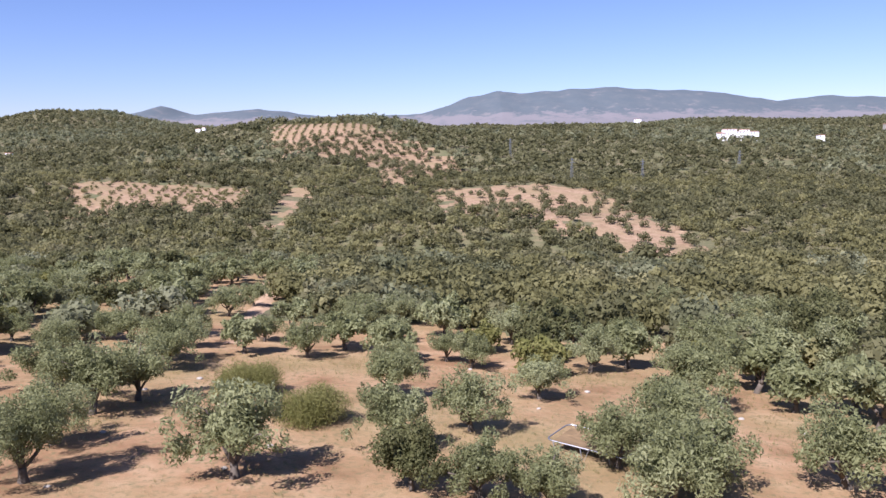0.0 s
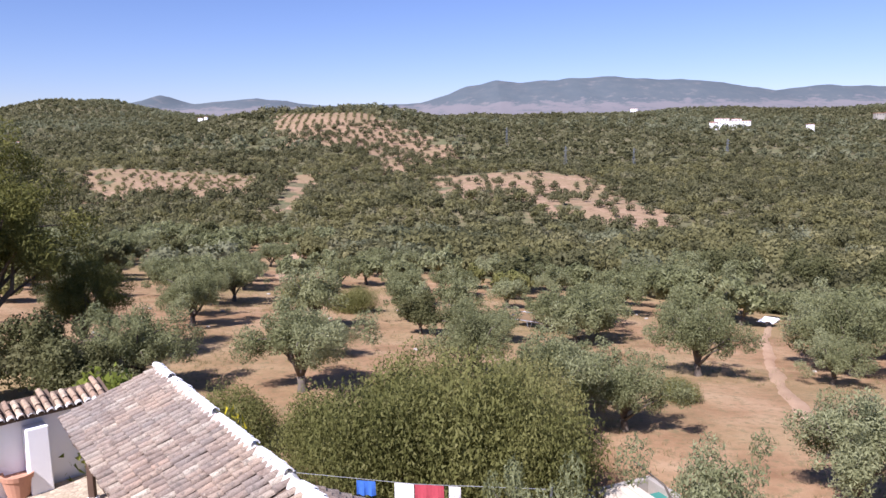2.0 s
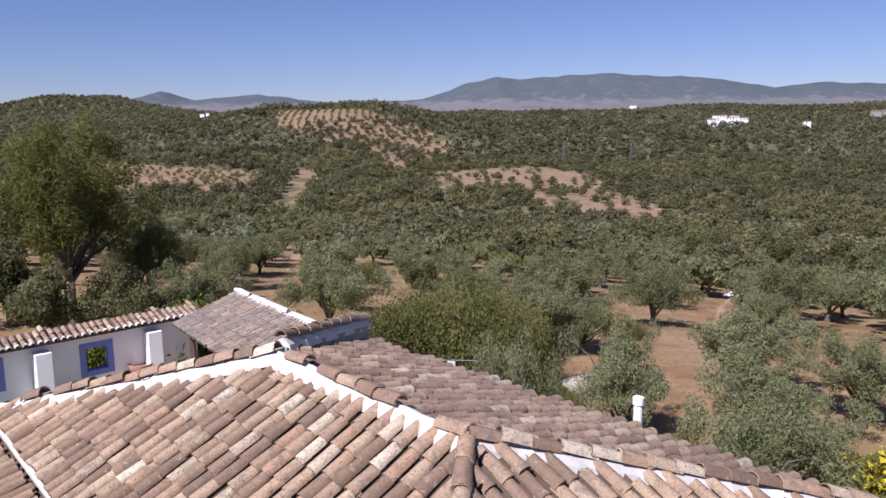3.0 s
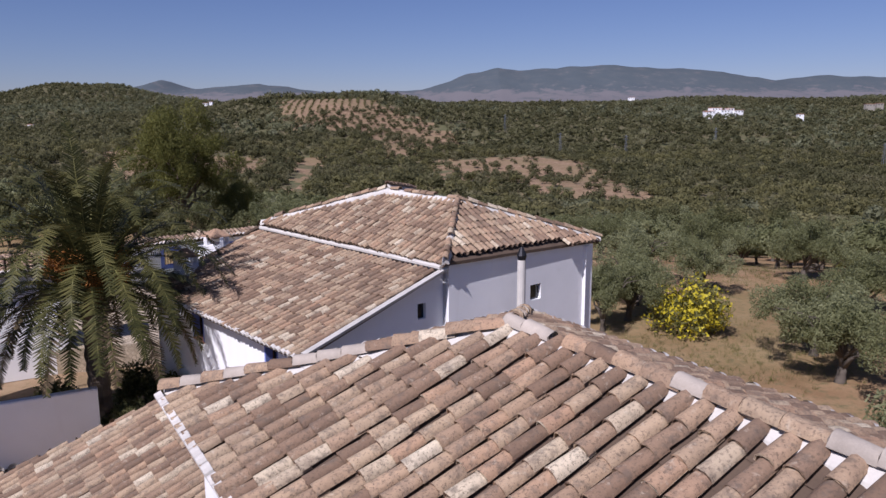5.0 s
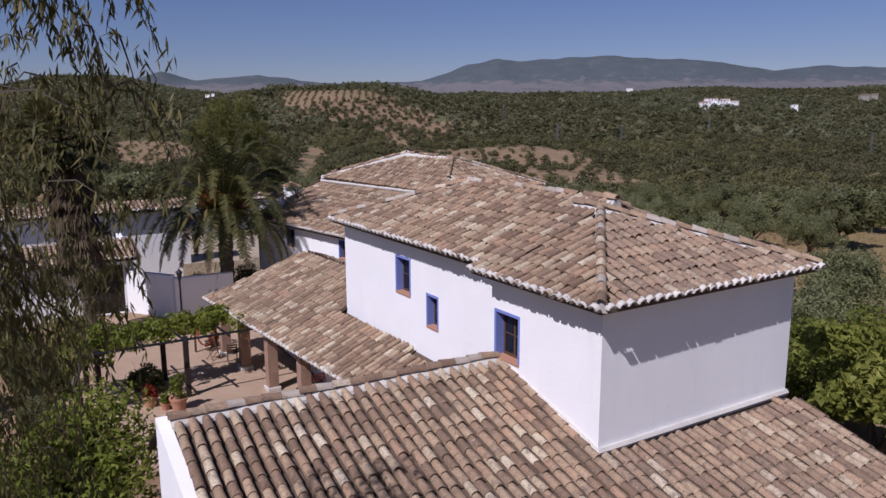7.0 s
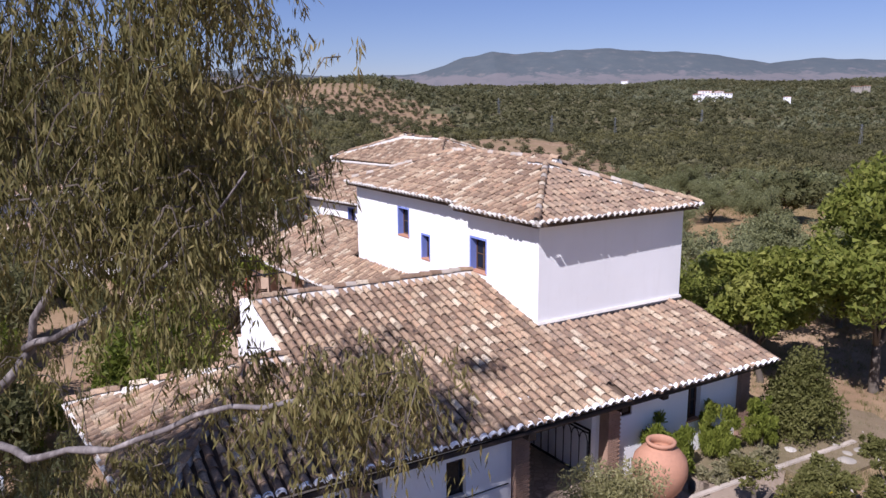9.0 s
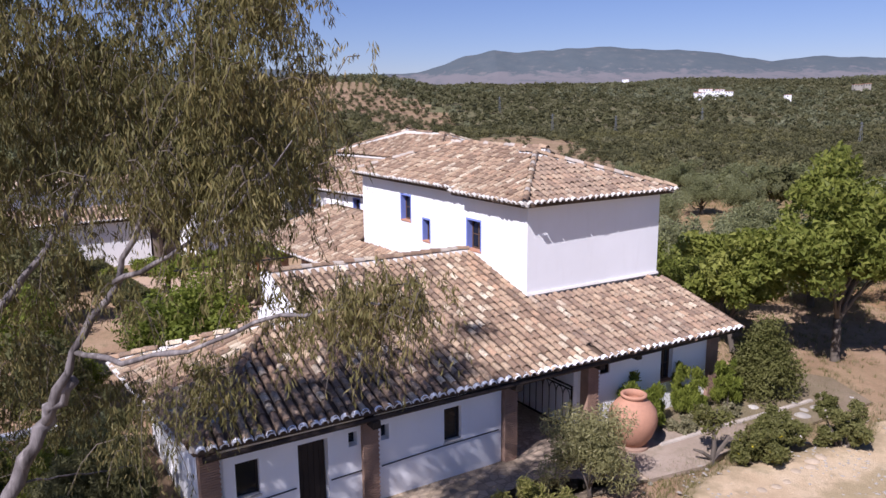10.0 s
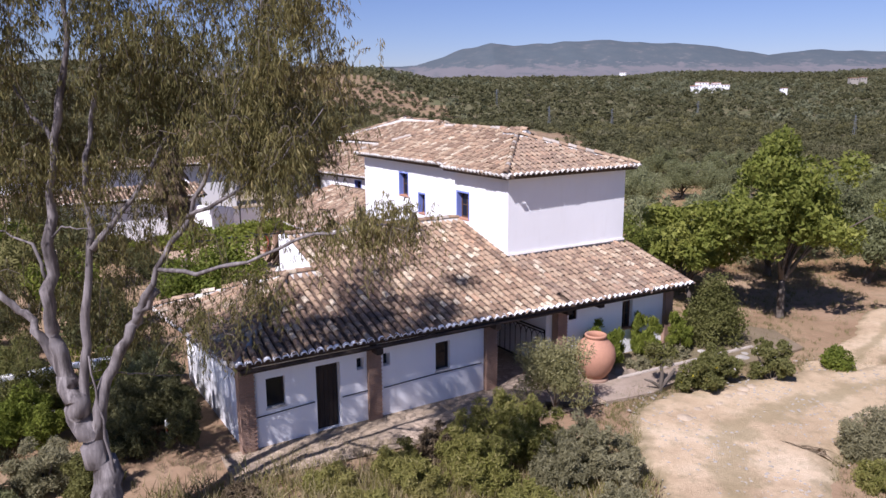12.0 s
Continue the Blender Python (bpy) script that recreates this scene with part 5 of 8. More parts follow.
plant(CAROB, -13.6, 4.9, size=0.86, high=1.3), plant(CAROB, -17.4, 3.2, size=0.6, high=0.9)
put_away([CAROB])

# trees of the garden beside the farmhouse
GARDEN_TREES = [broad_tree("garden_tree", "dense dark green garden tree", "tree", 350, 4.6, 4.0, 0.15, 36, 5200, LEAF_OAK, BARK_OLIVE, 0.22, 0.13, outward=0.9, trunk_r=0.13, group="garden trees"),
                broad_tree("garden_tree", "leafy bright green garden tree", "tree", 351, 4.4, 3.8, 0.15, 36, 5200, LEAF_GREEN, BARK_OLIVE, 0.22, 0.13, outward=0.9, trunk_r=0.13, group="garden trees"),
                broad_tree("garden_tree", "loose yellow-green garden tree", "tree", 352, 4.8, 4.2, 0.15, 36, 5200, LEAF_BUSH, BARK_OLIVE, 0.22, 0.12, outward=0.8, trunk_r=0.13, group="garden trees")]
for _i, (_x, _y, _s) in enumerate(((-12.6, -50.2, 0.8), (-15.6, -46.2, 0.95), (-19.2, -43.0, 1.0), (-18.8, -39.0, 0.9), (-23.2, -38.0, 1.1), (-22.0, -46.6, 1.1), (-27.0, -42.0, 1.2), (-16.8, -52.4, 0.9), (-21.4, -52.6, 1.1), (-26.4, -50.0, 1.2), (-31.0, -46.0, 1.2), (-29.0, -36.0, 1.1), (-24.5, -33.0, 1.0), (-34.0, -39.0, 1.2), (-31.5, -30.0, 1.1), (-37.0, -32.0, 1.2))):
    plant(GARDEN_TREES[_i % 3], _x, _y, size=_s, turn=_x)
put_away(GARDEN_TREES)

# ---------------------------------------------------------------- woods on the hills, too many to count
def crown_pattern(seed, n_leaf, size, flat=0.85):
    """A far tree of unit spread: rounded lobes of leaf clumps, widest low down."""
    rng = np.random.default_rng(seed)
    k = 7
    a = rng.uniform(0, 2 * math.pi, k)
    d = np.sqrt(rng.random(k)) * 0.27
    lobes = np.stack([d * np.cos(a), d * np.sin(a), 0.30 + 0.24 * rng.random(k) - 0.3 * d], 1)
    rad = rng.uniform(0.17, 0.27, k)
    v, f = leaves(lobes, rad, n_leaf, rng, size, size * 0.75, 1.7, 0, flat)
    v[:, 2] = np.maximum(v[:, 2], -0.02)
    return v, f


def scatter(rng, x0, x1, y0, y1, step):
    gx, gy = np.meshgrid(np.arange(x0, x1, step), np.arange(y0, y1, step))
    x = gx.ravel() + rng.uniform(-0.5, 0.5, gx.size) * step
    y = gy.ravel() + rng.uniform(-0.5, 0.5, gx.size) * step
    return x, y


def in_view_wedge(x, y, slack):
    """The wedge of land within the camera's view, where the woods are built."""
    return np.abs(x) < 0.66 * (y + 80) + slack


def open_ground(x, y, margin=0.0):
    hit = np.zeros(np.shape(x), bool)
    for ring in CLEARINGS.values():
        hit |= inside(ring, x, y)
    return hit


def woods(name, label, seed, x, y, sizes, patterns, leaf):
    rng = np.random.default_rng(seed)
    z = height(x, y)
    vs, fs, n = [], [], 0
    which = rng.integers(len(patterns), size=len(x))
    for k, (pv, pf) in enumerate(patterns):
        sel = which == k
        if not sel.any():
            continue
        a = rng.uniform(0, 2 * math.pi, sel.sum())
        s = sizes[sel]
        m = np.zeros((sel.sum(), 4, 4))
        h = s * rng.uniform(0.8, 1.15, sel.sum())
        m[:, 0, 0], m[:, 0, 1], m[:, 1, 0], m[:, 1, 1], m[:, 2, 2], m[:, 3, 3] = s * np.cos(a), -s * np.sin(a), s * np.sin(a), s * np.cos(a), h, 1
        m[:, 0, 3], m[:, 1, 3], m[:, 2, 3] = x[sel], y[sel], z[sel] - 0.05 * s
        v, f = spread(pv, pf, m)
        vs.append(v), fs.append(f + n)
        n += len(v)
    me = mesh_of(name, np.concatenate(vs), np.concatenate(fs), leaf)
    return tagged(part(name, me, None), label, "woodland", kind="stuff")


_r = np.random.default_rng(77)
NEAR_PAT = [crown_pattern(400 + i, 380, 0.10) for i in range(5)]
MID_PAT = [crown_pattern(420 + i, 150, 0.13) for i in range(5)]
FAR_PAT = [crown_pattern(440 + i, 38, 0.25) for i in range(4)]
THICKET = [(-26, 100), (-21, 82), (-12, 79), (-5, 83), (4, 80), (12, 77), (20, 79), (20, 72), (26, 67), (33, 61), (60, 52), (84, 90), (40, 132), (-26, 132)]

# dense wood below the grove and along the valley
x, y = scatter(_r, -170, 260, 84, 262, 5.0)
patchy = np.sin(x * 0.05 + 1) + np.sin(y * 0.06 + x * 0.02)
ok = in_view_wedge(x, y, 12) & ~open_ground(x, y) & ~inside(THICKET, x, y) & ((x > -26) | (y > 150)) & (_r.random(len(x)) < 0.94)
x, y = x[ok], y[ok]
kind = _r.random(len(x)) + 0.22 * np.sin(x * 0.06) + 0.22 * np.sin(y * 0.05 + 2)
sizes = 3.4 + 5.2 * _r.random(len(x)) ** 1.5
for nm, lb, lo, hi, lf, sd in (("holm_oak_wood", "dense dark holm oak wood in the valley", 0.62, 9, LEAF_FAR_OAK, 1), ("lentisk_scrub", "dense yellow-green scrub in the valley", 0.12, 0.62, LEAF_FAR_BUSH, 2), ("wild_olive_scrub", "grey-green wild olives in the valley", -9, 0.12, LEAF_FAR_OLIVE, 3)):
    s = (kind >= lo) & (kind < hi)
    woods(nm, lb, sd, x[s], y[s], sizes[s], NEAR_PAT, lf)

# a closed thicket of oaks and lentisk at the foot of the grove
x, y = scatter(_r, -30, 90, 50, 134, 3.5)
ok = inside(THICKET, x, y)
x, y = x[ok], y[ok]
kind = _r.random(len(x)) + 0.25 * np.sin(x * 0.16) + 0.25 * np.sin(y * 0.13 + 1)
sizes = _r.uniform(4.6, 7.4, len(x))
for nm, lb, lo, hi, lf, sd in (("lentisk_thicket", "closed thicket of yellow-green lentisk", 0.42, 9, LEAF_FAR_BUSH, 21), ("oak_thicket", "closed thicket of dark holm oak", 0.05, 0.42, LEAF_FAR_OAK, 22), ("wild_olive_thicket", "grey-green wild olives in the thicket", -9, 0.05, LEAF_FAR_OLIVE, 23)):
    s = (kind >= lo) & (kind < hi)
    woods(nm, lb, sd, x[s], y[s], sizes[s], NEAR_PAT, lf)
x, y = scatter(_r, -150, -26, 58, 150, 6.4)
ok = in_view_wedge(x, y, 8) & (np.abs(x + 0.25 * y + 4) > 4) & (_r.random(len(x)) < 0.62)
woods("wild_olive_slope", "grey-green wild olives spread over the near slope", 24, x[ok], y[ok], _r.uniform(3.6, 6.0, ok.sum()), NEAR_PAT, LEAF_FAR_OLIVE)

# open woodland on the left bank, with earth showing between the trees
x, y = scatter(_r, -230, -24, 96, 330, 6.6)
ok = in_view_wedge(x, y, 12) & ((open_ground(x, y) & (y > 122)) | (~open_ground(x, y) & (x < -26) & (y < 150))) & (np.abs(x + 0.25 * y + 4) > 4) & (_r.random(len(x)) < 0.85)
woods("olive_hillside", "olive trees spread over the valley side", 4, x[ok], y[ok], _r.uniform(4.0, 6.4, ok.sum()), NEAR_PAT, LEAF_FAR_OLIVE)

# middle hills
x, y = scatter(_r, -420, 460, 262, 560, 5.7)
ok = in_view_wedge(x, y, 15) & ~open_ground(x, y) & (_r.random(len(x)) < 0.93)
x, y = x[ok], y[ok]
kind = _r.random(len(x)) + 0.25 * np.sin(x * 0.03) + 0.25 * np.sin(y * 0.035)
sizes = 5.0 + 6.6 * _r.random(len(x)) ** 1.5
s = kind > 0.32
woods("oak_hillside", "hillside covered with holm oaks", 5, x[s], y[s], sizes[s], MID_PAT, LEAF_FAR_OAK)
woods("scrub_hillside", "hillside covered with lighter scrub", 6, x[~s], y[~s], sizes[~s] * 0.9, MID_PAT, LEAF_FAR_BUSH)

# far hills
x, y = scatter(_r, -1150, 1150, 560, 1700, 9.8)
ok = in_view_wedge(x, y, 20) & ~open_ground(x, y) & (_r.random(len(x)) < 0.92)
x, y = x[ok], y[ok]
kind = _r.random(len(x)) + 0.3 * np.sin(x * 0.013) + 0.3 * np.sin(y * 0.011)
sizes = 6.5 + 8.0 * _r.random(len(x)) ** 1.6
s = kind > 0.3
woods("far_oak_wood", "far hills covered with dark oak wood", 7, x[s], y[s], sizes[s], FAR_PAT, LEAF_FAR_OAK)
woods("far_scrub", "far hills with lighter scrub", 8, x[~s], y[~s], sizes[~s], FAR_PAT, LEAF_FAR_OLIVE)

# young olives planted in rows on the open slopes
def orchard_rows(name, label, seed, ring, step, turn, size, leaf, pats, thin=1.0, loose=0.1):
    rng = np.random.default_rng(seed)
    xs, ys = [p[0] for p in ring], [p[1] for p in ring]
    cx, cy = sum(xs) / len(xs), sum(ys) / len(ys)
    g = np.arange(-220, 220, step)
    a, b = np.meshgrid(g, g)
    a, b = a.ravel(), b.ravel()
    x = cx + a * math.cos(turn) - b * math.sin(turn) + rng.normal(0, step * loose, a.size)
    y = cy + a * math.sin(turn) + b * math.cos(turn) + rng.normal(0, step * loose, a.size)
    ok = inside(ring, x, y) & (rng.random(a.size) < thin)
    return woods(name, label, seed, x[ok], y[ok], rng.uniform(0.6, 1.25, ok.sum()) * size, pats, leaf)


orchard_rows("hill_orchard", "olives spread over a bare brown hillside", 11, CLEARINGS["hill_orchard"], 9.0, 0.35, 7.6, LEAF_FAR_OAK, MID_PAT, 0.92, 0.2)
orchard_rows("hill_vineyard", "rows of low vines on pale yellow earth", 14, CLEARINGS["hill_vineyard"], 7.5, 0.12, 4.2, LEAF_FAR_BUSH, MID_PAT, 0.95, 0.04)
orchard_rows("slope_orchard", "small dark olives on a bare red slope", 12, CLEARINGS["slope_orchard"], 10.2, 0.6, 6.8, LEAF_FAR_OAK, MID_PAT, 0.72, 0.28)
orchard_rows("terrace_field", "low green bushes in rows on an ochre field", 13, CLEARINGS["terrace_field"], 6.2, 0.2, 3.8, LEAF_FAR_BUSH, MID_PAT, 0.85, 0.25)

# ---------------------------------------------------------------- paths, road and yards
def sheet(name, label, category, ring, material, lift=0.03, step=0.8, depth=0.12, flat_z=None):
    """A paved or earth surface laid a little proud of the ground, with its own edge."""
    xs, ys = [p[0] for p in ring], [p[1] for p in ring]
    bm = bmesh.new()
    top = [bm.verts.new((x, y, (flat_z if flat_z is not None else ground_z(x, y) + lift))) for x, y in ring]
    low = [bm.verts.new((v.co.x, v.co.y, v.co.z - depth)) for v in top]
    bm.faces.new(top)
    for i in range(len(top)):
        j = (i + 1) % len(top)
        bm.faces.new((top[i], low[i], low[j], top[j]))
    bmesh.ops.triangulate(bm, faces=[f for f in bm.faces if len(f.verts) > 4])
    return tagged(part(name, bm, material), label, category, kind="structure")


def ribbon(points, widths, seed, wobble=0.25, n=60):
    """A plan outline along a way, with uneven edges."""
    rng = np.random.default_rng(seed)
    p = np.array(points, float)
    t = np.linspace(0, len(p) - 1, n)
    q = np.stack([np.interp(t, range(len(p)), p[:, k]) for k in (0, 1)], 1)
    for _ in range(3):
        q[1:-1] = (q[:-2] + q[1:-1] * 2 + q[2:]) / 4
    w = np.interp(t, range(len(p)), widths) / 2
    d = np.gradient(q, axis=0)
    d /= np.linalg.norm(d, axis=1, keepdims=True)
    s = np.stack([-d[:, 1], d[:, 0]], 1)
    soft = np.ones(5) / 2.4
    a = q + s * (w + np.convolve(rng.normal(0, wobble, n), soft, "same"))[:, None]
    b = q - s * (w + np.convolve(rng.normal(0, wobble, n), soft, "same"))[:, None]
    return [tuple(v) for v in a] + [tuple(v) for v in b[::-1]]


def strip_mesh(name, label, points, widths, seed, material, lift=0.03, wobble=0.2, n=70, across=5):
    ring = ribbon(points, widths, seed, wobble, n)
    a, b = np.array(ring[:n]), np.array(ring[n:][::-1])
    k = np.linspace(0, 1, across)
    g = a[:, None] * (1 - k[None, :, None]) + b[:, None] * k[None, :, None]
    z = height(g[..., 0], g[..., 1]) + lift
    z[:, 0] -= lift * 1.6
    z[:, -1] -= lift * 1.6
    idx = np.arange(n * across).reshape(n, across)
    f = np.stack([idx[:-1, :-1], idx[1:, :-1], idx[1:, 1:], idx[:-1, 1:]], -1).reshape(-1, 4)
    me = mesh_of(name, np.concatenate([g, z[..., None]], -1), f, material, smooth=True)
    me.attributes.new("across", "FLOAT", "POINT").data.foreach_set("value", np.tile(k, n).astype(np.float32))
    return tagged(part(name, me, None), label, name.replace("_", " "), kind="structure")


ROAD_WAY = ((-6, -200), (1.5, -130), (4.5, -92), (6.2, -74), (6.9, -64), (7.5, -59.2), (8.9, -55.3), (12.2, -53.1), (16, -51.4), (21, -49.4), (30, -47), (60, -46), (140, -60))
ROAD_WIDE = (4.5, 4.5, 4.5, 4.4, 4.2, 4.2, 6.6, 5.0, 3.2, 3, 3, 3, 3)
TRACK_WAY = ((11.8, -53.2), (13.8, -51.2), (15.8, -49.2), (18.0, -46.9), (20, -44), (25, -39.5), (40, -36), (75, -40))
strip_mesh("road", "pale dry dirt road with stones", ROAD_WAY, ROAD_WIDE, 1, ROAD, 0.11, 0.2, 230, 11)
strip_mesh("side_track", "narrow dirt track with a grassy middle", TRACK_WAY, (2.6, 2.2, 2.0, 2.0, 2.2, 2.6, 2.8, 3), 6, ROAD, 0.09, 0.15, 90, 9)
strip_mesh("footpath", "narrow worn footpath of pale red earth", ((13.4, 8), (14.4, 12.4), (16.1, 18.7), (19.1, 27.3), (22.6, 36.5), (29.0, 51.6)), (1.0, 1.0, 0.9, 0.85, 0.8, 0.7), 2, PATH_EARTH, 0.09, 0.12)
strip_mesh("track", "red dirt track through the grove", ((-21.5, 64), (-23.4, 74), (-27, 95), (-33, 120), (-40, 150)), (2.4, 2.4, 2.4, 2.4, 2.2), 3, PATH_EARTH, 0.09, 0.2)
P2 = lambda u, v: tuple(H(u, v)[:2])
Q2 = lambda r, s: tuple(Q(r, s)[:2])
sheet("patio", "worn terracotta-coloured patio paving", "paving", [P2(-9.0, 11.8), P2(0.4, 11.0), P2(0.4, 25.5), P2(-2.6, 28.0), P2(-5.4, 30.5), P2(-8.6, 26)], PATIO_FLOOR, 0.05)
sheet("front_pavement", "brown paved strip along the farmhouse front", "paving", [P2(-12.3, -4.7), P2(-3.0, -4.5), P2(-0.5, -6.2), P2(1.2, -6.3), P2(1.2, -3.2), P2(-12.2, -3.0)], PAVING, 0.05)
sheet("jar_terrace", "grey worn concrete terrace round the storage jar", "paving", [P2(-0.6, -6.2), P2(1.25, -6.5), P2(3.2, -6.2), P2(4.6, -5.4), P2(1.3, -5.1), P2(1.25, -3.3), P2(-0.2, -3.3)], earth_material("worn_concrete", (0.25, 0.20, 0.155), (0.36, 0.285, 0.22), (0.45, 0.37, 0.295), (0.30, 0.235, 0.175), 0.4), 0.11)
sheet("passage_floor", "worn brick floor of the covered passage", "paving", [P2(-2.86, -3.2), P2(-0.24, -3.2), P2(-0.24, 3.2), P2(-2.86, 3.2)], PAVING, 0.065)
sheet("upper_yard", "stone-paved upper courtyard", "paving", [(-24.2, -8.8), (-12.4, 3.0), (-9.8, 2.2), (-3.2, -7.0), (-7.0, -12.0), (-9.6, -13.5), (-18.0, -16.5)], cobbled("yard_stone", (0.47, 0.385, 0.285), 6.0), depth=1.4, flat_z=1.0)
sheet("lawn", "strip of dry lawn in the upper courtyard", "lawn", [(-13.4, -2.3), (-15.5, 0.2), (-19.6, -3.8), (-17.4, -6.6)], plain("dry_lawn", (0.15, 0.155, 0.06), 0.95, 0, 0.4, 4, 0.6), depth=0.05, flat_z=1.03)
sheet("flower_bed", "gravelly flower bed before the farmhouse", "flower bed", [P2(4.75, -6.4), P2(9.6, -6.6), P2(10.6, -4.6), P2(9.2, -1.6), P2(6.2, -2.0), P2(6.0, -3.2), P2(1.3, -3.2), P2(1.35, -4.9), P2(4.65, -5.1)], earth_material("bed_soil", (0.14, 0.10, 0.068), (0.215, 0.158, 0.11), (0.31, 0.24, 0.175), (0.20, 0.17, 0.095), 0.5), 0.10)


# ---------------------------------------------------------------- upper courtyard wall with blue windows
def yard_wall():
    fr = Matrix.Translation((-16, -0.4, 0)) @ Matrix.Rotation(radians(45), 4, "Z")
    w = tagged(new("yard_wall"), "white courtyard wall with blue-framed windows and tile coping", "wall")
    kids = []
    o, m = wall(None, fr, (-12, 0), (5.2, 0), 0.0, 3.45, 0.35, [(12.45, 13.5, 1.72, 2.85), (8.5, 9.55, 1.9, 2.95), (4.0, 5.0, 1.9, 2.95)])
    kids.append(o)
    for a, b, s, h in ((12.45, 13.5, 1.72, 2.85), (8.5, 9.55, 1.9, 2.95), (4.0, 5.0, 1.9, 2.95)):
        f = part("window_surround", boxes((a - 0.12, a + 0.1, -0.03, 0.3, s - 0.12, h + 0.12), (b - 0.1, b + 0.12, -0.03, 0.3, s - 0.12, h + 0.12), (a + 0.1, b - 0.1, -0.03, 0.3, h - 0.1, h + 0.12), (a + 0.1, b - 0.1, -0.03, 0.3, s - 0.12, s + 0.1), m=m), BLUE, None, "blue painted window surround")
        bm = boxes(*((x - 0.012, x + 0.012, 0.12, 0.145, s + 0.1, h - 0.1) for x in np.linspace(a + 0.2, b - 0.2, 5)), m=m)
        part("window_grille", bm, IRON, f)
        kids.append(f)
    for x in (14.85, 10.6):
        kids.append(part("buttress", boxes((x, x + 0.62, -0.55, -0.02, 0.9, 3.05), bevel=0.04, m=m), WHITEWASH))
    deck = tiled(None, [m @ Vector((0, -0.32, 3.42)), m @ Vector((17.2, -0.32, 3.42)), m @ Vector((17.2, 0.55, 3.72)), m @ Vector((0, 0.55, 3.72))], 80, old=True, singles=140, near=(-14, 1.5), name="coping", label="grey lichen-grown tile coping")
    kids.append(deck)
    for k in kids:
        k.parent = w
    return w


yard_wall()


# ---------------------------------------------------------------- west range beyond the patio
def west_range():
    t = thing("west_outbuilding", "low white outbuilding with tiled roof and dark double door", "outbuilding", tuple(H(-8, 32)), 33)
    inv = t.matrix_basis.inverted()
    kids = []
    o, m = wall(None, FARM, (-16, 31.2), (-3.85, 31.2), -0.05, 2.9, 0.35, [(9.73, 11.6, 0.0, 2.6), (3.0, 4.2, 1.0, 1.9)])
    kids.append(o)
    d = part("door", boxes((9.73, 11.6, 0.2, 0.26, 0.0, 2.6), m=m), DARK_WOOD, None, "dark wooden double door")
    for k in range(9):
        part("plank", boxes((9.74 + k * 0.206, 9.93 + k * 0.206, 0.17, 0.205, 0.02, 2.58), m=m), DARK_WOOD, d)
    kids += [d, part("window", boxes((3.0, 4.2, 0.2, 0.24, 1.0, 1.9), m=m), GLASS)]
    kids.append(wall(None, FARM, (-3.85, 31.2), (-3.85, 35), -0.05, (2.9, 3.7), 0.35)[0])
    kids.append(tiled(None, [H(-16.2, 30.85, 2.95), H(-3.65, 30.85, 2.95), H(-3.65, 33.4, 3.62), H(-16.2, 33.4, 3.62)], 81, singles=150, near=H(-7, 32), label="weathered curved clay tiles"))
    o, m = wall(None, FARM, (-16, 37.5), (0.5, 37.5), -0.05, 4.6, 0.4, [(11.1, 11.9, 3.3, 4.05)])
    kids += [o, window(None, m, 11.1, 11.9, 3.3, 4.05)]
    kids.append(tiled(None, [H(-16.2, 37.1, 4.62), H(0.7, 37.1, 4.62), H(0.7, 39.0, 5.0), H(-16.2, 39.0, 5.0)], 82, singles=60, near=H(-5, 38), label="tile coping"))
    for k in kids:
        k.parent = t
        k.matrix_parent_inverse = inv
    for nm, a, b, z in (("patio_wall", (-4.2, 31.2), (-2.4, 28.65), 2.25), ("patio_wall", (-2.4, 28.65), (0.6, 28.5), 2.1)):
        bm = bmesh.new()
        p, q = Vector((*a, 0)), Vector((*b, 0))
        n = (q - p).normalized()
        s = Vector((-n.y, n.x, 0)) * 0.16
        prism(bm, [tuple((v)[:2]) for v in (p - s, q - s, q + s, p + s)], -0.05, z)
        bmesh.ops.bevel(bm, geom=bm.edges[:], offset=0.03, segments=2, affect="EDGES")
        bm.transform(FARM)
        tagged(part(nm, bm, WHITEWASH), "white lime-washed patio wall", "wall")


west_range()


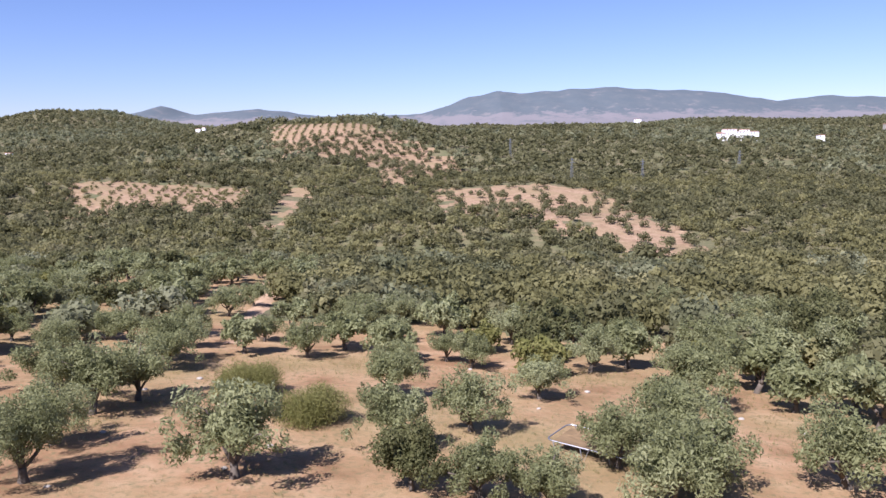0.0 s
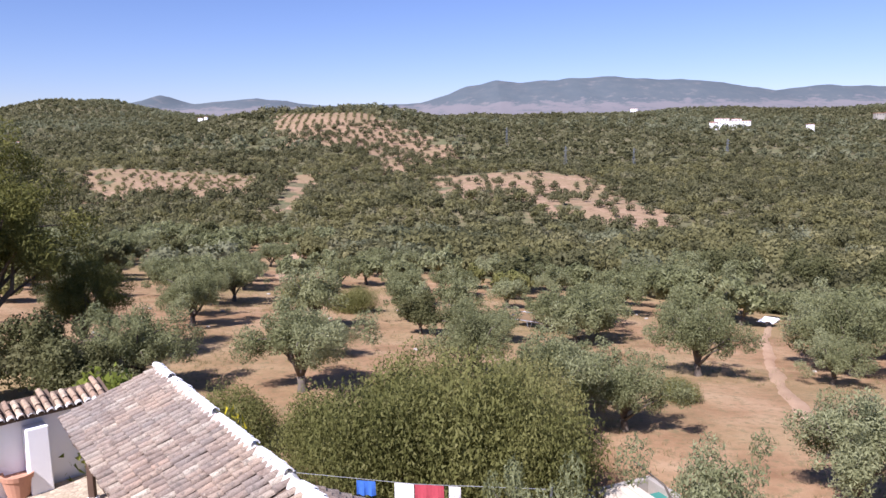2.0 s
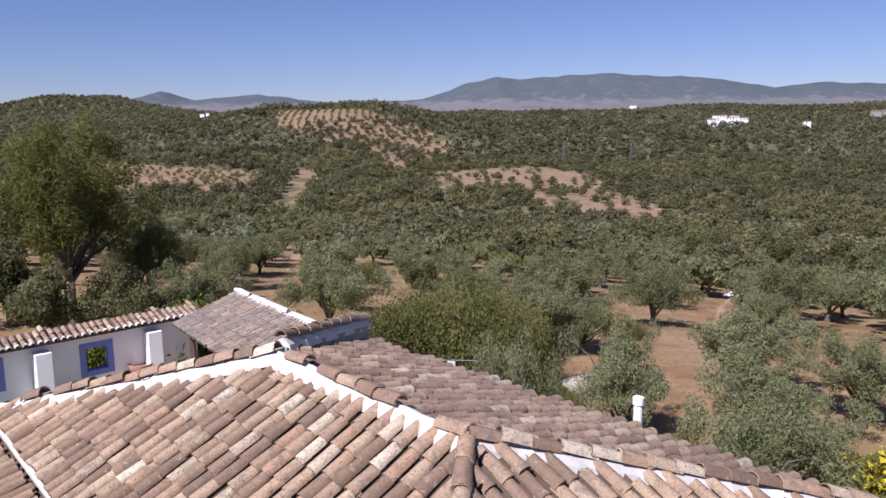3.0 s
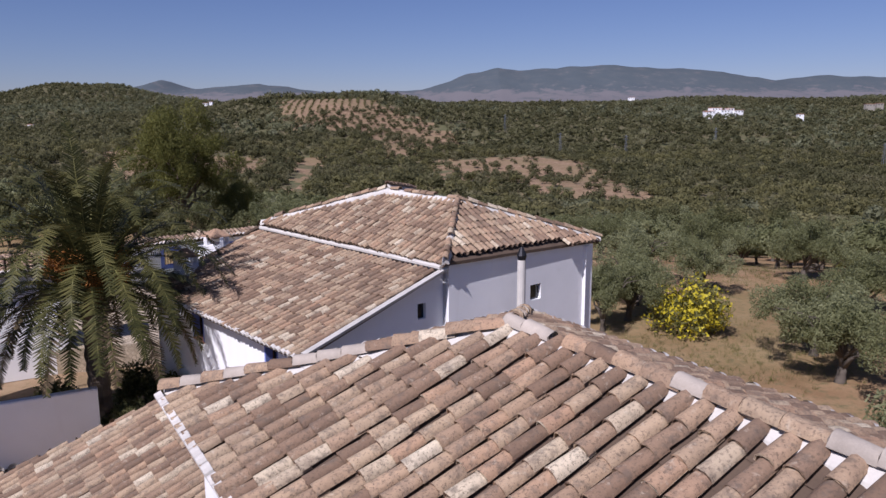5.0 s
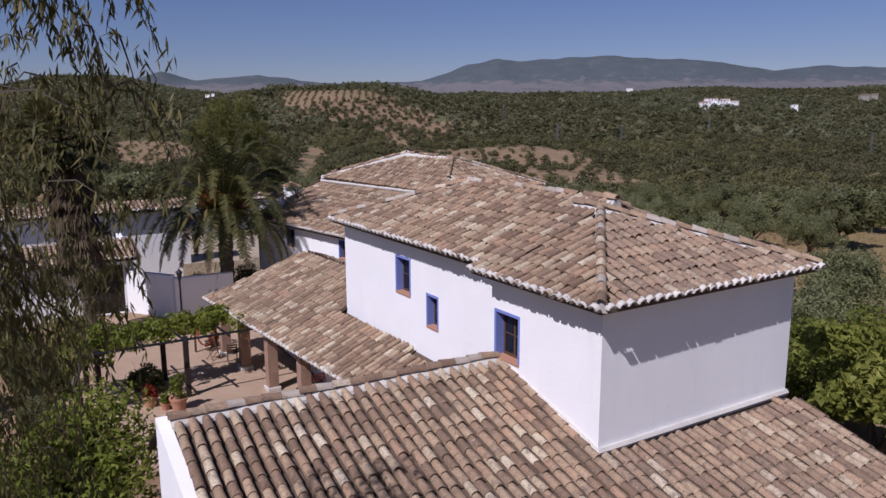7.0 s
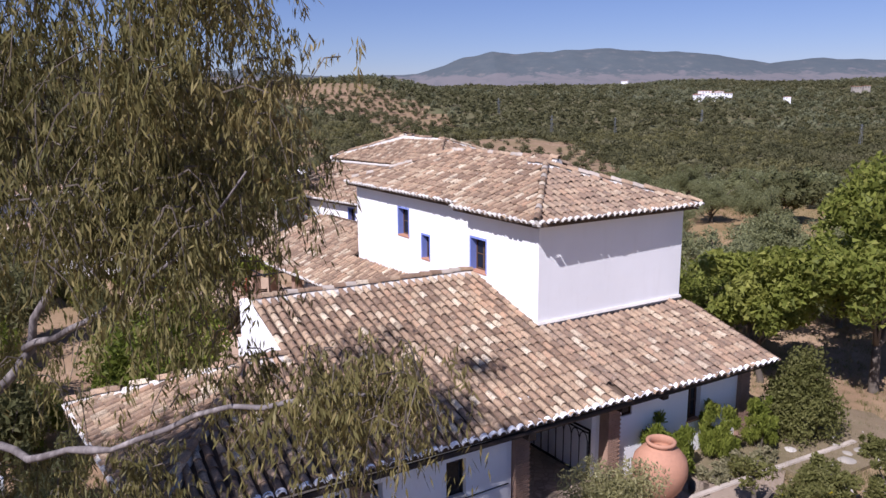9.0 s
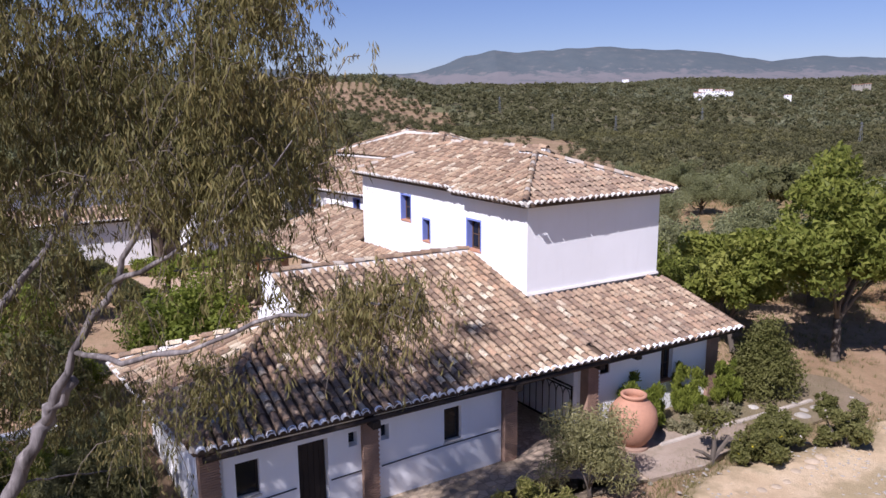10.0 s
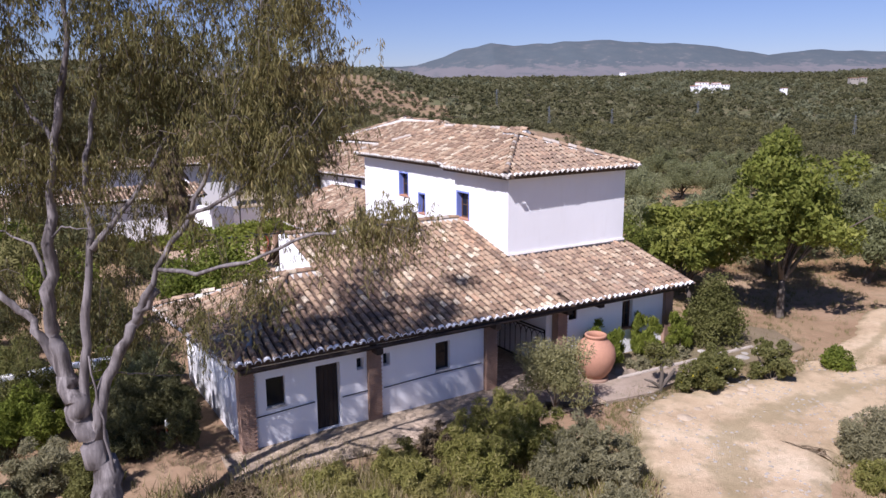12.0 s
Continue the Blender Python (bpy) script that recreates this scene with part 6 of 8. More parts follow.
# ---------------------------------------------------------------- palms
def date_palm(x, y):
    rng = np.random.default_rng(500)
    ob = thing("date_palm", "date palm with arching fronds and orange fruit stalks", "palm", (x, y, -0.1))
    bm = bmesh.new()
    zs = np.linspace(0, 5.0, 21)
    tube(bm, [(0.02 * math.sin(k), 0, z) for k, z in enumerate(zs)], [0.36 + 0.05 * (k % 2) + (0.18 if z > 4.2 else 0) for k, z in enumerate(zs)], 12)
    part("trunk", bm, BARK_PALM, ob)
    green, dry = [], []
    stems = bmesh.new()
    for i in range(96):
        a = i * 2.39996
        k = i / 95
        el = radians(84 - 76 * k) + rng.normal(0, 0.06)
        ln = (6.4 + rng.normal(0, 0.25)) * (0.75 + 0.25 * math.sin(math.pi * min(1, k + 0.25)))
        d = np.array([math.cos(a) * math.cos(el), math.sin(a) * math.cos(el), math.sin(el)])
        p = np.array([0.25 * math.cos(a), 0.25 * math.sin(a), 4.9])
        pts = [p.copy()]
        n = 14
        for j in range(n):
            d = d + np.array([0, 0, -0.035 - 0.012 * k - 0.024 * j])
            d /= np.linalg.norm(d)
            p = p + d * ln / n
            pts.append(p.copy())
        tube(stems, pts[::2], [0.035 * (1 - 0.8 * j / 7) for j in range(8)], 4, cap=False)
        for j in range(2, n + 1):
            c, t = pts[j], pts[j] - pts[j - 1]
            t /= np.linalg.norm(t)
            side = np.cross(t, [0, 0, 1.0])
            side /= np.linalg.norm(side) + 1e-9
            for h in (0.0, 0.2, 0.4, 0.6, 0.8):
                cc = c - (pts[j] - pts[j - 1]) * h
                w = 0.46 * math.sin(math.pi * min(0.98, 0.12 + 0.85 * (j - h) / n)) + 0.12
                for s in (-1, 1):
                    dirn = side * s * 0.85 + t * 0.55 + np.array([0, 0, -0.02 + rng.normal(0, 0.14)])
                    dirn /= np.linalg.norm(dirn)
                    up = np.cross(dirn, t)
                    up /= np.linalg.norm(up) + 1e-9
                    b = np.cross(up, dirn) * 0.03
                    quad = [cc - b, cc + b, cc + dirn * w * 0.7 + b * 0.8, cc + dirn * w]
                    (dry if k > 0.86 and rng.random() < 0.7 else green).append(quad)
    part("frond_stem", stems, plain("frond_rib", (0.20, 0.19, 0.06), 0.6), ob, "yellow-green midribs")
    for nm, qs, m in (("fronds", green, LEAF_PALM), ("dry_fronds", dry, LEAF_DRY)):
        v = np.array(qs).reshape(-1, 3)
        part(nm, mesh_of(nm, v, np.arange(len(v)).reshape(-1, 4), m), None, ob)
    at = [(0.95 * math.cos(i * 0.9), 0.95 * math.sin(i * 0.9), 5.55 + 0.3 * (i % 3)) for i in range(12)]
    v, f = leaves(at, np.full(12, 0.42), 3600, rng, 0.34, 0.022, 0.1, 0.3)
    part("fruit_stalk", mesh_of("fruit_stalk", v, f, plain("date_stalk", (0.42, 0.17, 0.035), 0.7)), None, ob, "orange fruit stalks")
    return ob


date_palm(-13.2, -21.8)
for _i, (_x, _y, _w, _h) in enumerate(((-11.6, -23.2, 2.2, 1.9), (-14.4, -23.6, 2.4, 1.7), (-12.2, -20.2, 2.4, 2.4), (-14.9, -21.2, 2.2, 2.0), (-10.6, -21.4, 2.0, 2.2))):
    plant_bed = shrub("garden_bush", "dark leafy bush in the shade of the date palm", "bush", 510 + _i, _w, _h, 18, 2600, LEAF_OAK, 0.16, 0.09)
    plant_bed.matrix_basis = Matrix.Translation((_x, _y, ground_z(_x, _y)))


def fan_palm(x, y, tall, lean):
    rng = np.random.default_rng(510)
    ob = thing("fan_palm", "tall fan palm with a skirt of dead leaves", "palm", (x, y, -0.1))
    bm = bmesh.new()
    tube(bm, [(lean * (z / tall) ** 1.5, 0, z) for z in np.linspace(0, tall, 10)], [0.30 - 0.08 * k / 9 for k in range(10)], 10)
    part("trunk", bm, BARK_PALM, ob)
    sets = {"fan_leaves": [], "dead_leaves": []}
    stems = bmesh.new()
    for i in range(250):
        dead = i >= 56
        a = rng.uniform(0, 2 * math.pi)
        if dead:
            z0 = tall - 0.2 - rng.random() ** 0.8 * 4.6
            el, reach, spread_, n, lw = radians(-45 - 33 * rng.random()), 0.95, 0.75, 10, 0.08
        else:
            z0 = tall + 0.1 * rng.random()
            el, reach, spread_, n, lw = radians(78 - 115 * i / 55), 1.35, 1.3, 19, 0.085
        d = np.array([math.cos(a) * math.cos(el), math.sin(a) * math.cos(el), math.sin(el)])
        p0 = np.array([lean * (z0 / tall) ** 1.5 + 0.15 * math.cos(a), 0.15 * math.sin(a), z0])
        p1 = p0 + d * reach
        tube(stems, [p0, p1], [0.025, 0.015], 4, cap=False)
        side = np.cross(d, [0, 0, 1.0])
        side /= np.linalg.norm(side) + 1e-9
        for j in range(n):
            f = (j / (n - 1) - 0.5) * 2 * spread_
            dj = d * math.cos(f) + side * math.sin(f) + np.array([0, 0, -0.1 - (0.35 if dead else 0.15) * abs(f)])
            dj /= np.linalg.norm(dj)
            b = np.cross(dj, np.cross(d, side)) * lw
            ln = (1.0 if not dead else 0.95) * rng.uniform(0.75, 1.1)
            mid, tip = p1 + dj * ln * 0.6, p1 + dj * ln + np.array([0, 0, -0.28 * rng.random()])
            sets["dead_leaves" if dead else "fan_leaves"].append([p1, mid + b, tip, mid - b])
    part("leaf_stem", stems, LEAF_DRY, ob)
    for nm, m in (("fan_leaves", LEAF_PALM), ("dead_leaves", LEAF_DRY)):
        v = np.array(sets[nm]).reshape(-1, 3)
        part(nm, mesh_of(nm, v, np.arange(len(v)).reshape(-1, 4), m), None, ob)


fan_palm(-17.5, -28.8, 9.4, -0.55)


# ---------------------------------------------------------------- the gum tree by the front
def gum_tree():
    rng = np.random.default_rng(520)
    base = Vector((-6.85, -61.4, -0.1))
    ob = thing("gum_tree", "tall gum tree with pale bark and hanging foliage", "eucalyptus", tuple(base))
    bm = bmesh.new()
    W = lambda x, y, z: Vector((x, y, z)) - base

    def limb(pts, r, thin=0.78, sides=9):
        """A limb with knots and bends along its way."""
        way, n = [], 4 * (len(pts) - 1)
        for k in range(n + 1):
            i = min(k // 4, len(pts) - 2)
            way.append(W(*pts[i]).lerp(W(*pts[i + 1]), k / 4 - i) + Vector(rng.normal(0, 0.16 * r + 0.012 if 0 < k < n else 0, 3)))
        tube(bm, way, [r * (1 - thin * (k / n) ** 0.85) * (1 + 0.09 * float(rng.normal())) for k in range(n + 1)], sides)

    limb([(-6.85, -61.4, -0.2), (-6.92, -61.4, 0.8), (-7.0, -61.4, 1.8), (-7.08, -61.4, 2.7), (-7.28, -61.4, 3.4), (-7.5, -61.4, 4.1)], 0.36, 0.45, 14)
    for pts, r, thin in (
            ([(-7.42, -61.4, 3.9), (-7.68, -61.4, 4.8), (-7.72, -61.4, 5.6), (-7.57, -61.35, 7.0), (-7.3, -61.3, 9.0), (-6.95, -61.2, 10.6), (-6.8, -61.0, 12.6)], 0.19, 0.8),
            ([(-7.35, -61.4, 3.8), (-7.62, -61.45, 4.5), (-7.95, -61.5, 5.2), (-8.36, -61.5, 5.75), (-9.0, -61.5, 6.3), (-9.9, -61.3, 7.6), (-10.3, -61.0, 9.2)], 0.13, 0.8),
            ([(-7.2, -61.4, 3.3), (-7.1, -61.4, 4.2), (-6.98, -61.35, 5.5), (-6.75, -61.3, 6.9), (-6.85, -61.1, 7.9), (-6.7, -60.9, 9.4), (-6.2, -60.6, 11.4)], 0.12, 0.75),
            ([(-6.98, -61.4, 2.7), (-6.85, -61.35, 3.6), (-6.55, -61.2, 4.5), (-6.1, -61.0, 5.2), (-5.66, -60.9, 5.85)], 0.15, 0.35),
            ([(-6.15, -61.0, 5.1), (-5.6, -60.9, 6.3), (-4.9, -60.8, 7.4), (-4.2, -60.8, 8.8), (-3.5, -61.0, 10.2), (-3.0, -61.1, 11.8)], 0.085, 0.8),
            ([(-6.75, -61.3, 6.8), (-6.0, -60.8, 7.8), (-5.3, -60.2, 9.2), (-4.8, -59.6, 10.8), (-4.6, -59.2, 12.2)], 0.07, 0.8),
            ([(-5.6, -60.9, 6.3), (-4.6, -61.5, 6.35), (-3.4, -62.0, 6.7), (-2.0, -62.3, 7.3), (-0.7, -62.5, 7.5), (0.1, -62.5, 7.4)], 0.055, 0.8),
            ([(-4.9, -60.8, 7.4), (-3.8, -61.4, 7.9), (-2.6, -61.8, 8.7), (-1.8, -61.9, 9.6)], 0.05, 0.8),
            ([(-7.4, -61.3, 3.75), (-7.05, -60.3, 3.75), (-6.85, -59.3, 3.35), (-6.7, -58.5, 2.95), (-6.5, -57.5, 2.6)], 0.026, 0.7),
            ([(-7.3, -61.3, 9.0), (-8.1, -61.0, 10.0), (-8.9, -60.8, 11.4)], 0.05, 0.8),
            ([(-7.7, -61.4, 6.2), (-7.95, -61.3, 6.9), (-8.5, -61.3, 7.2), (-9.4, -61.4, 7.25)], 0.04, 0.8),
            # carries the unseen western foliage
            ([(-9.0, -61.5, 6.3), (-10.6, -61.1, 7.4), (-12.2, -60.5, 8.8), (-13.8, -59.6, 9.4)], 0.07, 0.8),
            ([(-7.6, -61.4, 6.9), (-7.25, -61.4, 7.3), (-6.9, -61.5, 7.25), (-6.3, -61.6, 7.4)], 0.03, 0.8),
            ([(-6.62, -61.5, -0.1), (-6.68, -61.5, 1.5), (-6.8, -61.5, 3.2), (-6.95, -61.5, 4.6)], 0.05, 0.6)):
        limb(pts, r, thin)
    part("trunk", bm, BARK_GUM, ob, "pale peeling bark", smooth=True)
    # hanging sprays: a thin twig with leaves down its length
    spray_at = []

    def cloud(c, r, n):
        hubs = []
        for _ in range(max(4, n // 14)):
            d = rng.normal(size=3)
            d /= np.linalg.norm(d)
            hubs.append(np.array(c) + d * np.array(r) * rng.random() ** 0.4)
        for _ in range(n):
            spray_at.append(hubs[int(rng.integers(len(hubs)))] + rng.normal(size=3) * np.array([0.24, 0.24, 0.2]))

    # foliage west of x -12 is unseen, added to shade roof and wall
    for c, r, n in (((-2.9, -61.3, 10.3), (1.55, 1.5, 2.0), 620), ((-3.2, -61.1, 9.0), (1.7, 1.5, 0.7), 300), ((-4.6, -60.7, 12.0), (2.3, 2.0, 1.5), 520), ((-5.1, -59.7, 10.1), (1.9, 1.9, 1.5), 460),
                    ((-4.3, -57.9, 10.4), (1.5, 1.6, 1.8), 260), ((-3.6, -56.6, 10.6), (0.9, 0.9, 1.7), 110), ((-7.8, -61.0, 11.8), (2.2, 1.8, 1.7), 560), ((-6.7, -60.2, 9.2), (1.5, 1.4, 1.7), 330), ((-9.8, -60.8, 10.0), (2.0, 1.8, 2.2), 480), ((-4.8, -54.7, 9.0), (1.0, 0.9, 2.3), 240), ((-12.4, -60.4, 9.8), (2.0, 1.8, 2.3), 480), ((-14.2, -59.2, 8.6), (1.8, 1.6, 1.8), 380), ((-8.6, -58.4, 9.4), (1.8, 1.4, 1.6), 260), ((-8.4, -60.4, 8.4), (1.8, 1.6, 1.4), 360), ((-9.0, -61.6, 10.9), (1.5, 1.2, 1.4), 260),
                    ((-0.5, -62.45, 7.5), (0.7, 0.55, 0.28), 120), ((-1.7, -62.2, 7.4), (0.7, 0.5, 0.25), 50), ((-2.6, -61.7, 7.9), (0.9, 0.7, 0.4), 36), ((-5.4, -60.6, 7.4), (1.4, 1.0, 0.8), 70), ((-3.6, -61.5, 6.0), (1.2, 0.7, 0.4), 60),
                    ((-4.3, -60.8, 5.2), (1.0, 0.7, 0.5), 50), ((-10.6, -61.0, 6.8), (1.7, 1.4, 1.2), 260), ((-8.8, -59.8, 5.6), (1.5, 1.0, 0.9), 200), ((-6.6, -59.6, 6.4), (1.2, 0.9, 0.9), 70), ((-2.0, -61.5, 12.2), (0.7, 1.0, 0.8), 90), ((-7.6, -59.2, 4.4), (1.3, 0.9, 0.9), 80), ((-5.6, -58.9, 4.8), (1.2, 0.8, 0.6), 50)):
        cloud(c, r, n)
    quads, sticks = [], bmesh.new()
    for i, p in enumerate(spray_at):
        ln = rng.uniform(0.4, 1.05)
        out = rng.normal(size=2) * 0.34
        pts = [p + np.array([out[0] * t, out[1] * t, 0.22 * math.sin(t * 2.4) - ln * t ** 1.5]) for t in np.linspace(0, 1, 7)]
        if i % 3 == 0:
            tube(sticks, [Vector(q) - base for q in pts[::2]], [0.011, 0.009, 0.006, 0.004], 3, cap=False)
        for j in range(27):
            t = rng.random() ** 0.8 * 6
            k = min(5, int(t))
            c = pts[k] + (pts[k + 1] - pts[k]) * (t - k) + rng.normal(size=3) * 0.03
            d = np.array([*rng.normal(size=2) * 0.36, -0.95 + 0.25 * rng.normal()])
            d /= np.linalg.norm(d)
            s = np.cross(d, rng.normal(size=3))
            s /= np.linalg.norm(s)
            L, w = rng.uniform(0.09, 0.175), rng.uniform(0.008, 0.015)
            quads.append([c, c + d * L * 0.45 + s * w, c + d * L, c + d * L * 0.4 - s * w])
    v = np.array(quads).reshape(-1, 3) - np.array(base)
    part("foliage", mesh_of("foliage", v, np.arange(len(v)).reshape(-1, 4), LEAF_GUM), None, ob, "narrow hanging olive-brown leaves")
    tagged(part("spray_twig", sticks, BARK_OLIVE, ob), kind="stuff")


gum_tree()

# ---------------------------------------------------------------- garden trees and bushes
def single(proto, x, y, turn=0.0):
    proto.matrix_basis = Matrix.Translation((x, y, ground_z(x, y))) @ Matrix.Rotation(turn, 4, "Z")
    return proto


single(broad_tree("walnut_tree", "broad bright green walnut tree", "tree", 600, 7.9, 8.6, 0.8, 96, 17000, LEAF_WALNUT, BARK_OLIVE, 0.23, 0.16, outward=0.7, trunk_r=0.17, tips=9, clump=(0.08, 0.2), gap=0.3, twigs=6), 15.2, -43.9)
single(broad_tree("walnut_tree", "smaller bright green walnut tree beside a taller one", "tree", 603, 5.2, 5.7, 0.7, 60, 9000, LEAF_WALNUT, BARK_OLIVE, 0.23, 0.16, outward=0.7, trunk_r=0.12, tips=7, clump=(0.1, 0.22), gap=0.3), 11.6, -42.9)
single(broad_tree("orange_tree", "dense bright green orange tree behind the farmhouse", "tree", 604, 7.4, 4.4, 0.1, 50, 10000, LEAF_WALNUT, BARK_OLIVE, 0.19, 0.12, outward=0.9, trunk_r=0.14, clump=(0.1, 0.2)), 11.8, -37.8)
single(broad_tree("citrus_tree", "dense green citrus tree in the garden", "tree", 601, 5.2, 4.3, 0.2, 44, 13000, LEAF_GREEN, BARK_OLIVE, 0.15, 0.10, outward=0.9, trunk_r=0.14), -8.9, -47.3)
single(broad_tree("garden_tree", "dense green tree in the patio garden", "tree", 602, 4.2, 3.6, 0.3, 24, 5000, LEAF_OAK, BARK_OLIVE, 0.16, 0.09, outward=0.9, trunk_r=0.13), -21.5, -33.0)
hx, hy = H(7.1, -4.2)[:2]
single(shrub("evergreen_shrub", "tall dense conical evergreen shrub", "bush", 610, 2.5, 4.4, 110, 13000, LEAF_ROSE, 0.11, 0.065, outward=0.7, cone=0.8), hx, hy)
for i, (u, v, w, h, lf, nm, lb) in enumerate((
        (1.8, -3.6, 1.7, 2.0, LEAF_GREEN, "oleander", "upright green oleander by the farmhouse wall"), (3.7, -3.8, 1.4, 1.9, LEAF_GREEN, "oleander", "upright green oleander by the farmhouse wall"),
        (5.3, -4.1, 1.2, 1.8, LEAF_GREEN, "oleander", "upright green oleander by the farmhouse wall"),
        (3.4, -4.7, 1.3, 0.7, LEAF_GREY, "santolina", "low silver-grey santolina cushion"), (2.5, -4.6, 1.0, 0.6, LEAF_GREY, "santolina", "low silver-grey santolina cushion"), (4.6, -4.7, 0.9, 0.6, LEAF_GREY, "santolina", "low silver-grey santolina cushion"),
        (2.7, -7.2, 1.8, 1.5, LEAF_ROSE, "rose_bush", "loose rose bush with pale blooms"), (3.8, -7.0, 1.9, 1.7, LEAF_ROSE, "rose_bush", "loose rose bush with pale blooms"), (5.6, -7.9, 1.7, 1.8, LEAF_ROSE, "rose_bush", "loose rose bush with pale blooms"),
        (7.6, -6.2, 1.0, 0.9, LEAF_ROSE, "rose_bush", "small rose bush by the kerb"),
        (8.7, -8.4, 1.6, 1.1, LEAF_GREEN, "clipped_bush", "low round clipped evergreen bush"),
        (8.4, -3.0, 1.2, 0.6, LEAF_GREY, "agave", "clump of grey-green garden succulents"))):
    x, y = H(u, v)[:2]
    single(shrub(nm, lb, "bush", 620 + i, w, h, 13 if nm == "clipped_bush" else 34, int(1500 * w * h) + 700, lf, 0.105 if nm != "oleander" else 0.26, 0.055 if nm != "oleander" else 0.042, outward=0.5, droop=0.5 if nm == "oleander" else 0.0, rag=0.0 if nm == "clipped_bush" else 0.75,
                 flowers=(FLOWER_YELLOW if i == 6 else leaf_material("pale_bloom", ((0, (0.6, 0.5, 0.45)), (1, (0.8, 0.75, 0.68)))), 26, 0.09) if nm == "rose_bush" else None), x, y)
x, y = H(-2.5, -5.9)[:2]
single(broad_tree("young_olive", "bushy grey young olive before the passage", "olive tree", 640, 2.5, 2.8, 0.0, 44, 12500, leaf_material("young_olive_leaf", ((0.0, (0.15, 0.148, 0.055)), (0.4, (0.25, 0.24, 0.10)), (0.75, (0.36, 0.34, 0.165)), (1.0, (0.48, 0.44, 0.24)))), BARK_OLIVE, 0.12, 0.036, outward=0.6, trunk_r=0.06), x, y)
for i, (x, y, w, h, lf) in enumerate(((1.9, -57.0, 2.3, 2.3, LEAF_GREEN), (0.9, -57.6, 1.8, 1.7, LEAF_GREEN), (2.9, -57.4, 1.8, 2.0, LEAF_BUSH), (3.9, -57.7, 2.0, 2.0, LEAF_GREY), (4.7, -58.4, 1.8, 1.6, LEAF_GREY), (3.4, -58.6, 2.0, 1.5, LEAF_GREY), (1.4, -58.6, 2.2, 1.5, LEAF_GREEN),
                                      (-0.9, -58.0, 1.6, 1.1, LEAF_BUSH), (0.1, -57.3, 1.2, 1.3, LEAF_DRY), (-0.2, -59.0, 1.8, 1.1, LEAF_GREEN), (2.4, -60.0, 2.0, 1.1, LEAF_BUSH), (4.6, -60.0, 1.6, 0.9, LEAF_GREY), (-2.6, -58.6, 1.6, 0.7, LEAF_BUSH), (-4.6, -59.6, 1.4, 0.6, LEAF_DRY), (-1.6, -60.0, 1.8, 0.8, LEAF_BUSH),
                                      (12.4, -56.8, 2.6, 1.4, LEAF_GREY), (14.0, -56.0, 2.4, 1.5, LEAF_GREY), (13.0, -58.4, 2.6, 1.2, LEAF_OLIVE), (11.6, -58.6, 1.8, 0.8, LEAF_BUSH), (15.4, -57.2, 2.8, 1.6, LEAF_GREY), (12.4, -61.4, 2.6, 1.2, LEAF_BUSH), (14.6, -60.4, 2.8, 1.5, LEAF_OLIVE),
                                      (-8.6, -56.8, 2.0, 1.5, LEAF_OAK), (-10.0, -58.6, 2.2, 1.4, LEAF_GREY), (-11.8, -56.2, 2.6, 2.0, LEAF_GREEN), (-12.5, -61.5, 2.6, 1.4, LEAF_BUSH), (-10.6, -60.4, 2.2, 1.5, LEAF_OLIVE), (-9.0, -55.6, 2.4, 2.4, LEAF_OAK), (-13.2, -57.8, 3.4, 2.6, LEAF_OLIVE), (-10.6, -54.2, 3.0, 2.2, LEAF_GREEN), (-14.4, -53.6, 3.6, 3.0, LEAF_BUSH),
                                      (-16.6, -58.4, 3.6, 2.4, LEAF_OLIVE), (-17.5, -49.0, 4.2, 3.2, LEAF_OAK), (-13.0, -48.6, 3.6, 2.8, LEAF_GREEN), (-12.6, -54.8, 3.4, 2.8, LEAF_BUSH), (-14.8, -55.8, 3.6, 2.8, LEAF_GREEN), (-7.2, -56.4, 1.4, 1.6, LEAF_OAK), (-7.9, -55.0, 1.8, 2.2, LEAF_OAK), (-8.9, -53.9, 2.2, 2.5, LEAF_OLIVE), (-9.7, -52.6, 2.4, 2.6, LEAF_OAK), (-8.6, -58.8, 1.8, 1.2, LEAF_BUSH))):
    lf = LEAF_ROADSIDE if lf in (LEAF_BUSH, LEAF_GREEN) and x > -5 and y < -56.5 else lf
    single(shrub("wild_bush", "wild bush with mixed green and dry twigs at the roadside", "bush", 660 + i, w, h, 60, int(3600 * w), lf, 0.15, 0.034, outward=0.3, droop=-0.4, rag=0.9, group="roadside bushes"), x, y, i)
for i, (u, v, w, h) in enumerate(((-5.6, 18.7, 1.6, 1.3), (-8.6, 20.5, 1.8, 1.5), (-9.6, 24.5, 2.2, 1.8), (-7.4, 27.2, 1.8, 1.8), (-10.8, 28.6, 2.4, 1.6))):
    x, y = H(u, v)[:2]
    single(shrub("garden_bush", "leafy green bush beside the patio", "bush", 690 + i, w, h, 16, 1900, LEAF_OAK if i == 0 else LEAF_GREEN, 0.16, 0.09), x, y)


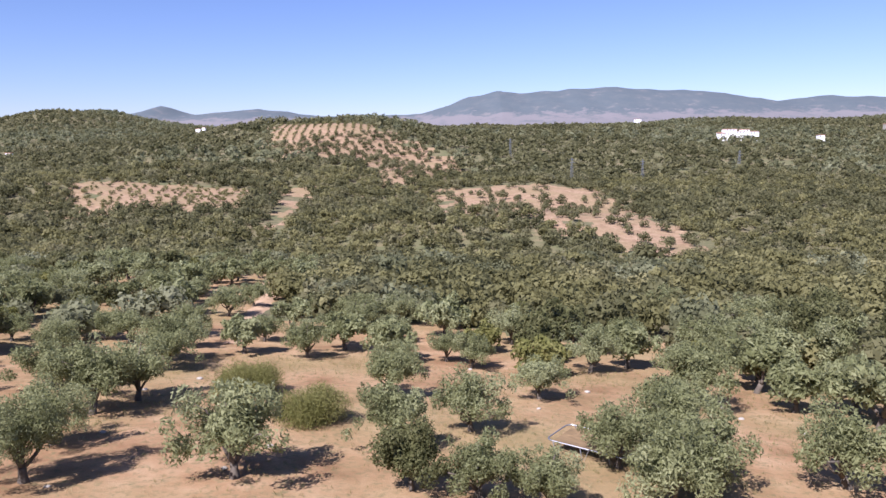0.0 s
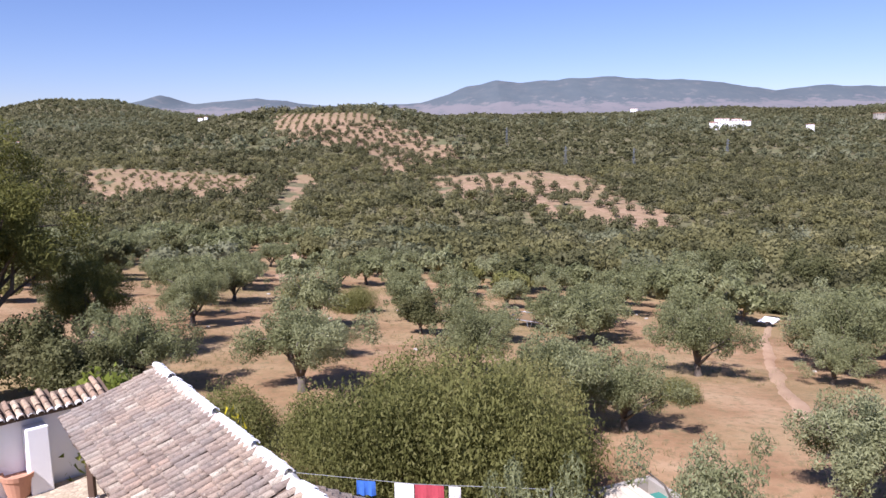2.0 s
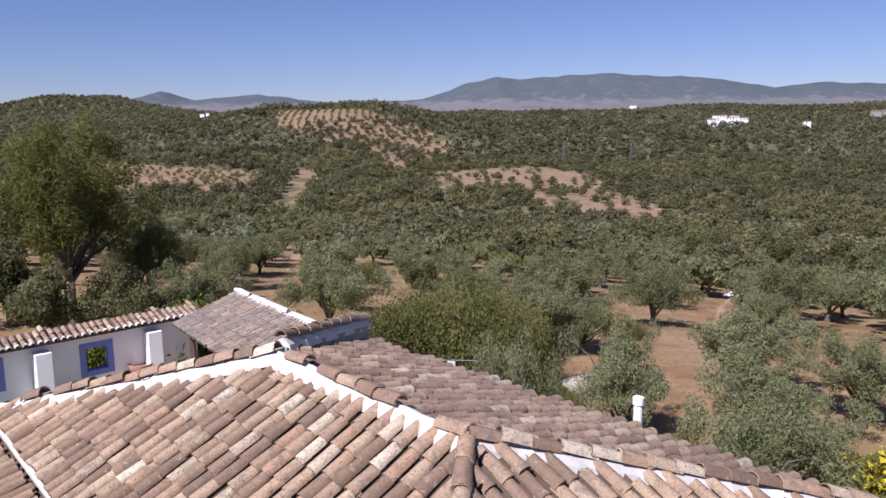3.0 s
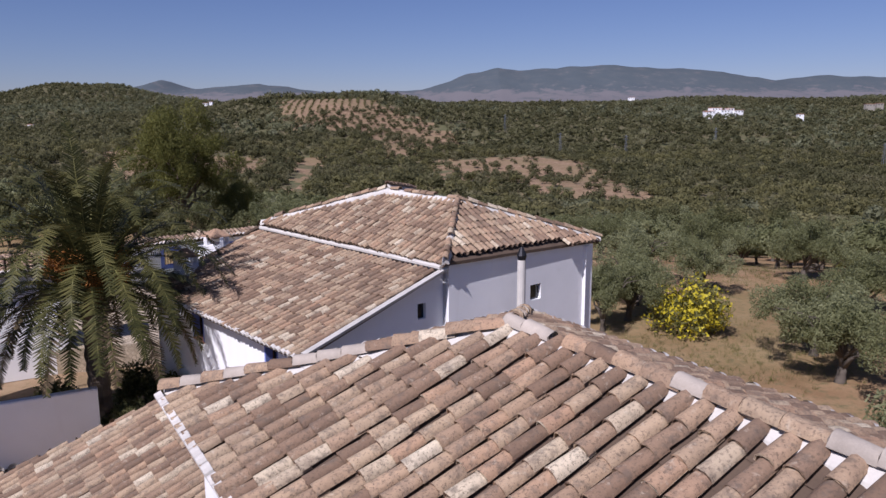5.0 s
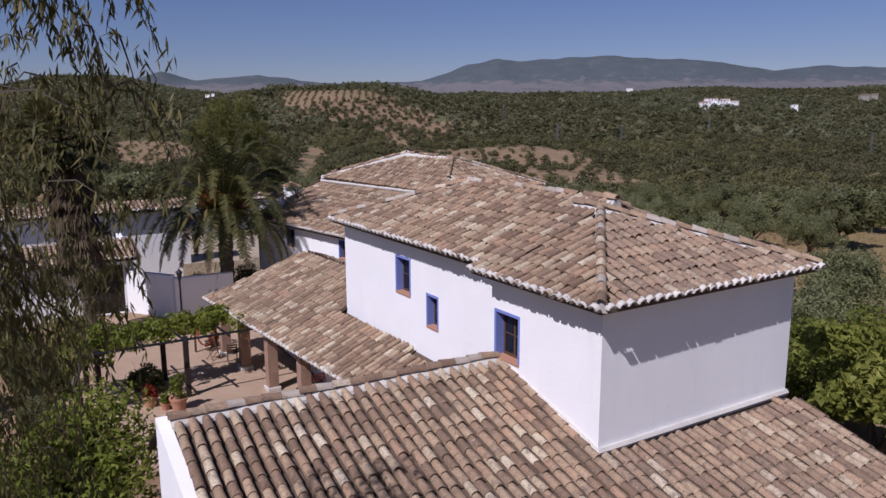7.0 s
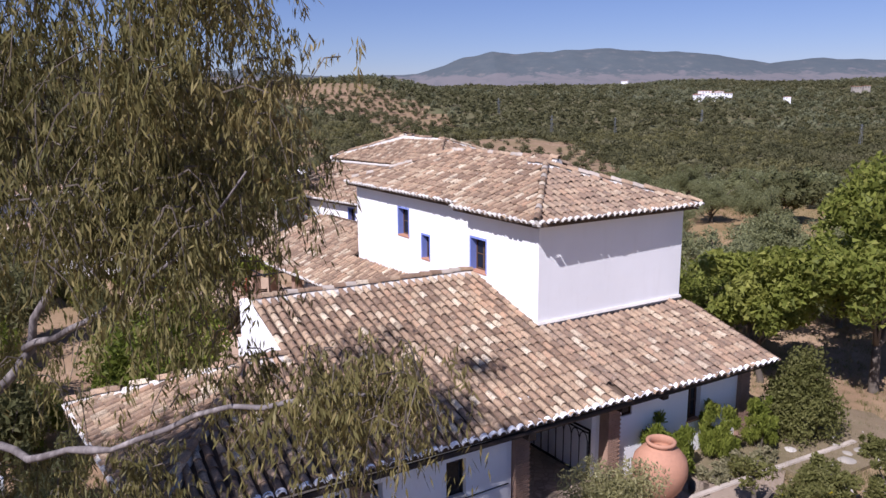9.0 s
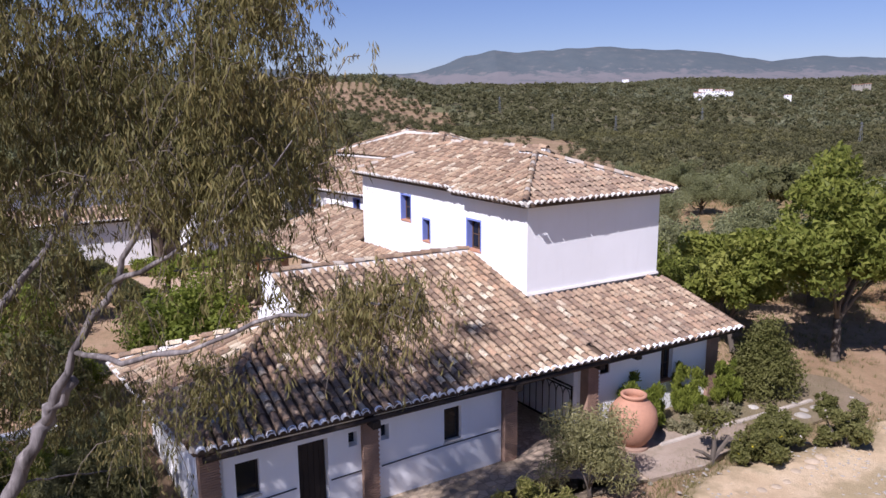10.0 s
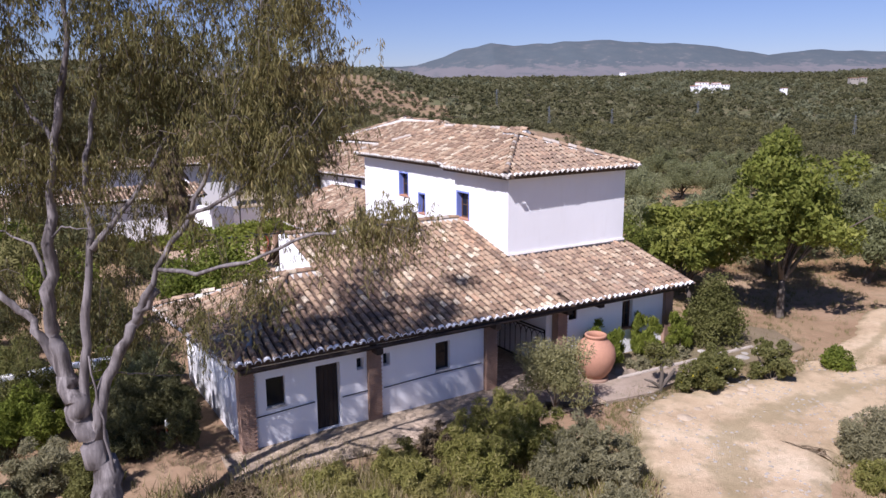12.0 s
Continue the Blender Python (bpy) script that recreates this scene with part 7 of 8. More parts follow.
def clipped_hedge(u0, v0, u1, v1, wide, tall, seed):
    rng = np.random.default_rng(seed)
    n = int(math.hypot(u1 - u0, v1 - v0) * 1100)
    t = rng.random(n)
    face = rng.random(n)
    across, up = (rng.random(n) - 0.5) * wide, rng.random(n) * tall
    up[face < 0.45] = tall + rng.normal(0, 0.025, (face < 0.45).sum())
    across[face >= 0.45] = np.sign(across[face >= 0.45]) * wide / 2 + rng.normal(0, 0.03, (face >= 0.45).sum())
    d = np.array([u1 - u0, v1 - v0]) / math.hypot(u1 - u0, v1 - v0)
    pu, pv = u0 + (u1 - u0) * t - d[1] * across, v0 + (v1 - v0) * t + d[0] * across
    c = np.array([tuple(H(a, b, z)) for a, b, z in zip(pu, pv, up)])
    v, f = leaves(c, np.full(n, 0.04), n, rng, 0.12, 0.07, 0.4)
    ob = thing("clipped_hedge", "clipped green box hedge along the patio garden", "hedge", tuple(H((u0 + u1) / 2, (v0 + v1) / 2, 0)))
    b = np.array(ob.location)
    part("foliage", mesh_of("foliage", v - b, f, LEAF_OAK), None, ob)
    fr = FARM @ Matrix.Translation(((u0 + u1) / 2, (v0 + v1) / 2, 0)) @ Matrix.Rotation(math.atan2(d[1], d[0]), 4, "Z")
    L = math.hypot(u1 - u0, v1 - v0)
    bm = boxes((-L / 2 + 0.05, L / 2 - 0.05, -wide / 2 + 0.06, wide / 2 - 0.06, 0, tall - 0.06), m=Matrix.Translation(-Vector(b)) @ fr)
    # dark box inside the leaves, its colour standing in for the shade there
    part("heart", bm, plain("hedge_inner_shade", (0.03, 0.035, 0.015), 0.95), ob)


clipped_hedge(-10.2, 29.0, -9.2, 19.2, 1.3, 0.95, 700)
clipped_hedge(-9.4, 17.6, -8.9, 12.6, 1.2, 0.9, 701)


# ---------------------------------------------------------------- pergola, pots and patio things
def pergola():
    rng = np.random.default_rng(710)
    ob = thing("pergola", "vine-covered pergola on dark posts", "pergola", tuple(H(-4.8, 18.3, 0)), 33)
    inv = ob.matrix_basis.inverted()
    kids = []
    for u, v in ((-4.8, 19.4), (-4.4, 17.1), (-7.6, 19.6), (-7.4, 17.2)):
        kids.append(part("post", boxes((u - 0.09, u + 0.09, v - 0.09, v + 0.09, 0.0, 2.35), bevel=0.01, m=FARM), DARK_WOOD))
    for a, b in (((-7.9, 16.6), (-1.7, 16.6)), ((-7.9, 19.6), (-2.0, 19.4)), ((-7.6, 16.2), (-7.8, 20.2)), ((-4.5, 16.2), (-4.9, 20.2)), ((-6.0, 16.2), (-6.2, 20.2)), ((-3.0, 16.2), (-3.2, 20.0))):
        bm = bmesh.new()
        tube(bm, [H(*a, 2.38), H(*b, 2.38)], [0.045, 0.045], 6)
        kids.append(part("rail", bm, IRON))
    bm = bmesh.new()
    tube(bm, [H(-8.0, 18.3, -0.1), H(-8.15, 18.4, 0.8), H(-7.7, 18.6, 1.7), H(-7.3, 18.6, 2.4), H(-5.0, 18.9, 2.5)], [0.13, 0.10, 0.09, 0.06, 0.03], 8)
    kids.append(part("vine_stem", bm, BARK_OLIVE))
    c = []
    for _ in range(95):
        t = rng.random()
        c.append(tuple(H(-8.4 + 5.9 * t + rng.normal(0, 0.15), 17.9 + 0.9 * t + rng.normal(0, 0.75 - 0.35 * t), 2.45 + rng.normal(0, 0.12) - (0.35 * rng.random() if t < 0.4 else 0))))
    v, f = leaves(np.array(c), rng.uniform(0.2, 0.42, len(c)), 5200, rng, 0.17, 0.14, 0.8)
    kids.append(part("vine_leaves", mesh_of("vine_leaves", v, f, LEAF_GREEN), None, None, "bright green vine leaves"))
    for k in kids:
        k.parent = ob
        k.matrix_parent_inverse = inv


pergola()


def pot(x, y, z, size, seed, leaf=LEAF_GREEN, plant_h=0.7, label="terracotta pot with a leafy plant"):
    ob = thing("plant_pot", label, "plant pot", (x, y, z))
    part("pot", lathe([(0.20 * size, 0), (0.29 * size, 0.40 * size), (0.31 * size, 0.40 * size), (0.33 * size, 0.50 * size), (0.27 * size, 0.50 * size), (0.25 * size, 0.42 * size)], 20), TERRACOTTA, ob, smooth=False)
    if plant_h:
        rng = np.random.default_rng(seed)
        c = np.stack([rng.normal(0, 0.13 * size, 14), rng.normal(0, 0.13 * size, 14), 0.5 * size + rng.random(14) * plant_h], 1)
        v, f = leaves(c, np.full(14, 0.13 * size), 420, rng, 0.15, 0.06, 0.5)
        part("plant", mesh_of("plant", v, f, leaf), None, ob)
    return ob


for i, (u, v, s, h, lf) in enumerate(((-5.0, 16.0, 1.0, 0.8, LEAF_GREEN), (-5.8, 16.9, 0.9, 0.35, leaf_material("red_leaf", ((0, (0.2, 0.03, 0.02)), (1, (0.35, 0.08, 0.04))))), (-5.4, 16.3, 0.6, 0.3, LEAF_GREEN), (-2.0, 22.8, 0.9, 0.6, LEAF_GREEN))):
    p = H(u, v)
    pot(p.x, p.y, -0.02, s, 720 + i, lf, h)
pot(-14.0, 1.25, 1.0, 1.5, 730, LEAF_GREEN, 0, "large empty terracotta pot by the yard wall")


def lamp_post(u, v):
    p = H(u, v)
    ob = thing("lamp_post", "black iron garden lamp post with lantern", "lamp post", (p.x, p.y, -0.05))
    part("base", lathe([(0.13, 0), (0.13, 0.12), (0.07, 0.2), (0.05, 0.6)], 12), IRON, ob)
    part("pole", lathe([(0.05, 0.5), (0.045, 2.5), (0.07, 2.52), (0.07, 2.58)], 10), IRON, ob)
    part("lantern", lathe([(0.08, 2.58), (0.15, 2.9)], 6), GLASS, ob)
    part("cap", lathe([(0.18, 2.9), (0.17, 2.94), (0.04, 3.06), (0.02, 3.14)], 6), IRON, ob)


lamp_post(-2.6, 26.2)


def folding_chair(u, v, turn, seat_m, label):
    p = H(u, v)
    ob = thing("garden_chair", label, "chair", (p.x, p.y, 0.0), turn)
    part("seat", boxes(*((-0.22, 0.22, -0.2 + k * 0.09, -0.13 + k * 0.09, 0.44, 0.465) for k in range(5)), bevel=0.006), seat_m, ob)
    part("backrest", boxes(*((-0.22, 0.22, 0.21, 0.235, 0.58 + k * 0.1, 0.65 + k * 0.1) for k in range(3)), bevel=0.006), seat_m, ob)
    for sx in (-0.2, 0.2):
        bm = bmesh.new()
        tube(bm, [(sx, -0.22, 0), (sx, 0.23, 0.9)], [0.016, 0.016], 6)
        part("leg", bm, BROWN_WOOD, ob)
        bm = bmesh.new()
        tube(bm, [(sx * 0.9, 0.25, 0), (sx * 0.9, -0.2, 0.45)], [0.016, 0.016], 6)
        part("leg", bm, BROWN_WOOD, ob)
    return ob


folding_chair(-2.5, 20.9, 60, BROWN_WOOD, "brown folding wooden garden chair"), folding_chair(-1.9, 20.1, 200, BROWN_WOOD, "brown folding wooden garden chair")
PINK = plain("faded_pink_cloth", (0.55, 0.20, 0.20), 0.85)
folding_chair(-0.85, 13.0, 120, PINK, "garden chair with faded pink slats"), folding_chair(-0.2, 14.4, 30, PINK, "garden chair with faded pink slats")


def hose():
    p = H(-2.45, 22.3)
    ob = thing("garden_hose", "coiled red garden hose hung on a wooden stand", "hose", (p.x, p.y, 0.0), 33)
    part("stand", boxes((-0.5, -0.42, -0.05, 0.05, 0, 1.5), (0.42, 0.5, -0.05, 0.05, 0, 1.5), (-0.5, 0.5, -0.05, 0.05, 1.3, 1.38), bevel=0.01), BROWN_WOOD, ob)
    bm = bmesh.new()
    rng = np.random.default_rng(740)
    pts = [((0.36 + 0.05 * rng.normal() * 0.4) * math.cos(a), -0.08 + 0.05 * math.sin(a * 0.37), 0.78 + 0.52 * math.sin(a)) for a in np.linspace(0, 2 * math.pi * 7, 120)]
    tube(bm, pts, [0.028] * len(pts), 5)
    part("coil", bm, plain("red_rubber", (0.36, 0.085, 0.05), 0.6), ob)


hose()


# ---------------------------------------------------------------- before the front: jar, gate, kerbs, stones
def big_jar(u, v):
    p = H(u, v)
    ob = thing("storage_jar", "huge old terracotta storage jar on a clay ring", "jar", (p.x, p.y, 0.02))
    part("jar", lathe([(0.28, 0.08), (0.38, 0.14), (0.58, 0.42), (0.70, 0.76), (0.715, 0.96), (0.66, 1.21), (0.49, 1.42), (0.34, 1.52), (0.32, 1.56), (0.38, 1.60), (0.385, 1.66), (0.33, 1.68), (0.28, 1.64), (0.27, 1.5), (0.4, 1.36)], 40), TERRACOTTA, ob, smooth=True)
    part("base_ring", lathe([(0.48, 0), (0.50, 0.03), (0.50, 0.10), (0.46, 0.13), (0.30, 0.13)], 28), BRICK, ob)
    return ob


big_jar(0.46, -4.5)


def passage_gate():
    ob = thing("passage_gate", "dark iron gate with arched tops folded back along the passage wall", "gate", tuple(H(-0.42, -1.1, 0.02)), 33 + 91)
    L, n = 3.4, 10
    for x0, x1, z0, z1 in ((-L / 2, -L / 2 + 0.05, 0, 1.5), (L / 2 - 0.05, L / 2, 0, 1.5), (-L / 2, L / 2, 0.06, 0.11), (-L / 2, L / 2, 1.45, 1.5), (-L / 2, L / 2, 1.36, 1.39)):
        part("rail", boxes((x0, x1, -0.02, 0.02, z0, z1)), IRON, ob)
    w = (L - 0.2) / n
    for k in range(n):
        x = -L / 2 + 0.1 + k * w
        bm = bmesh.new()
        tube(bm, [(x, 0, 0.1), (x, 0, 1.05), *[(x + w / 2 - w / 2 * math.cos(a), 0, 1.05 + 0.3 * math.sin(a)) for a in np.linspace(0.2, math.pi - 0.2, 6)], (x + w, 0, 1.05)], [0.016] * 9, 5)
        part("bar", bm, IRON, ob)


passage_gate()


def stones(name, label, seed, places, size, material=None):
    """Loose stones, each one a thing."""
    rng = np.random.default_rng(seed)
    protos = []
    for k in range(4):
        bm = bmesh.new()
        bmesh.ops.create_icosphere(bm, subdivisions=2, radius=0.5)
        for v in bm.verts:
            v.co *= 1 + 0.22 * noise.noise(v.co * 1.7 + Vector((k * 7, seed, 0)))
            v.co.z *= 0.62
        me = bpy.data.meshes.new(name)
        bm.to_mesh(me)
        bm.free()
        me.materials.append(material or STONE)
        protos.append(me)
    for x, y in places:
        o = new(name, protos[int(rng.integers(4))])
        s = size * rng.uniform(0.6, 1.3)
        o.matrix_basis = Matrix.Translation((x, y, ground_z(x, y) + 0.10 * s)) @ Matrix.Rotation(float(rng.uniform(0, 6.28)), 4, "Z") @ Matrix.Diagonal((s, s * float(rng.uniform(0.7, 1.1)), s * 0.8, 1))
        tagged(o, label, "stone", name + "s")


_r = np.random.default_rng(88)
stones("edging_stone", "rounded fieldstone edging the rose bed", 1, [tuple(H(0.6 + 0.42 * k + _r.normal(0, 0.05), -8.35 + 0.16 * k * 0.25 + _r.normal(0, 0.08))[:2]) for k in range(16)], 0.42, plain("tan_fieldstone", (0.42, 0.335, 0.24), 0.9, 0, 0.3, 4, 0.4))
stones("pale_stone", "flat pale stone lying in the flower bed", 2, [tuple(H(u, v)[:2]) for u, v in ((7.3, -5.2), (7.8, -4.8), (9.4, -6.0), (8.9, -5.2), (5.9, -4.7))], 0.42, plain("pale_limestone", (0.48, 0.45, 0.40), 0.9))
stones("road_stone", "loose stone on the dirt road", 3, [(float(_r.uniform(5, 16)), float(_r.uniform(-62, -50))) for _ in range(46)], 0.13)
_g = np.random.default_rng(89)
_gx, _gy = _g.uniform(3.5, 17, 5200), _g.uniform(-64, -49, 5200)
_ok = inside(ribbon(ROAD_WAY[3:9], [w + 0.4 for w in ROAD_WIDE[3:9]], 12, 0.3), _gx, _gy) & (_g.random(5200) < 0.35 + 0.35 * np.sin(_gx * 1.3 + _gy * 0.6))
_m4 = np.zeros((int(_ok.sum()), 4, 4))
for _k, (_x, _y) in enumerate(zip(_gx[_ok], _gy[_ok])):
    _s = float(_g.uniform(0.015, 0.055))
    _m4[_k] = np.array(Matrix.Translation((_x, _y, ground_z(_x, _y) + 0.115)) @ Matrix.Rotation(float(_g.uniform(0, 6.28)), 4, "Z") @ Matrix.Diagonal((_s * 1.3, _s, _s * 0.6, 1)))
_v, _f = spread([(1, 0, 0), (0, 1, 0), (-1, 0, 0), (0, -1, 0), (0.2, 0.1, 0.9), (0, 0, -0.9)], [(0, 1, 4), (1, 2, 4), (2, 3, 4), (3, 0, 4), (1, 0, 5), (2, 1, 5), (3, 2, 5), (0, 3, 5)], _m4)
tagged(part("gravel", mesh_of("gravel", _v, _f, STONE), None), "loose pale gravel strewn over the dirt road", "gravel", kind="stuff")
stones("grove_stone", "pale stone lying in the olive grove", 4, [(float(_r.uniform(-30, 25)), float(_r.uniform(22, 60))) for _ in range(30)], 0.38)
for a, b in (((1.14, -4.95), (4.34, -5.15)), ((4.4, -5.16), (8.03, -5.42))):
    bm = bmesh.new()
    p, q = Vector((*a, 0)), Vector((*b, 0))
    n = (q - p).normalized()
    s = Vector((-n.y, n.x, 0)) * 0.09
    prism(bm, [tuple(v[:2]) for v in (p - s, q - s, q + s, p + s)], -0.1, 0.09)
    bmesh.ops.bevel(bm, geom=bm.edges[:], offset=0.02, segments=2, affect="EDGES")
    bm.transform(FARM)
    tagged(part("garden_kerb", bm, LIME_STAINED), "whitewashed masonry kerb of the flower bed", "kerb", kind="structure")

stones("bed_stone", "pale flat stone lying in the flower bed", 7, [tuple(H(5.6 + 0.5 * k, -5.75 - 0.12 * (k % 3))[:2]) for k in range(6)], 0.5)


def stump(u, v):
    p = H(u, v)
    ob = thing("young_tree", "young staked tree with a forked dark stump", "tree", (p.x, p.y, 0))
    bm = bmesh.new()
    tube(bm, [(0, 0, -0.1), (0.05, 0, 0.5), (0.02, 0.05, 1.1), (0.08, 0.02, 1.6)], [0.09, 0.06, 0.045, 0.02], 7)
    tube(bm, [(0.02, 0, 0.1), (0.35, 0.1, 0.5), (0.5, 0.1, 0.75)], [0.08, 0.06, 0.04], 6)
    tube(bm, [(0.02, 0, 0.1), (-0.3, -0.1, 0.35), (-0.55, -0.05, 0.42)], [0.06, 0.05, 0.03], 6)
    part("stem", bm, BARK_OLIVE, ob)
    rng = np.random.default_rng(760)
    c = rng.normal(0, 0.22, (12, 3)) + (0.05, 0, 1.35)
    v_, f = leaves(c, np.full(12, 0.2), 600, rng, 0.14, 0.07)
    part("crown", mesh_of("crown", v_, f, LEAF_BUSH), None, ob)


stump(1.66, -6.4)


def bollard(u, v):
    p = H(u, v)
    ob = thing("painted_post", "short white post with a red band", "post", (p.x, p.y, -0.02))
    part("post", lathe([(0.14, 0), (0.14, 0.55), (0.11, 0.6)], 14), WHITEWASH, ob)
    part("band", lathe([(0.143, 0.25), (0.143, 0.38)], 14), plain("red_paint", (0.45, 0.06, 0.04), 0.5), ob)


bollard(-13.1, -1.0)


def lattice_wall():
    ob = thing("lattice_wall", "low white garden wall with a brick lattice", "wall", tuple(H(-16.6, 3.0, 0)), 33)
    part("wall", boxes((-1.0, 2.6, -0.12, 0.12, -0.05, 0.5), (-1.0, -0.5, -0.14, 0.14, 0.5, 1.4), (2.0, 2.6, -0.14, 0.14, 0.5, 1.4), (-1.0, 2.6, -0.14, 0.14, 1.3, 1.45), bevel=0.015), WHITEWASH, ob)
    for k in range(7):
        x = -0.2 + k * 0.33
        for s in (-1, 1):
            bm = bmesh.new()
            tube(bm, [(x - s * 0.25, 0.02 * s, 0.5), (x + s * 0.25, 0.02 * s, 1.3)], [0.03, 0.03], 4)
            part("lattice_bar", bm, WHITEWASH, ob)


lattice_wall()


# ---------------------------------------------------------------- things in the grove
def trampoline():
    ob = thing("old_trampoline", "old rectangular trampoline frame with a torn brown mat", "trampoline", (5.2, 38.2, ground_z(5.2, 38.2)), -35)
    rail = []
    L, W_, r = 2.15, 1.25, 0.35
    for cx, cy, a0 in ((L - r, W_ - r, 0), (-L + r, W_ - r, 90), (-L + r, -W_ + r, 180), (L - r, -W_ + r, 270)):
        rail += [(cx + r * math.cos(radians(a0 + a)), cy + r * math.sin(radians(a0 + a)), 0.72) for a in (0, 30, 60, 90)]
    bm = bmesh.new()
    tube(bm, rail + [rail[0]], [0.035] * (len(rail) + 1), 8)
    part("frame", bm, GALVANISED, ob, "galvanised steel tube frame")
    for x in (-1.5, 0.0, 1.5):
        for s in (-1, 1):
            bm = bmesh.new()
            tube(bm, [(x - 0.25, s * W_, 0.72), (x, s * (W_ + 0.12), 0.0), (x + 0.25, s * W_, 0.72)], [0.025] * 3, 6)
            part("leg", bm, GALVANISED, ob)
    rng = np.random.default_rng(770)
    n, k = 22, 14
    g = np.stack(np.meshgrid(np.linspace(-L + 0.3, L - 0.3, n), np.linspace(-W_ + 0.25, W_ - 0.25, k)), -1)
    z = 0.66 - 0.16 * (1 - (g[..., 0] / L) ** 2) * (1 - (g[..., 1] / W_) ** 2) + rng.normal(0, 0.012, (k, n))
    idx = np.arange(n * k).reshape(k, n)
    f = np.stack([idx[:-1, :-1], idx[:-1, 1:], idx[1:, 1:], idx[1:, :-1]], -1).reshape(-1, 4)
    cx = g[:-1, :-1].reshape(-1, 2)
    f = f[~((np.abs(cx[:, 0] - 0.4) < 0.45) & (np.abs(cx[:, 1] + 0.15) < 0.12))]
    part("mat", mesh_of("mat", np.concatenate([g, z[..., None]], -1), f, plain("leaf_littered_mat", (0.17, 0.115, 0.06), 0.95, 0, 0.5, 3)), None, ob, "torn brown mat with leaf litter")


trampoline()
bm = boxes((-0.75, 0.75, -1.4, 1.4, 0.0, 0.14), bevel=0.02, m=pose(29.4, 52.4, ground_z(29.4, 52.4), 0, 0, -38))
tagged(part("white_slab", bm, WHITEWASH), "white concrete slab lying at the path's end", "slab")


def laundry():
    ob = thing("clothes_line", "washing line with white and red cloths", "clothes line", (-2.0, -1.5, ground_z(-2.0, -1.5)), -8)
    for x in (-3.2, 3.4):
        bm = bmesh.new()
        tube(bm, [(x, 0, -0.1), (x, 0, 2.95)], [0.04, 0.035], 8)
        part("pole", bm, GALVANISED, ob)
    bm = bmesh.new()
    tube(bm, [(-3.2, 0, 2.9), (0, 0, 2.8), (3.4, 0, 2.9)], [0.008] * 3, 4)
    part("line", bm, GALVANISED, ob)
    for x, w, h, c in ((-0.3, 0.5, 0.62, (0.8, 0.79, 0.77)), (0.35, 0.75, 0.6, (0.42, 0.06, 0.08)), (1.0, 0.3, 0.5, (0.7, 0.68, 0.66)), (-1.3, 0.5, 0.4, (0.05, 0.15, 0.5))):
        n = 10
        v = [(x + w * (i / n - 0.5), 0.04 * math.sin(i * 1.4) * j, 2.8 - h * j) for j in (0, 0.5, 1) for i in range(n + 1)]
        f = [(r * (n + 1) + i, r * (n + 1) + i + 1, (r + 1) * (n + 1) + i + 1, (r + 1) * (n + 1) + i) for r in (0, 1) for i in range(n)]
        part("cloth", mesh_of("cloth", v, np.array(f), plain("cloth", c, 0.9, 0, 0.1)), None, ob)


laundry()


def pen():
    z = ground_z(4.4, 2.2)
    ob = thing("rubble_trough", "low stone trough with pale boards and a green sheet", "trough", (4.4, 2.4, z), 25)
    for b in ((-1.3, 1.3, -0.8, -0.62, -0.1, 0.55), (-1.3, 1.3, 0.62, 0.8, -0.1, 0.55), (-1.3, -1.12, -0.62, 0.62, -0.1, 0.55), (1.12, 1.3, -0.62, 0.62, -0.1, 0.55)):
        part("wall", boxes(b, bevel=0.02), STONE, ob)
    pale_board = plain("pale_board", (0.55, 0.48, 0.38), 0.85)
    for k in range(4):
        part("board", boxes((-0.9 + k * 0.34, -0.6 + k * 0.34, -0.75, 0.5, 0.55, 0.6), bevel=0.008), pale_board, ob)
    part("green_sheet", boxes((0.75, 1.6, -1.0, 0.1, 0.3, 0.34), bevel=0.01), plain("green_sheet", (0.05, 0.2, 0.16), 0.6), ob)


pen()


# ---------------------------------------------------------------- far houses and masts among the woods
def far_house(name, label, x, y, blocks, turn=0, plaster=None):
    z = ground_z(x, y)
    ob = thing(name, label, "house", (x, y, z), turn)
    for bx, by, w, d, h in blocks:
        b = part("wall", boxes((bx - w / 2, bx + w / 2, by - d / 2, by + d / 2, -2, h), bevel=0.1), plaster or WHITEWASH, ob)
        part("roof", boxes((bx - w / 2 - 0.4, bx + w / 2 + 0.4, by - d / 2 - 0.4, by + d / 2 + 0.4, h, h + 0.5), bevel=0.15), TERRACOTTA if h > 6 else MORTAR, b)
        for k in range(int(w // 4)):
            part("window", boxes((bx - w / 2 + 1.6 + k * 4, bx - w / 2 + 2.8 + k * 4, by - d / 2 - 0.06, by - d / 2 + 0.1, h - 2.4, h - 0.9)), GLASS, b)
    return ob


far_house("white_villa", "large white villa on a wooded hill", 323, 905, ((-12, 0, 12, 9, 9), (-2, 4, 14, 10, 13), (9, 0, 14, 8, 10.5), (17, 3, 9, 8, 12.5), (-17, -4, 6, 6, 8), (27, 1, 12, 7, 10)), 10)
far_house("white_cottage", "small white cottage among trees", 392, 830, ((0, 0, 7, 5, 9.5),), 0)
far_house("white_cottage", "small white cottage among trees", -420, 1180, ((0, 0, 7, 5, 8), (8, 3, 5, 4, 10)), 0)
far_house("white_cottage", "small white cottage among trees", 330, 1420, ((0, 0, 12, 7, 14),), 0)
far_house("white_cottage", "small white cottage among trees", -470, 760, ((0, 0, 6, 4, 7),), 0)
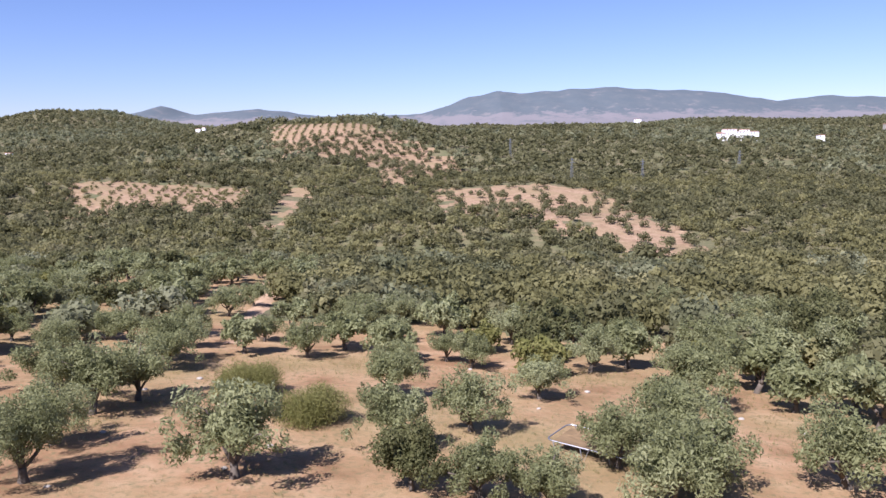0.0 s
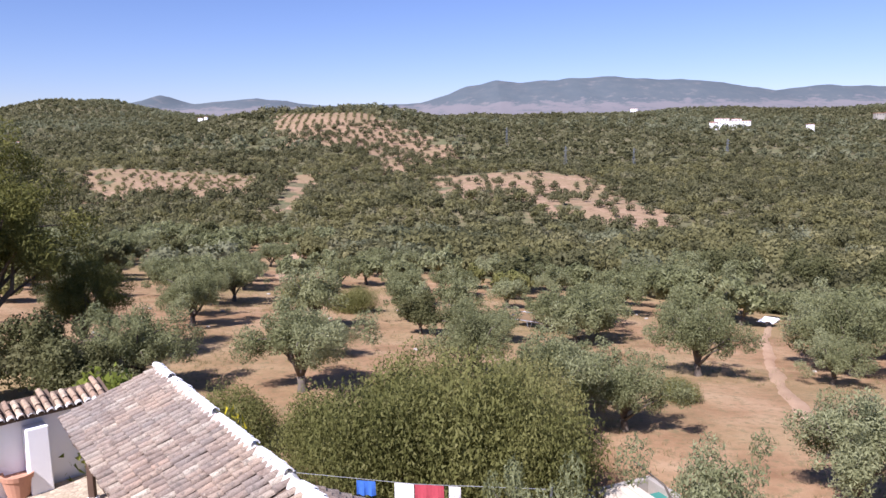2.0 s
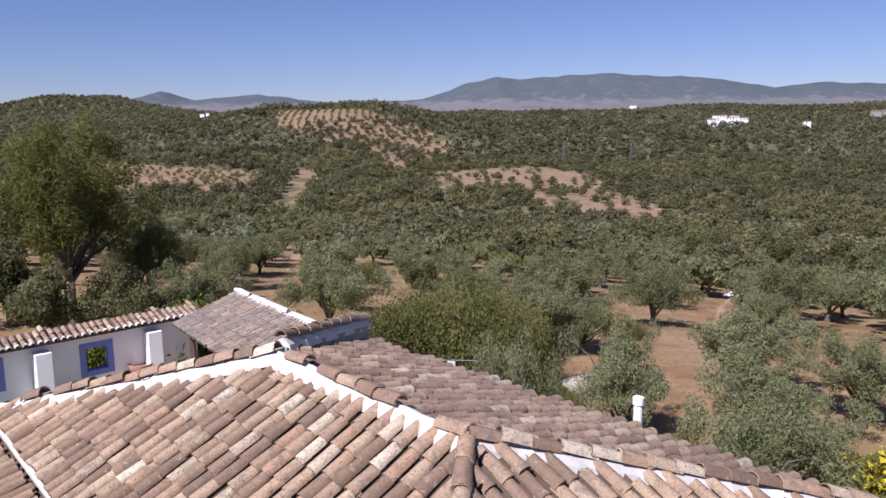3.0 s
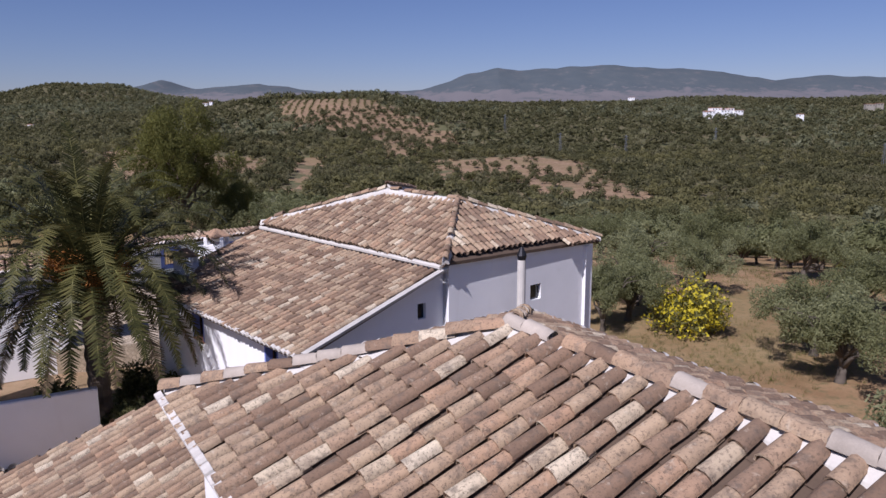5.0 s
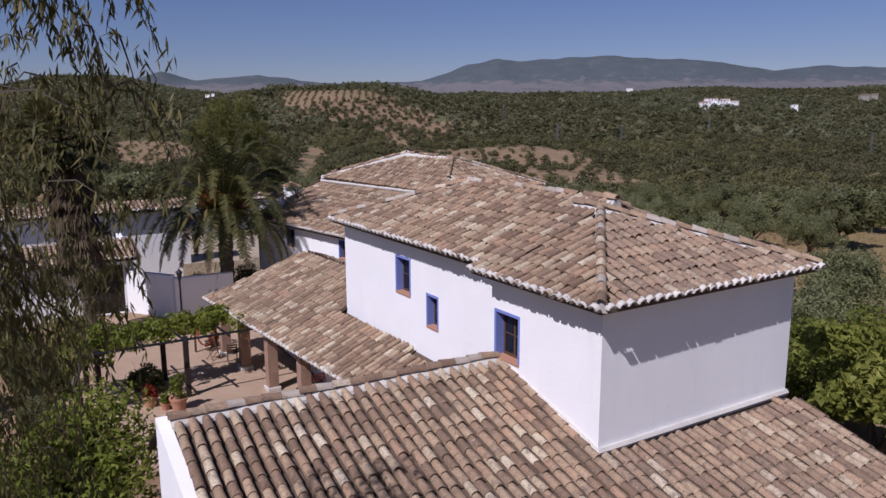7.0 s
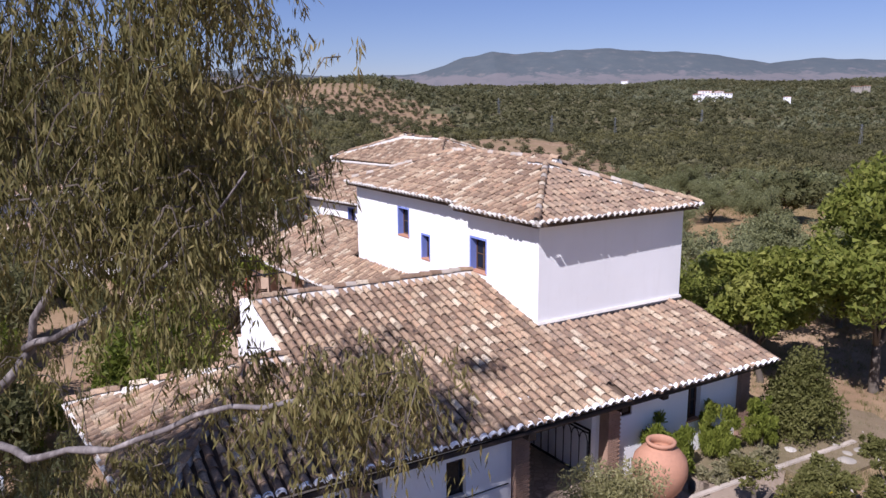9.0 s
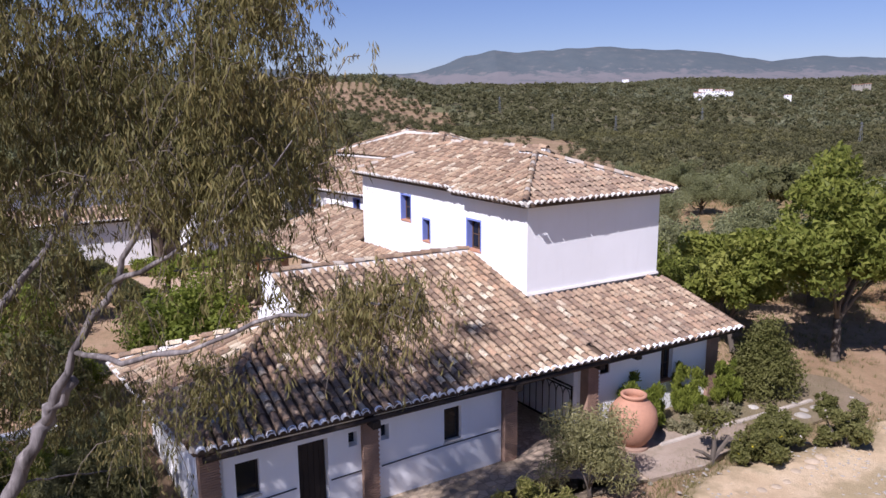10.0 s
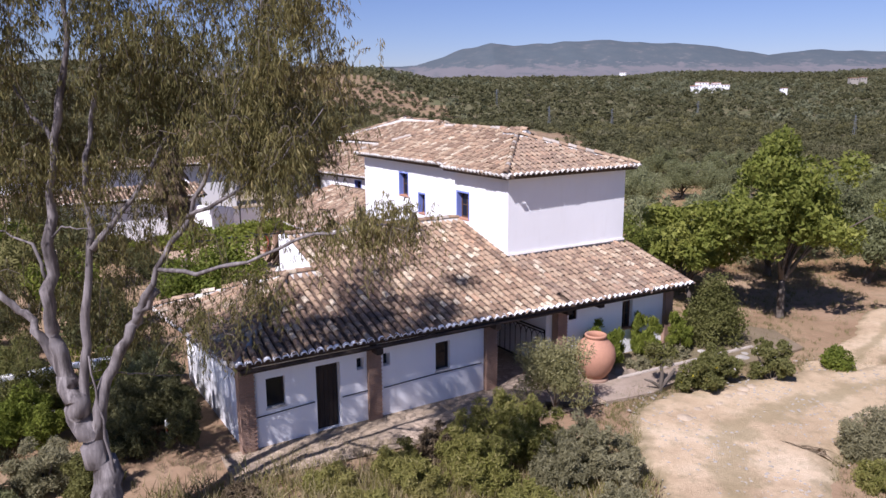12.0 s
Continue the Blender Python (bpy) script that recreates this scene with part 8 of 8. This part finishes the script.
far_house("ruined_house", "pale ruined house on a bare patch", 572, 1020, ((0, 0, 12, 7, 12), (16, 4, 9, 6, 13)), 0, STONE)


def mast(x, y):
    z = ground_z(x, y)
    ob = thing("power_mast", "slender grey power line mast above the woods", "pylon", (x, y, z), 20, group="power line masts")
    for sx in (-1, 1):
        for sy in (-1, 1):
            bm = bmesh.new()
            tube(bm, [(sx * 1.0, sy * 1.0, -1), (sx * 0.25, sy * 0.25, 17)], [0.12, 0.09], 4)
            part("leg", bm, GALVANISED, ob)
    for h in (13.5, 15.5):
        bm = bmesh.new()
        tube(bm, [(-2.2, 0, h), (0, 0, h + 0.4), (2.2, 0, h)], [0.08, 0.12, 0.08], 4)
        part("arm", bm, GALVANISED, ob)


for _x, _y in ((205, 560), (75, 520), (290, 470), (40, 640), (130, 545)):
    mast(_x, _y)


# ---------------------------------------------------------------- dry grass and weeds over the open ground, too many to count
def grass(name, label, seed, ring, count, tall, blades, material, holes=(), tries=3):
    rng = np.random.default_rng(seed)
    xs, ys = [p[0] for p in ring], [p[1] for p in ring]
    x, y = rng.uniform(min(xs), max(xs), count * tries), rng.uniform(min(ys), max(ys), count * tries)
    patch = np.sin(x * 0.31 + 2 * np.sin(y * 0.17)) + np.sin(y * 0.37 + seed) + rng.normal(0, 0.7, len(x))
    ok = inside(ring, x, y) & (patch > 0.0)
    for h in holes:
        ok &= ~inside(h, x, y)
    x, y = x[ok][:count], y[ok][:count]
    n = len(x) * blades
    x, y = np.repeat(x, blades) + rng.normal(0, tall * 0.3, n), np.repeat(y, blades) + rng.normal(0, tall * 0.3, n)
    p = np.stack([x, y, height(x, y) + 0.01], 1)
    a = rng.uniform(0, 2 * math.pi, n)
    side = np.stack([np.cos(a), np.sin(a), np.zeros(n)], 1) * (tall * 0.035)
    top = p + np.stack([rng.normal(0, 0.35, n) * tall, rng.normal(0, 0.35, n) * tall, tall * rng.uniform(0.5, 1.1, n)], 1)
    v = np.stack([p - side, p + side, top], 1).reshape(-1, 3)
    return tagged(part(name, mesh_of(name, v, np.arange(n * 3).reshape(-1, 3), material), None), label, "grass", kind="stuff")


LEAF_STRAW = leaf_material("straw", ((0.0, (0.20, 0.165, 0.085)), (0.5, (0.32, 0.265, 0.14)), (1.0, (0.44, 0.37, 0.22))), 0.8, 0.3)
HOUSE_PLOT = [tuple(H(u, v)[:2]) for u, v in ((-12, -3.2), (9, -3.2), (9, 14), (20, 22), (20, 44), (-18, 44), (-18, 12))]
ROAD_PLOT = ribbon(ROAD_WAY[2:11], [w - 0.3 for w in ROAD_WIDE[2:11]], 4, 0.25)
TRACK_PLOT = ribbon(TRACK_WAY[:7], (2.0, 1.8, 1.6, 1.6, 1.8, 2.2, 2.4), 5, 0.2)
YARD_PLOT = [(-30, -30), (-6, -34), (6, -20), (4, -10), (-14, 8), (-30, 0)]
grass("dry_grass", "tufts of dry yellow grass before the farmhouse", 801, [(-18, -66), (16, -66), (22, -50), (20, -30), (8, -36), (8, -56), (-18, -56)], 6500, 0.24, 9, LEAF_STRAW, (HOUSE_PLOT, ROAD_PLOT, TRACK_PLOT))
grass("green_weeds", "low green weeds before the farmhouse", 802, [(-18, -66), (16, -66), (22, -50), (20, -30), (8, -36), (8, -56), (-18, -56)], 3200, 0.22, 9, LEAF_BUSH, (HOUSE_PLOT, ROAD_PLOT, TRACK_PLOT))
grass("dry_grass", "dry yellow grass on the slope beside the farmhouse", 803, [(6, -34), (44, -40), (44, 20), (20, 60), (-30, 70), (-30, 12), (4, 2)], 3200, 0.26, 6, LEAF_STRAW, (HOUSE_PLOT, YARD_PLOT, ROAD_PLOT, TRACK_PLOT))
grass("dry_grass", "yellow-green grass on the slope beside the houses", 805, [(7, -36), (34, -44), (36, 10), (12, 8), (8, -14)], 2800, 0.26, 6, LEAF_BUSH, (HOUSE_PLOT, YARD_PLOT, ROAD_PLOT, TRACK_PLOT))
grass("green_weeds", "low green weeds among the olives", 804, [(6, -34), (44, -40), (44, 20), (20, 60), (-30, 70), (-30, 12), (4, 2)], 6500, 0.24, 6, LEAF_BUSH, (HOUSE_PLOT, YARD_PLOT, ROAD_PLOT, TRACK_PLOT))
grass("dry_grass", "straw and weeds between the ruts of the dirt track", 806, ribbon(TRACK_WAY[1:6], (0.7, 0.7, 0.6, 0.6, 0.6), 11, 0.2), 420, 0.16, 7, LEAF_STRAW, tries=40)
for _s, _w, _m in ((807, 1.2, LEAF_STRAW), (808, 1.6, LEAF_BUSH)):      # ragged verges
    grass("verge_grass", "ragged dry grass along the verge of the dirt road", _s, ribbon(ROAD_WAY[3:10], [w + _w for w in ROAD_WIDE[3:10]], _s, 0.3), 900, 0.2, 7, _m, (ROAD_PLOT, TRACK_PLOT), 60)
grass("tall_grass", "tall straw-coloured grass among the roadside bushes", 809, [(-7, -63.5), (6.2, -63.5), (6.2, -58.2), (-4, -57.6), (-7, -58.5)], 900, 0.5, 8, LEAF_STRAW, (ROAD_PLOT,), 8)
grass("tall_grass", "tall yellow-green grass among the roadside bushes", 810, [(-7, -63.5), (6.2, -63.5), (6.2, -58.2), (-4, -57.6), (-7, -58.5)], 1300, 0.45, 8, LEAF_ROADSIDE, (ROAD_PLOT,), 8)
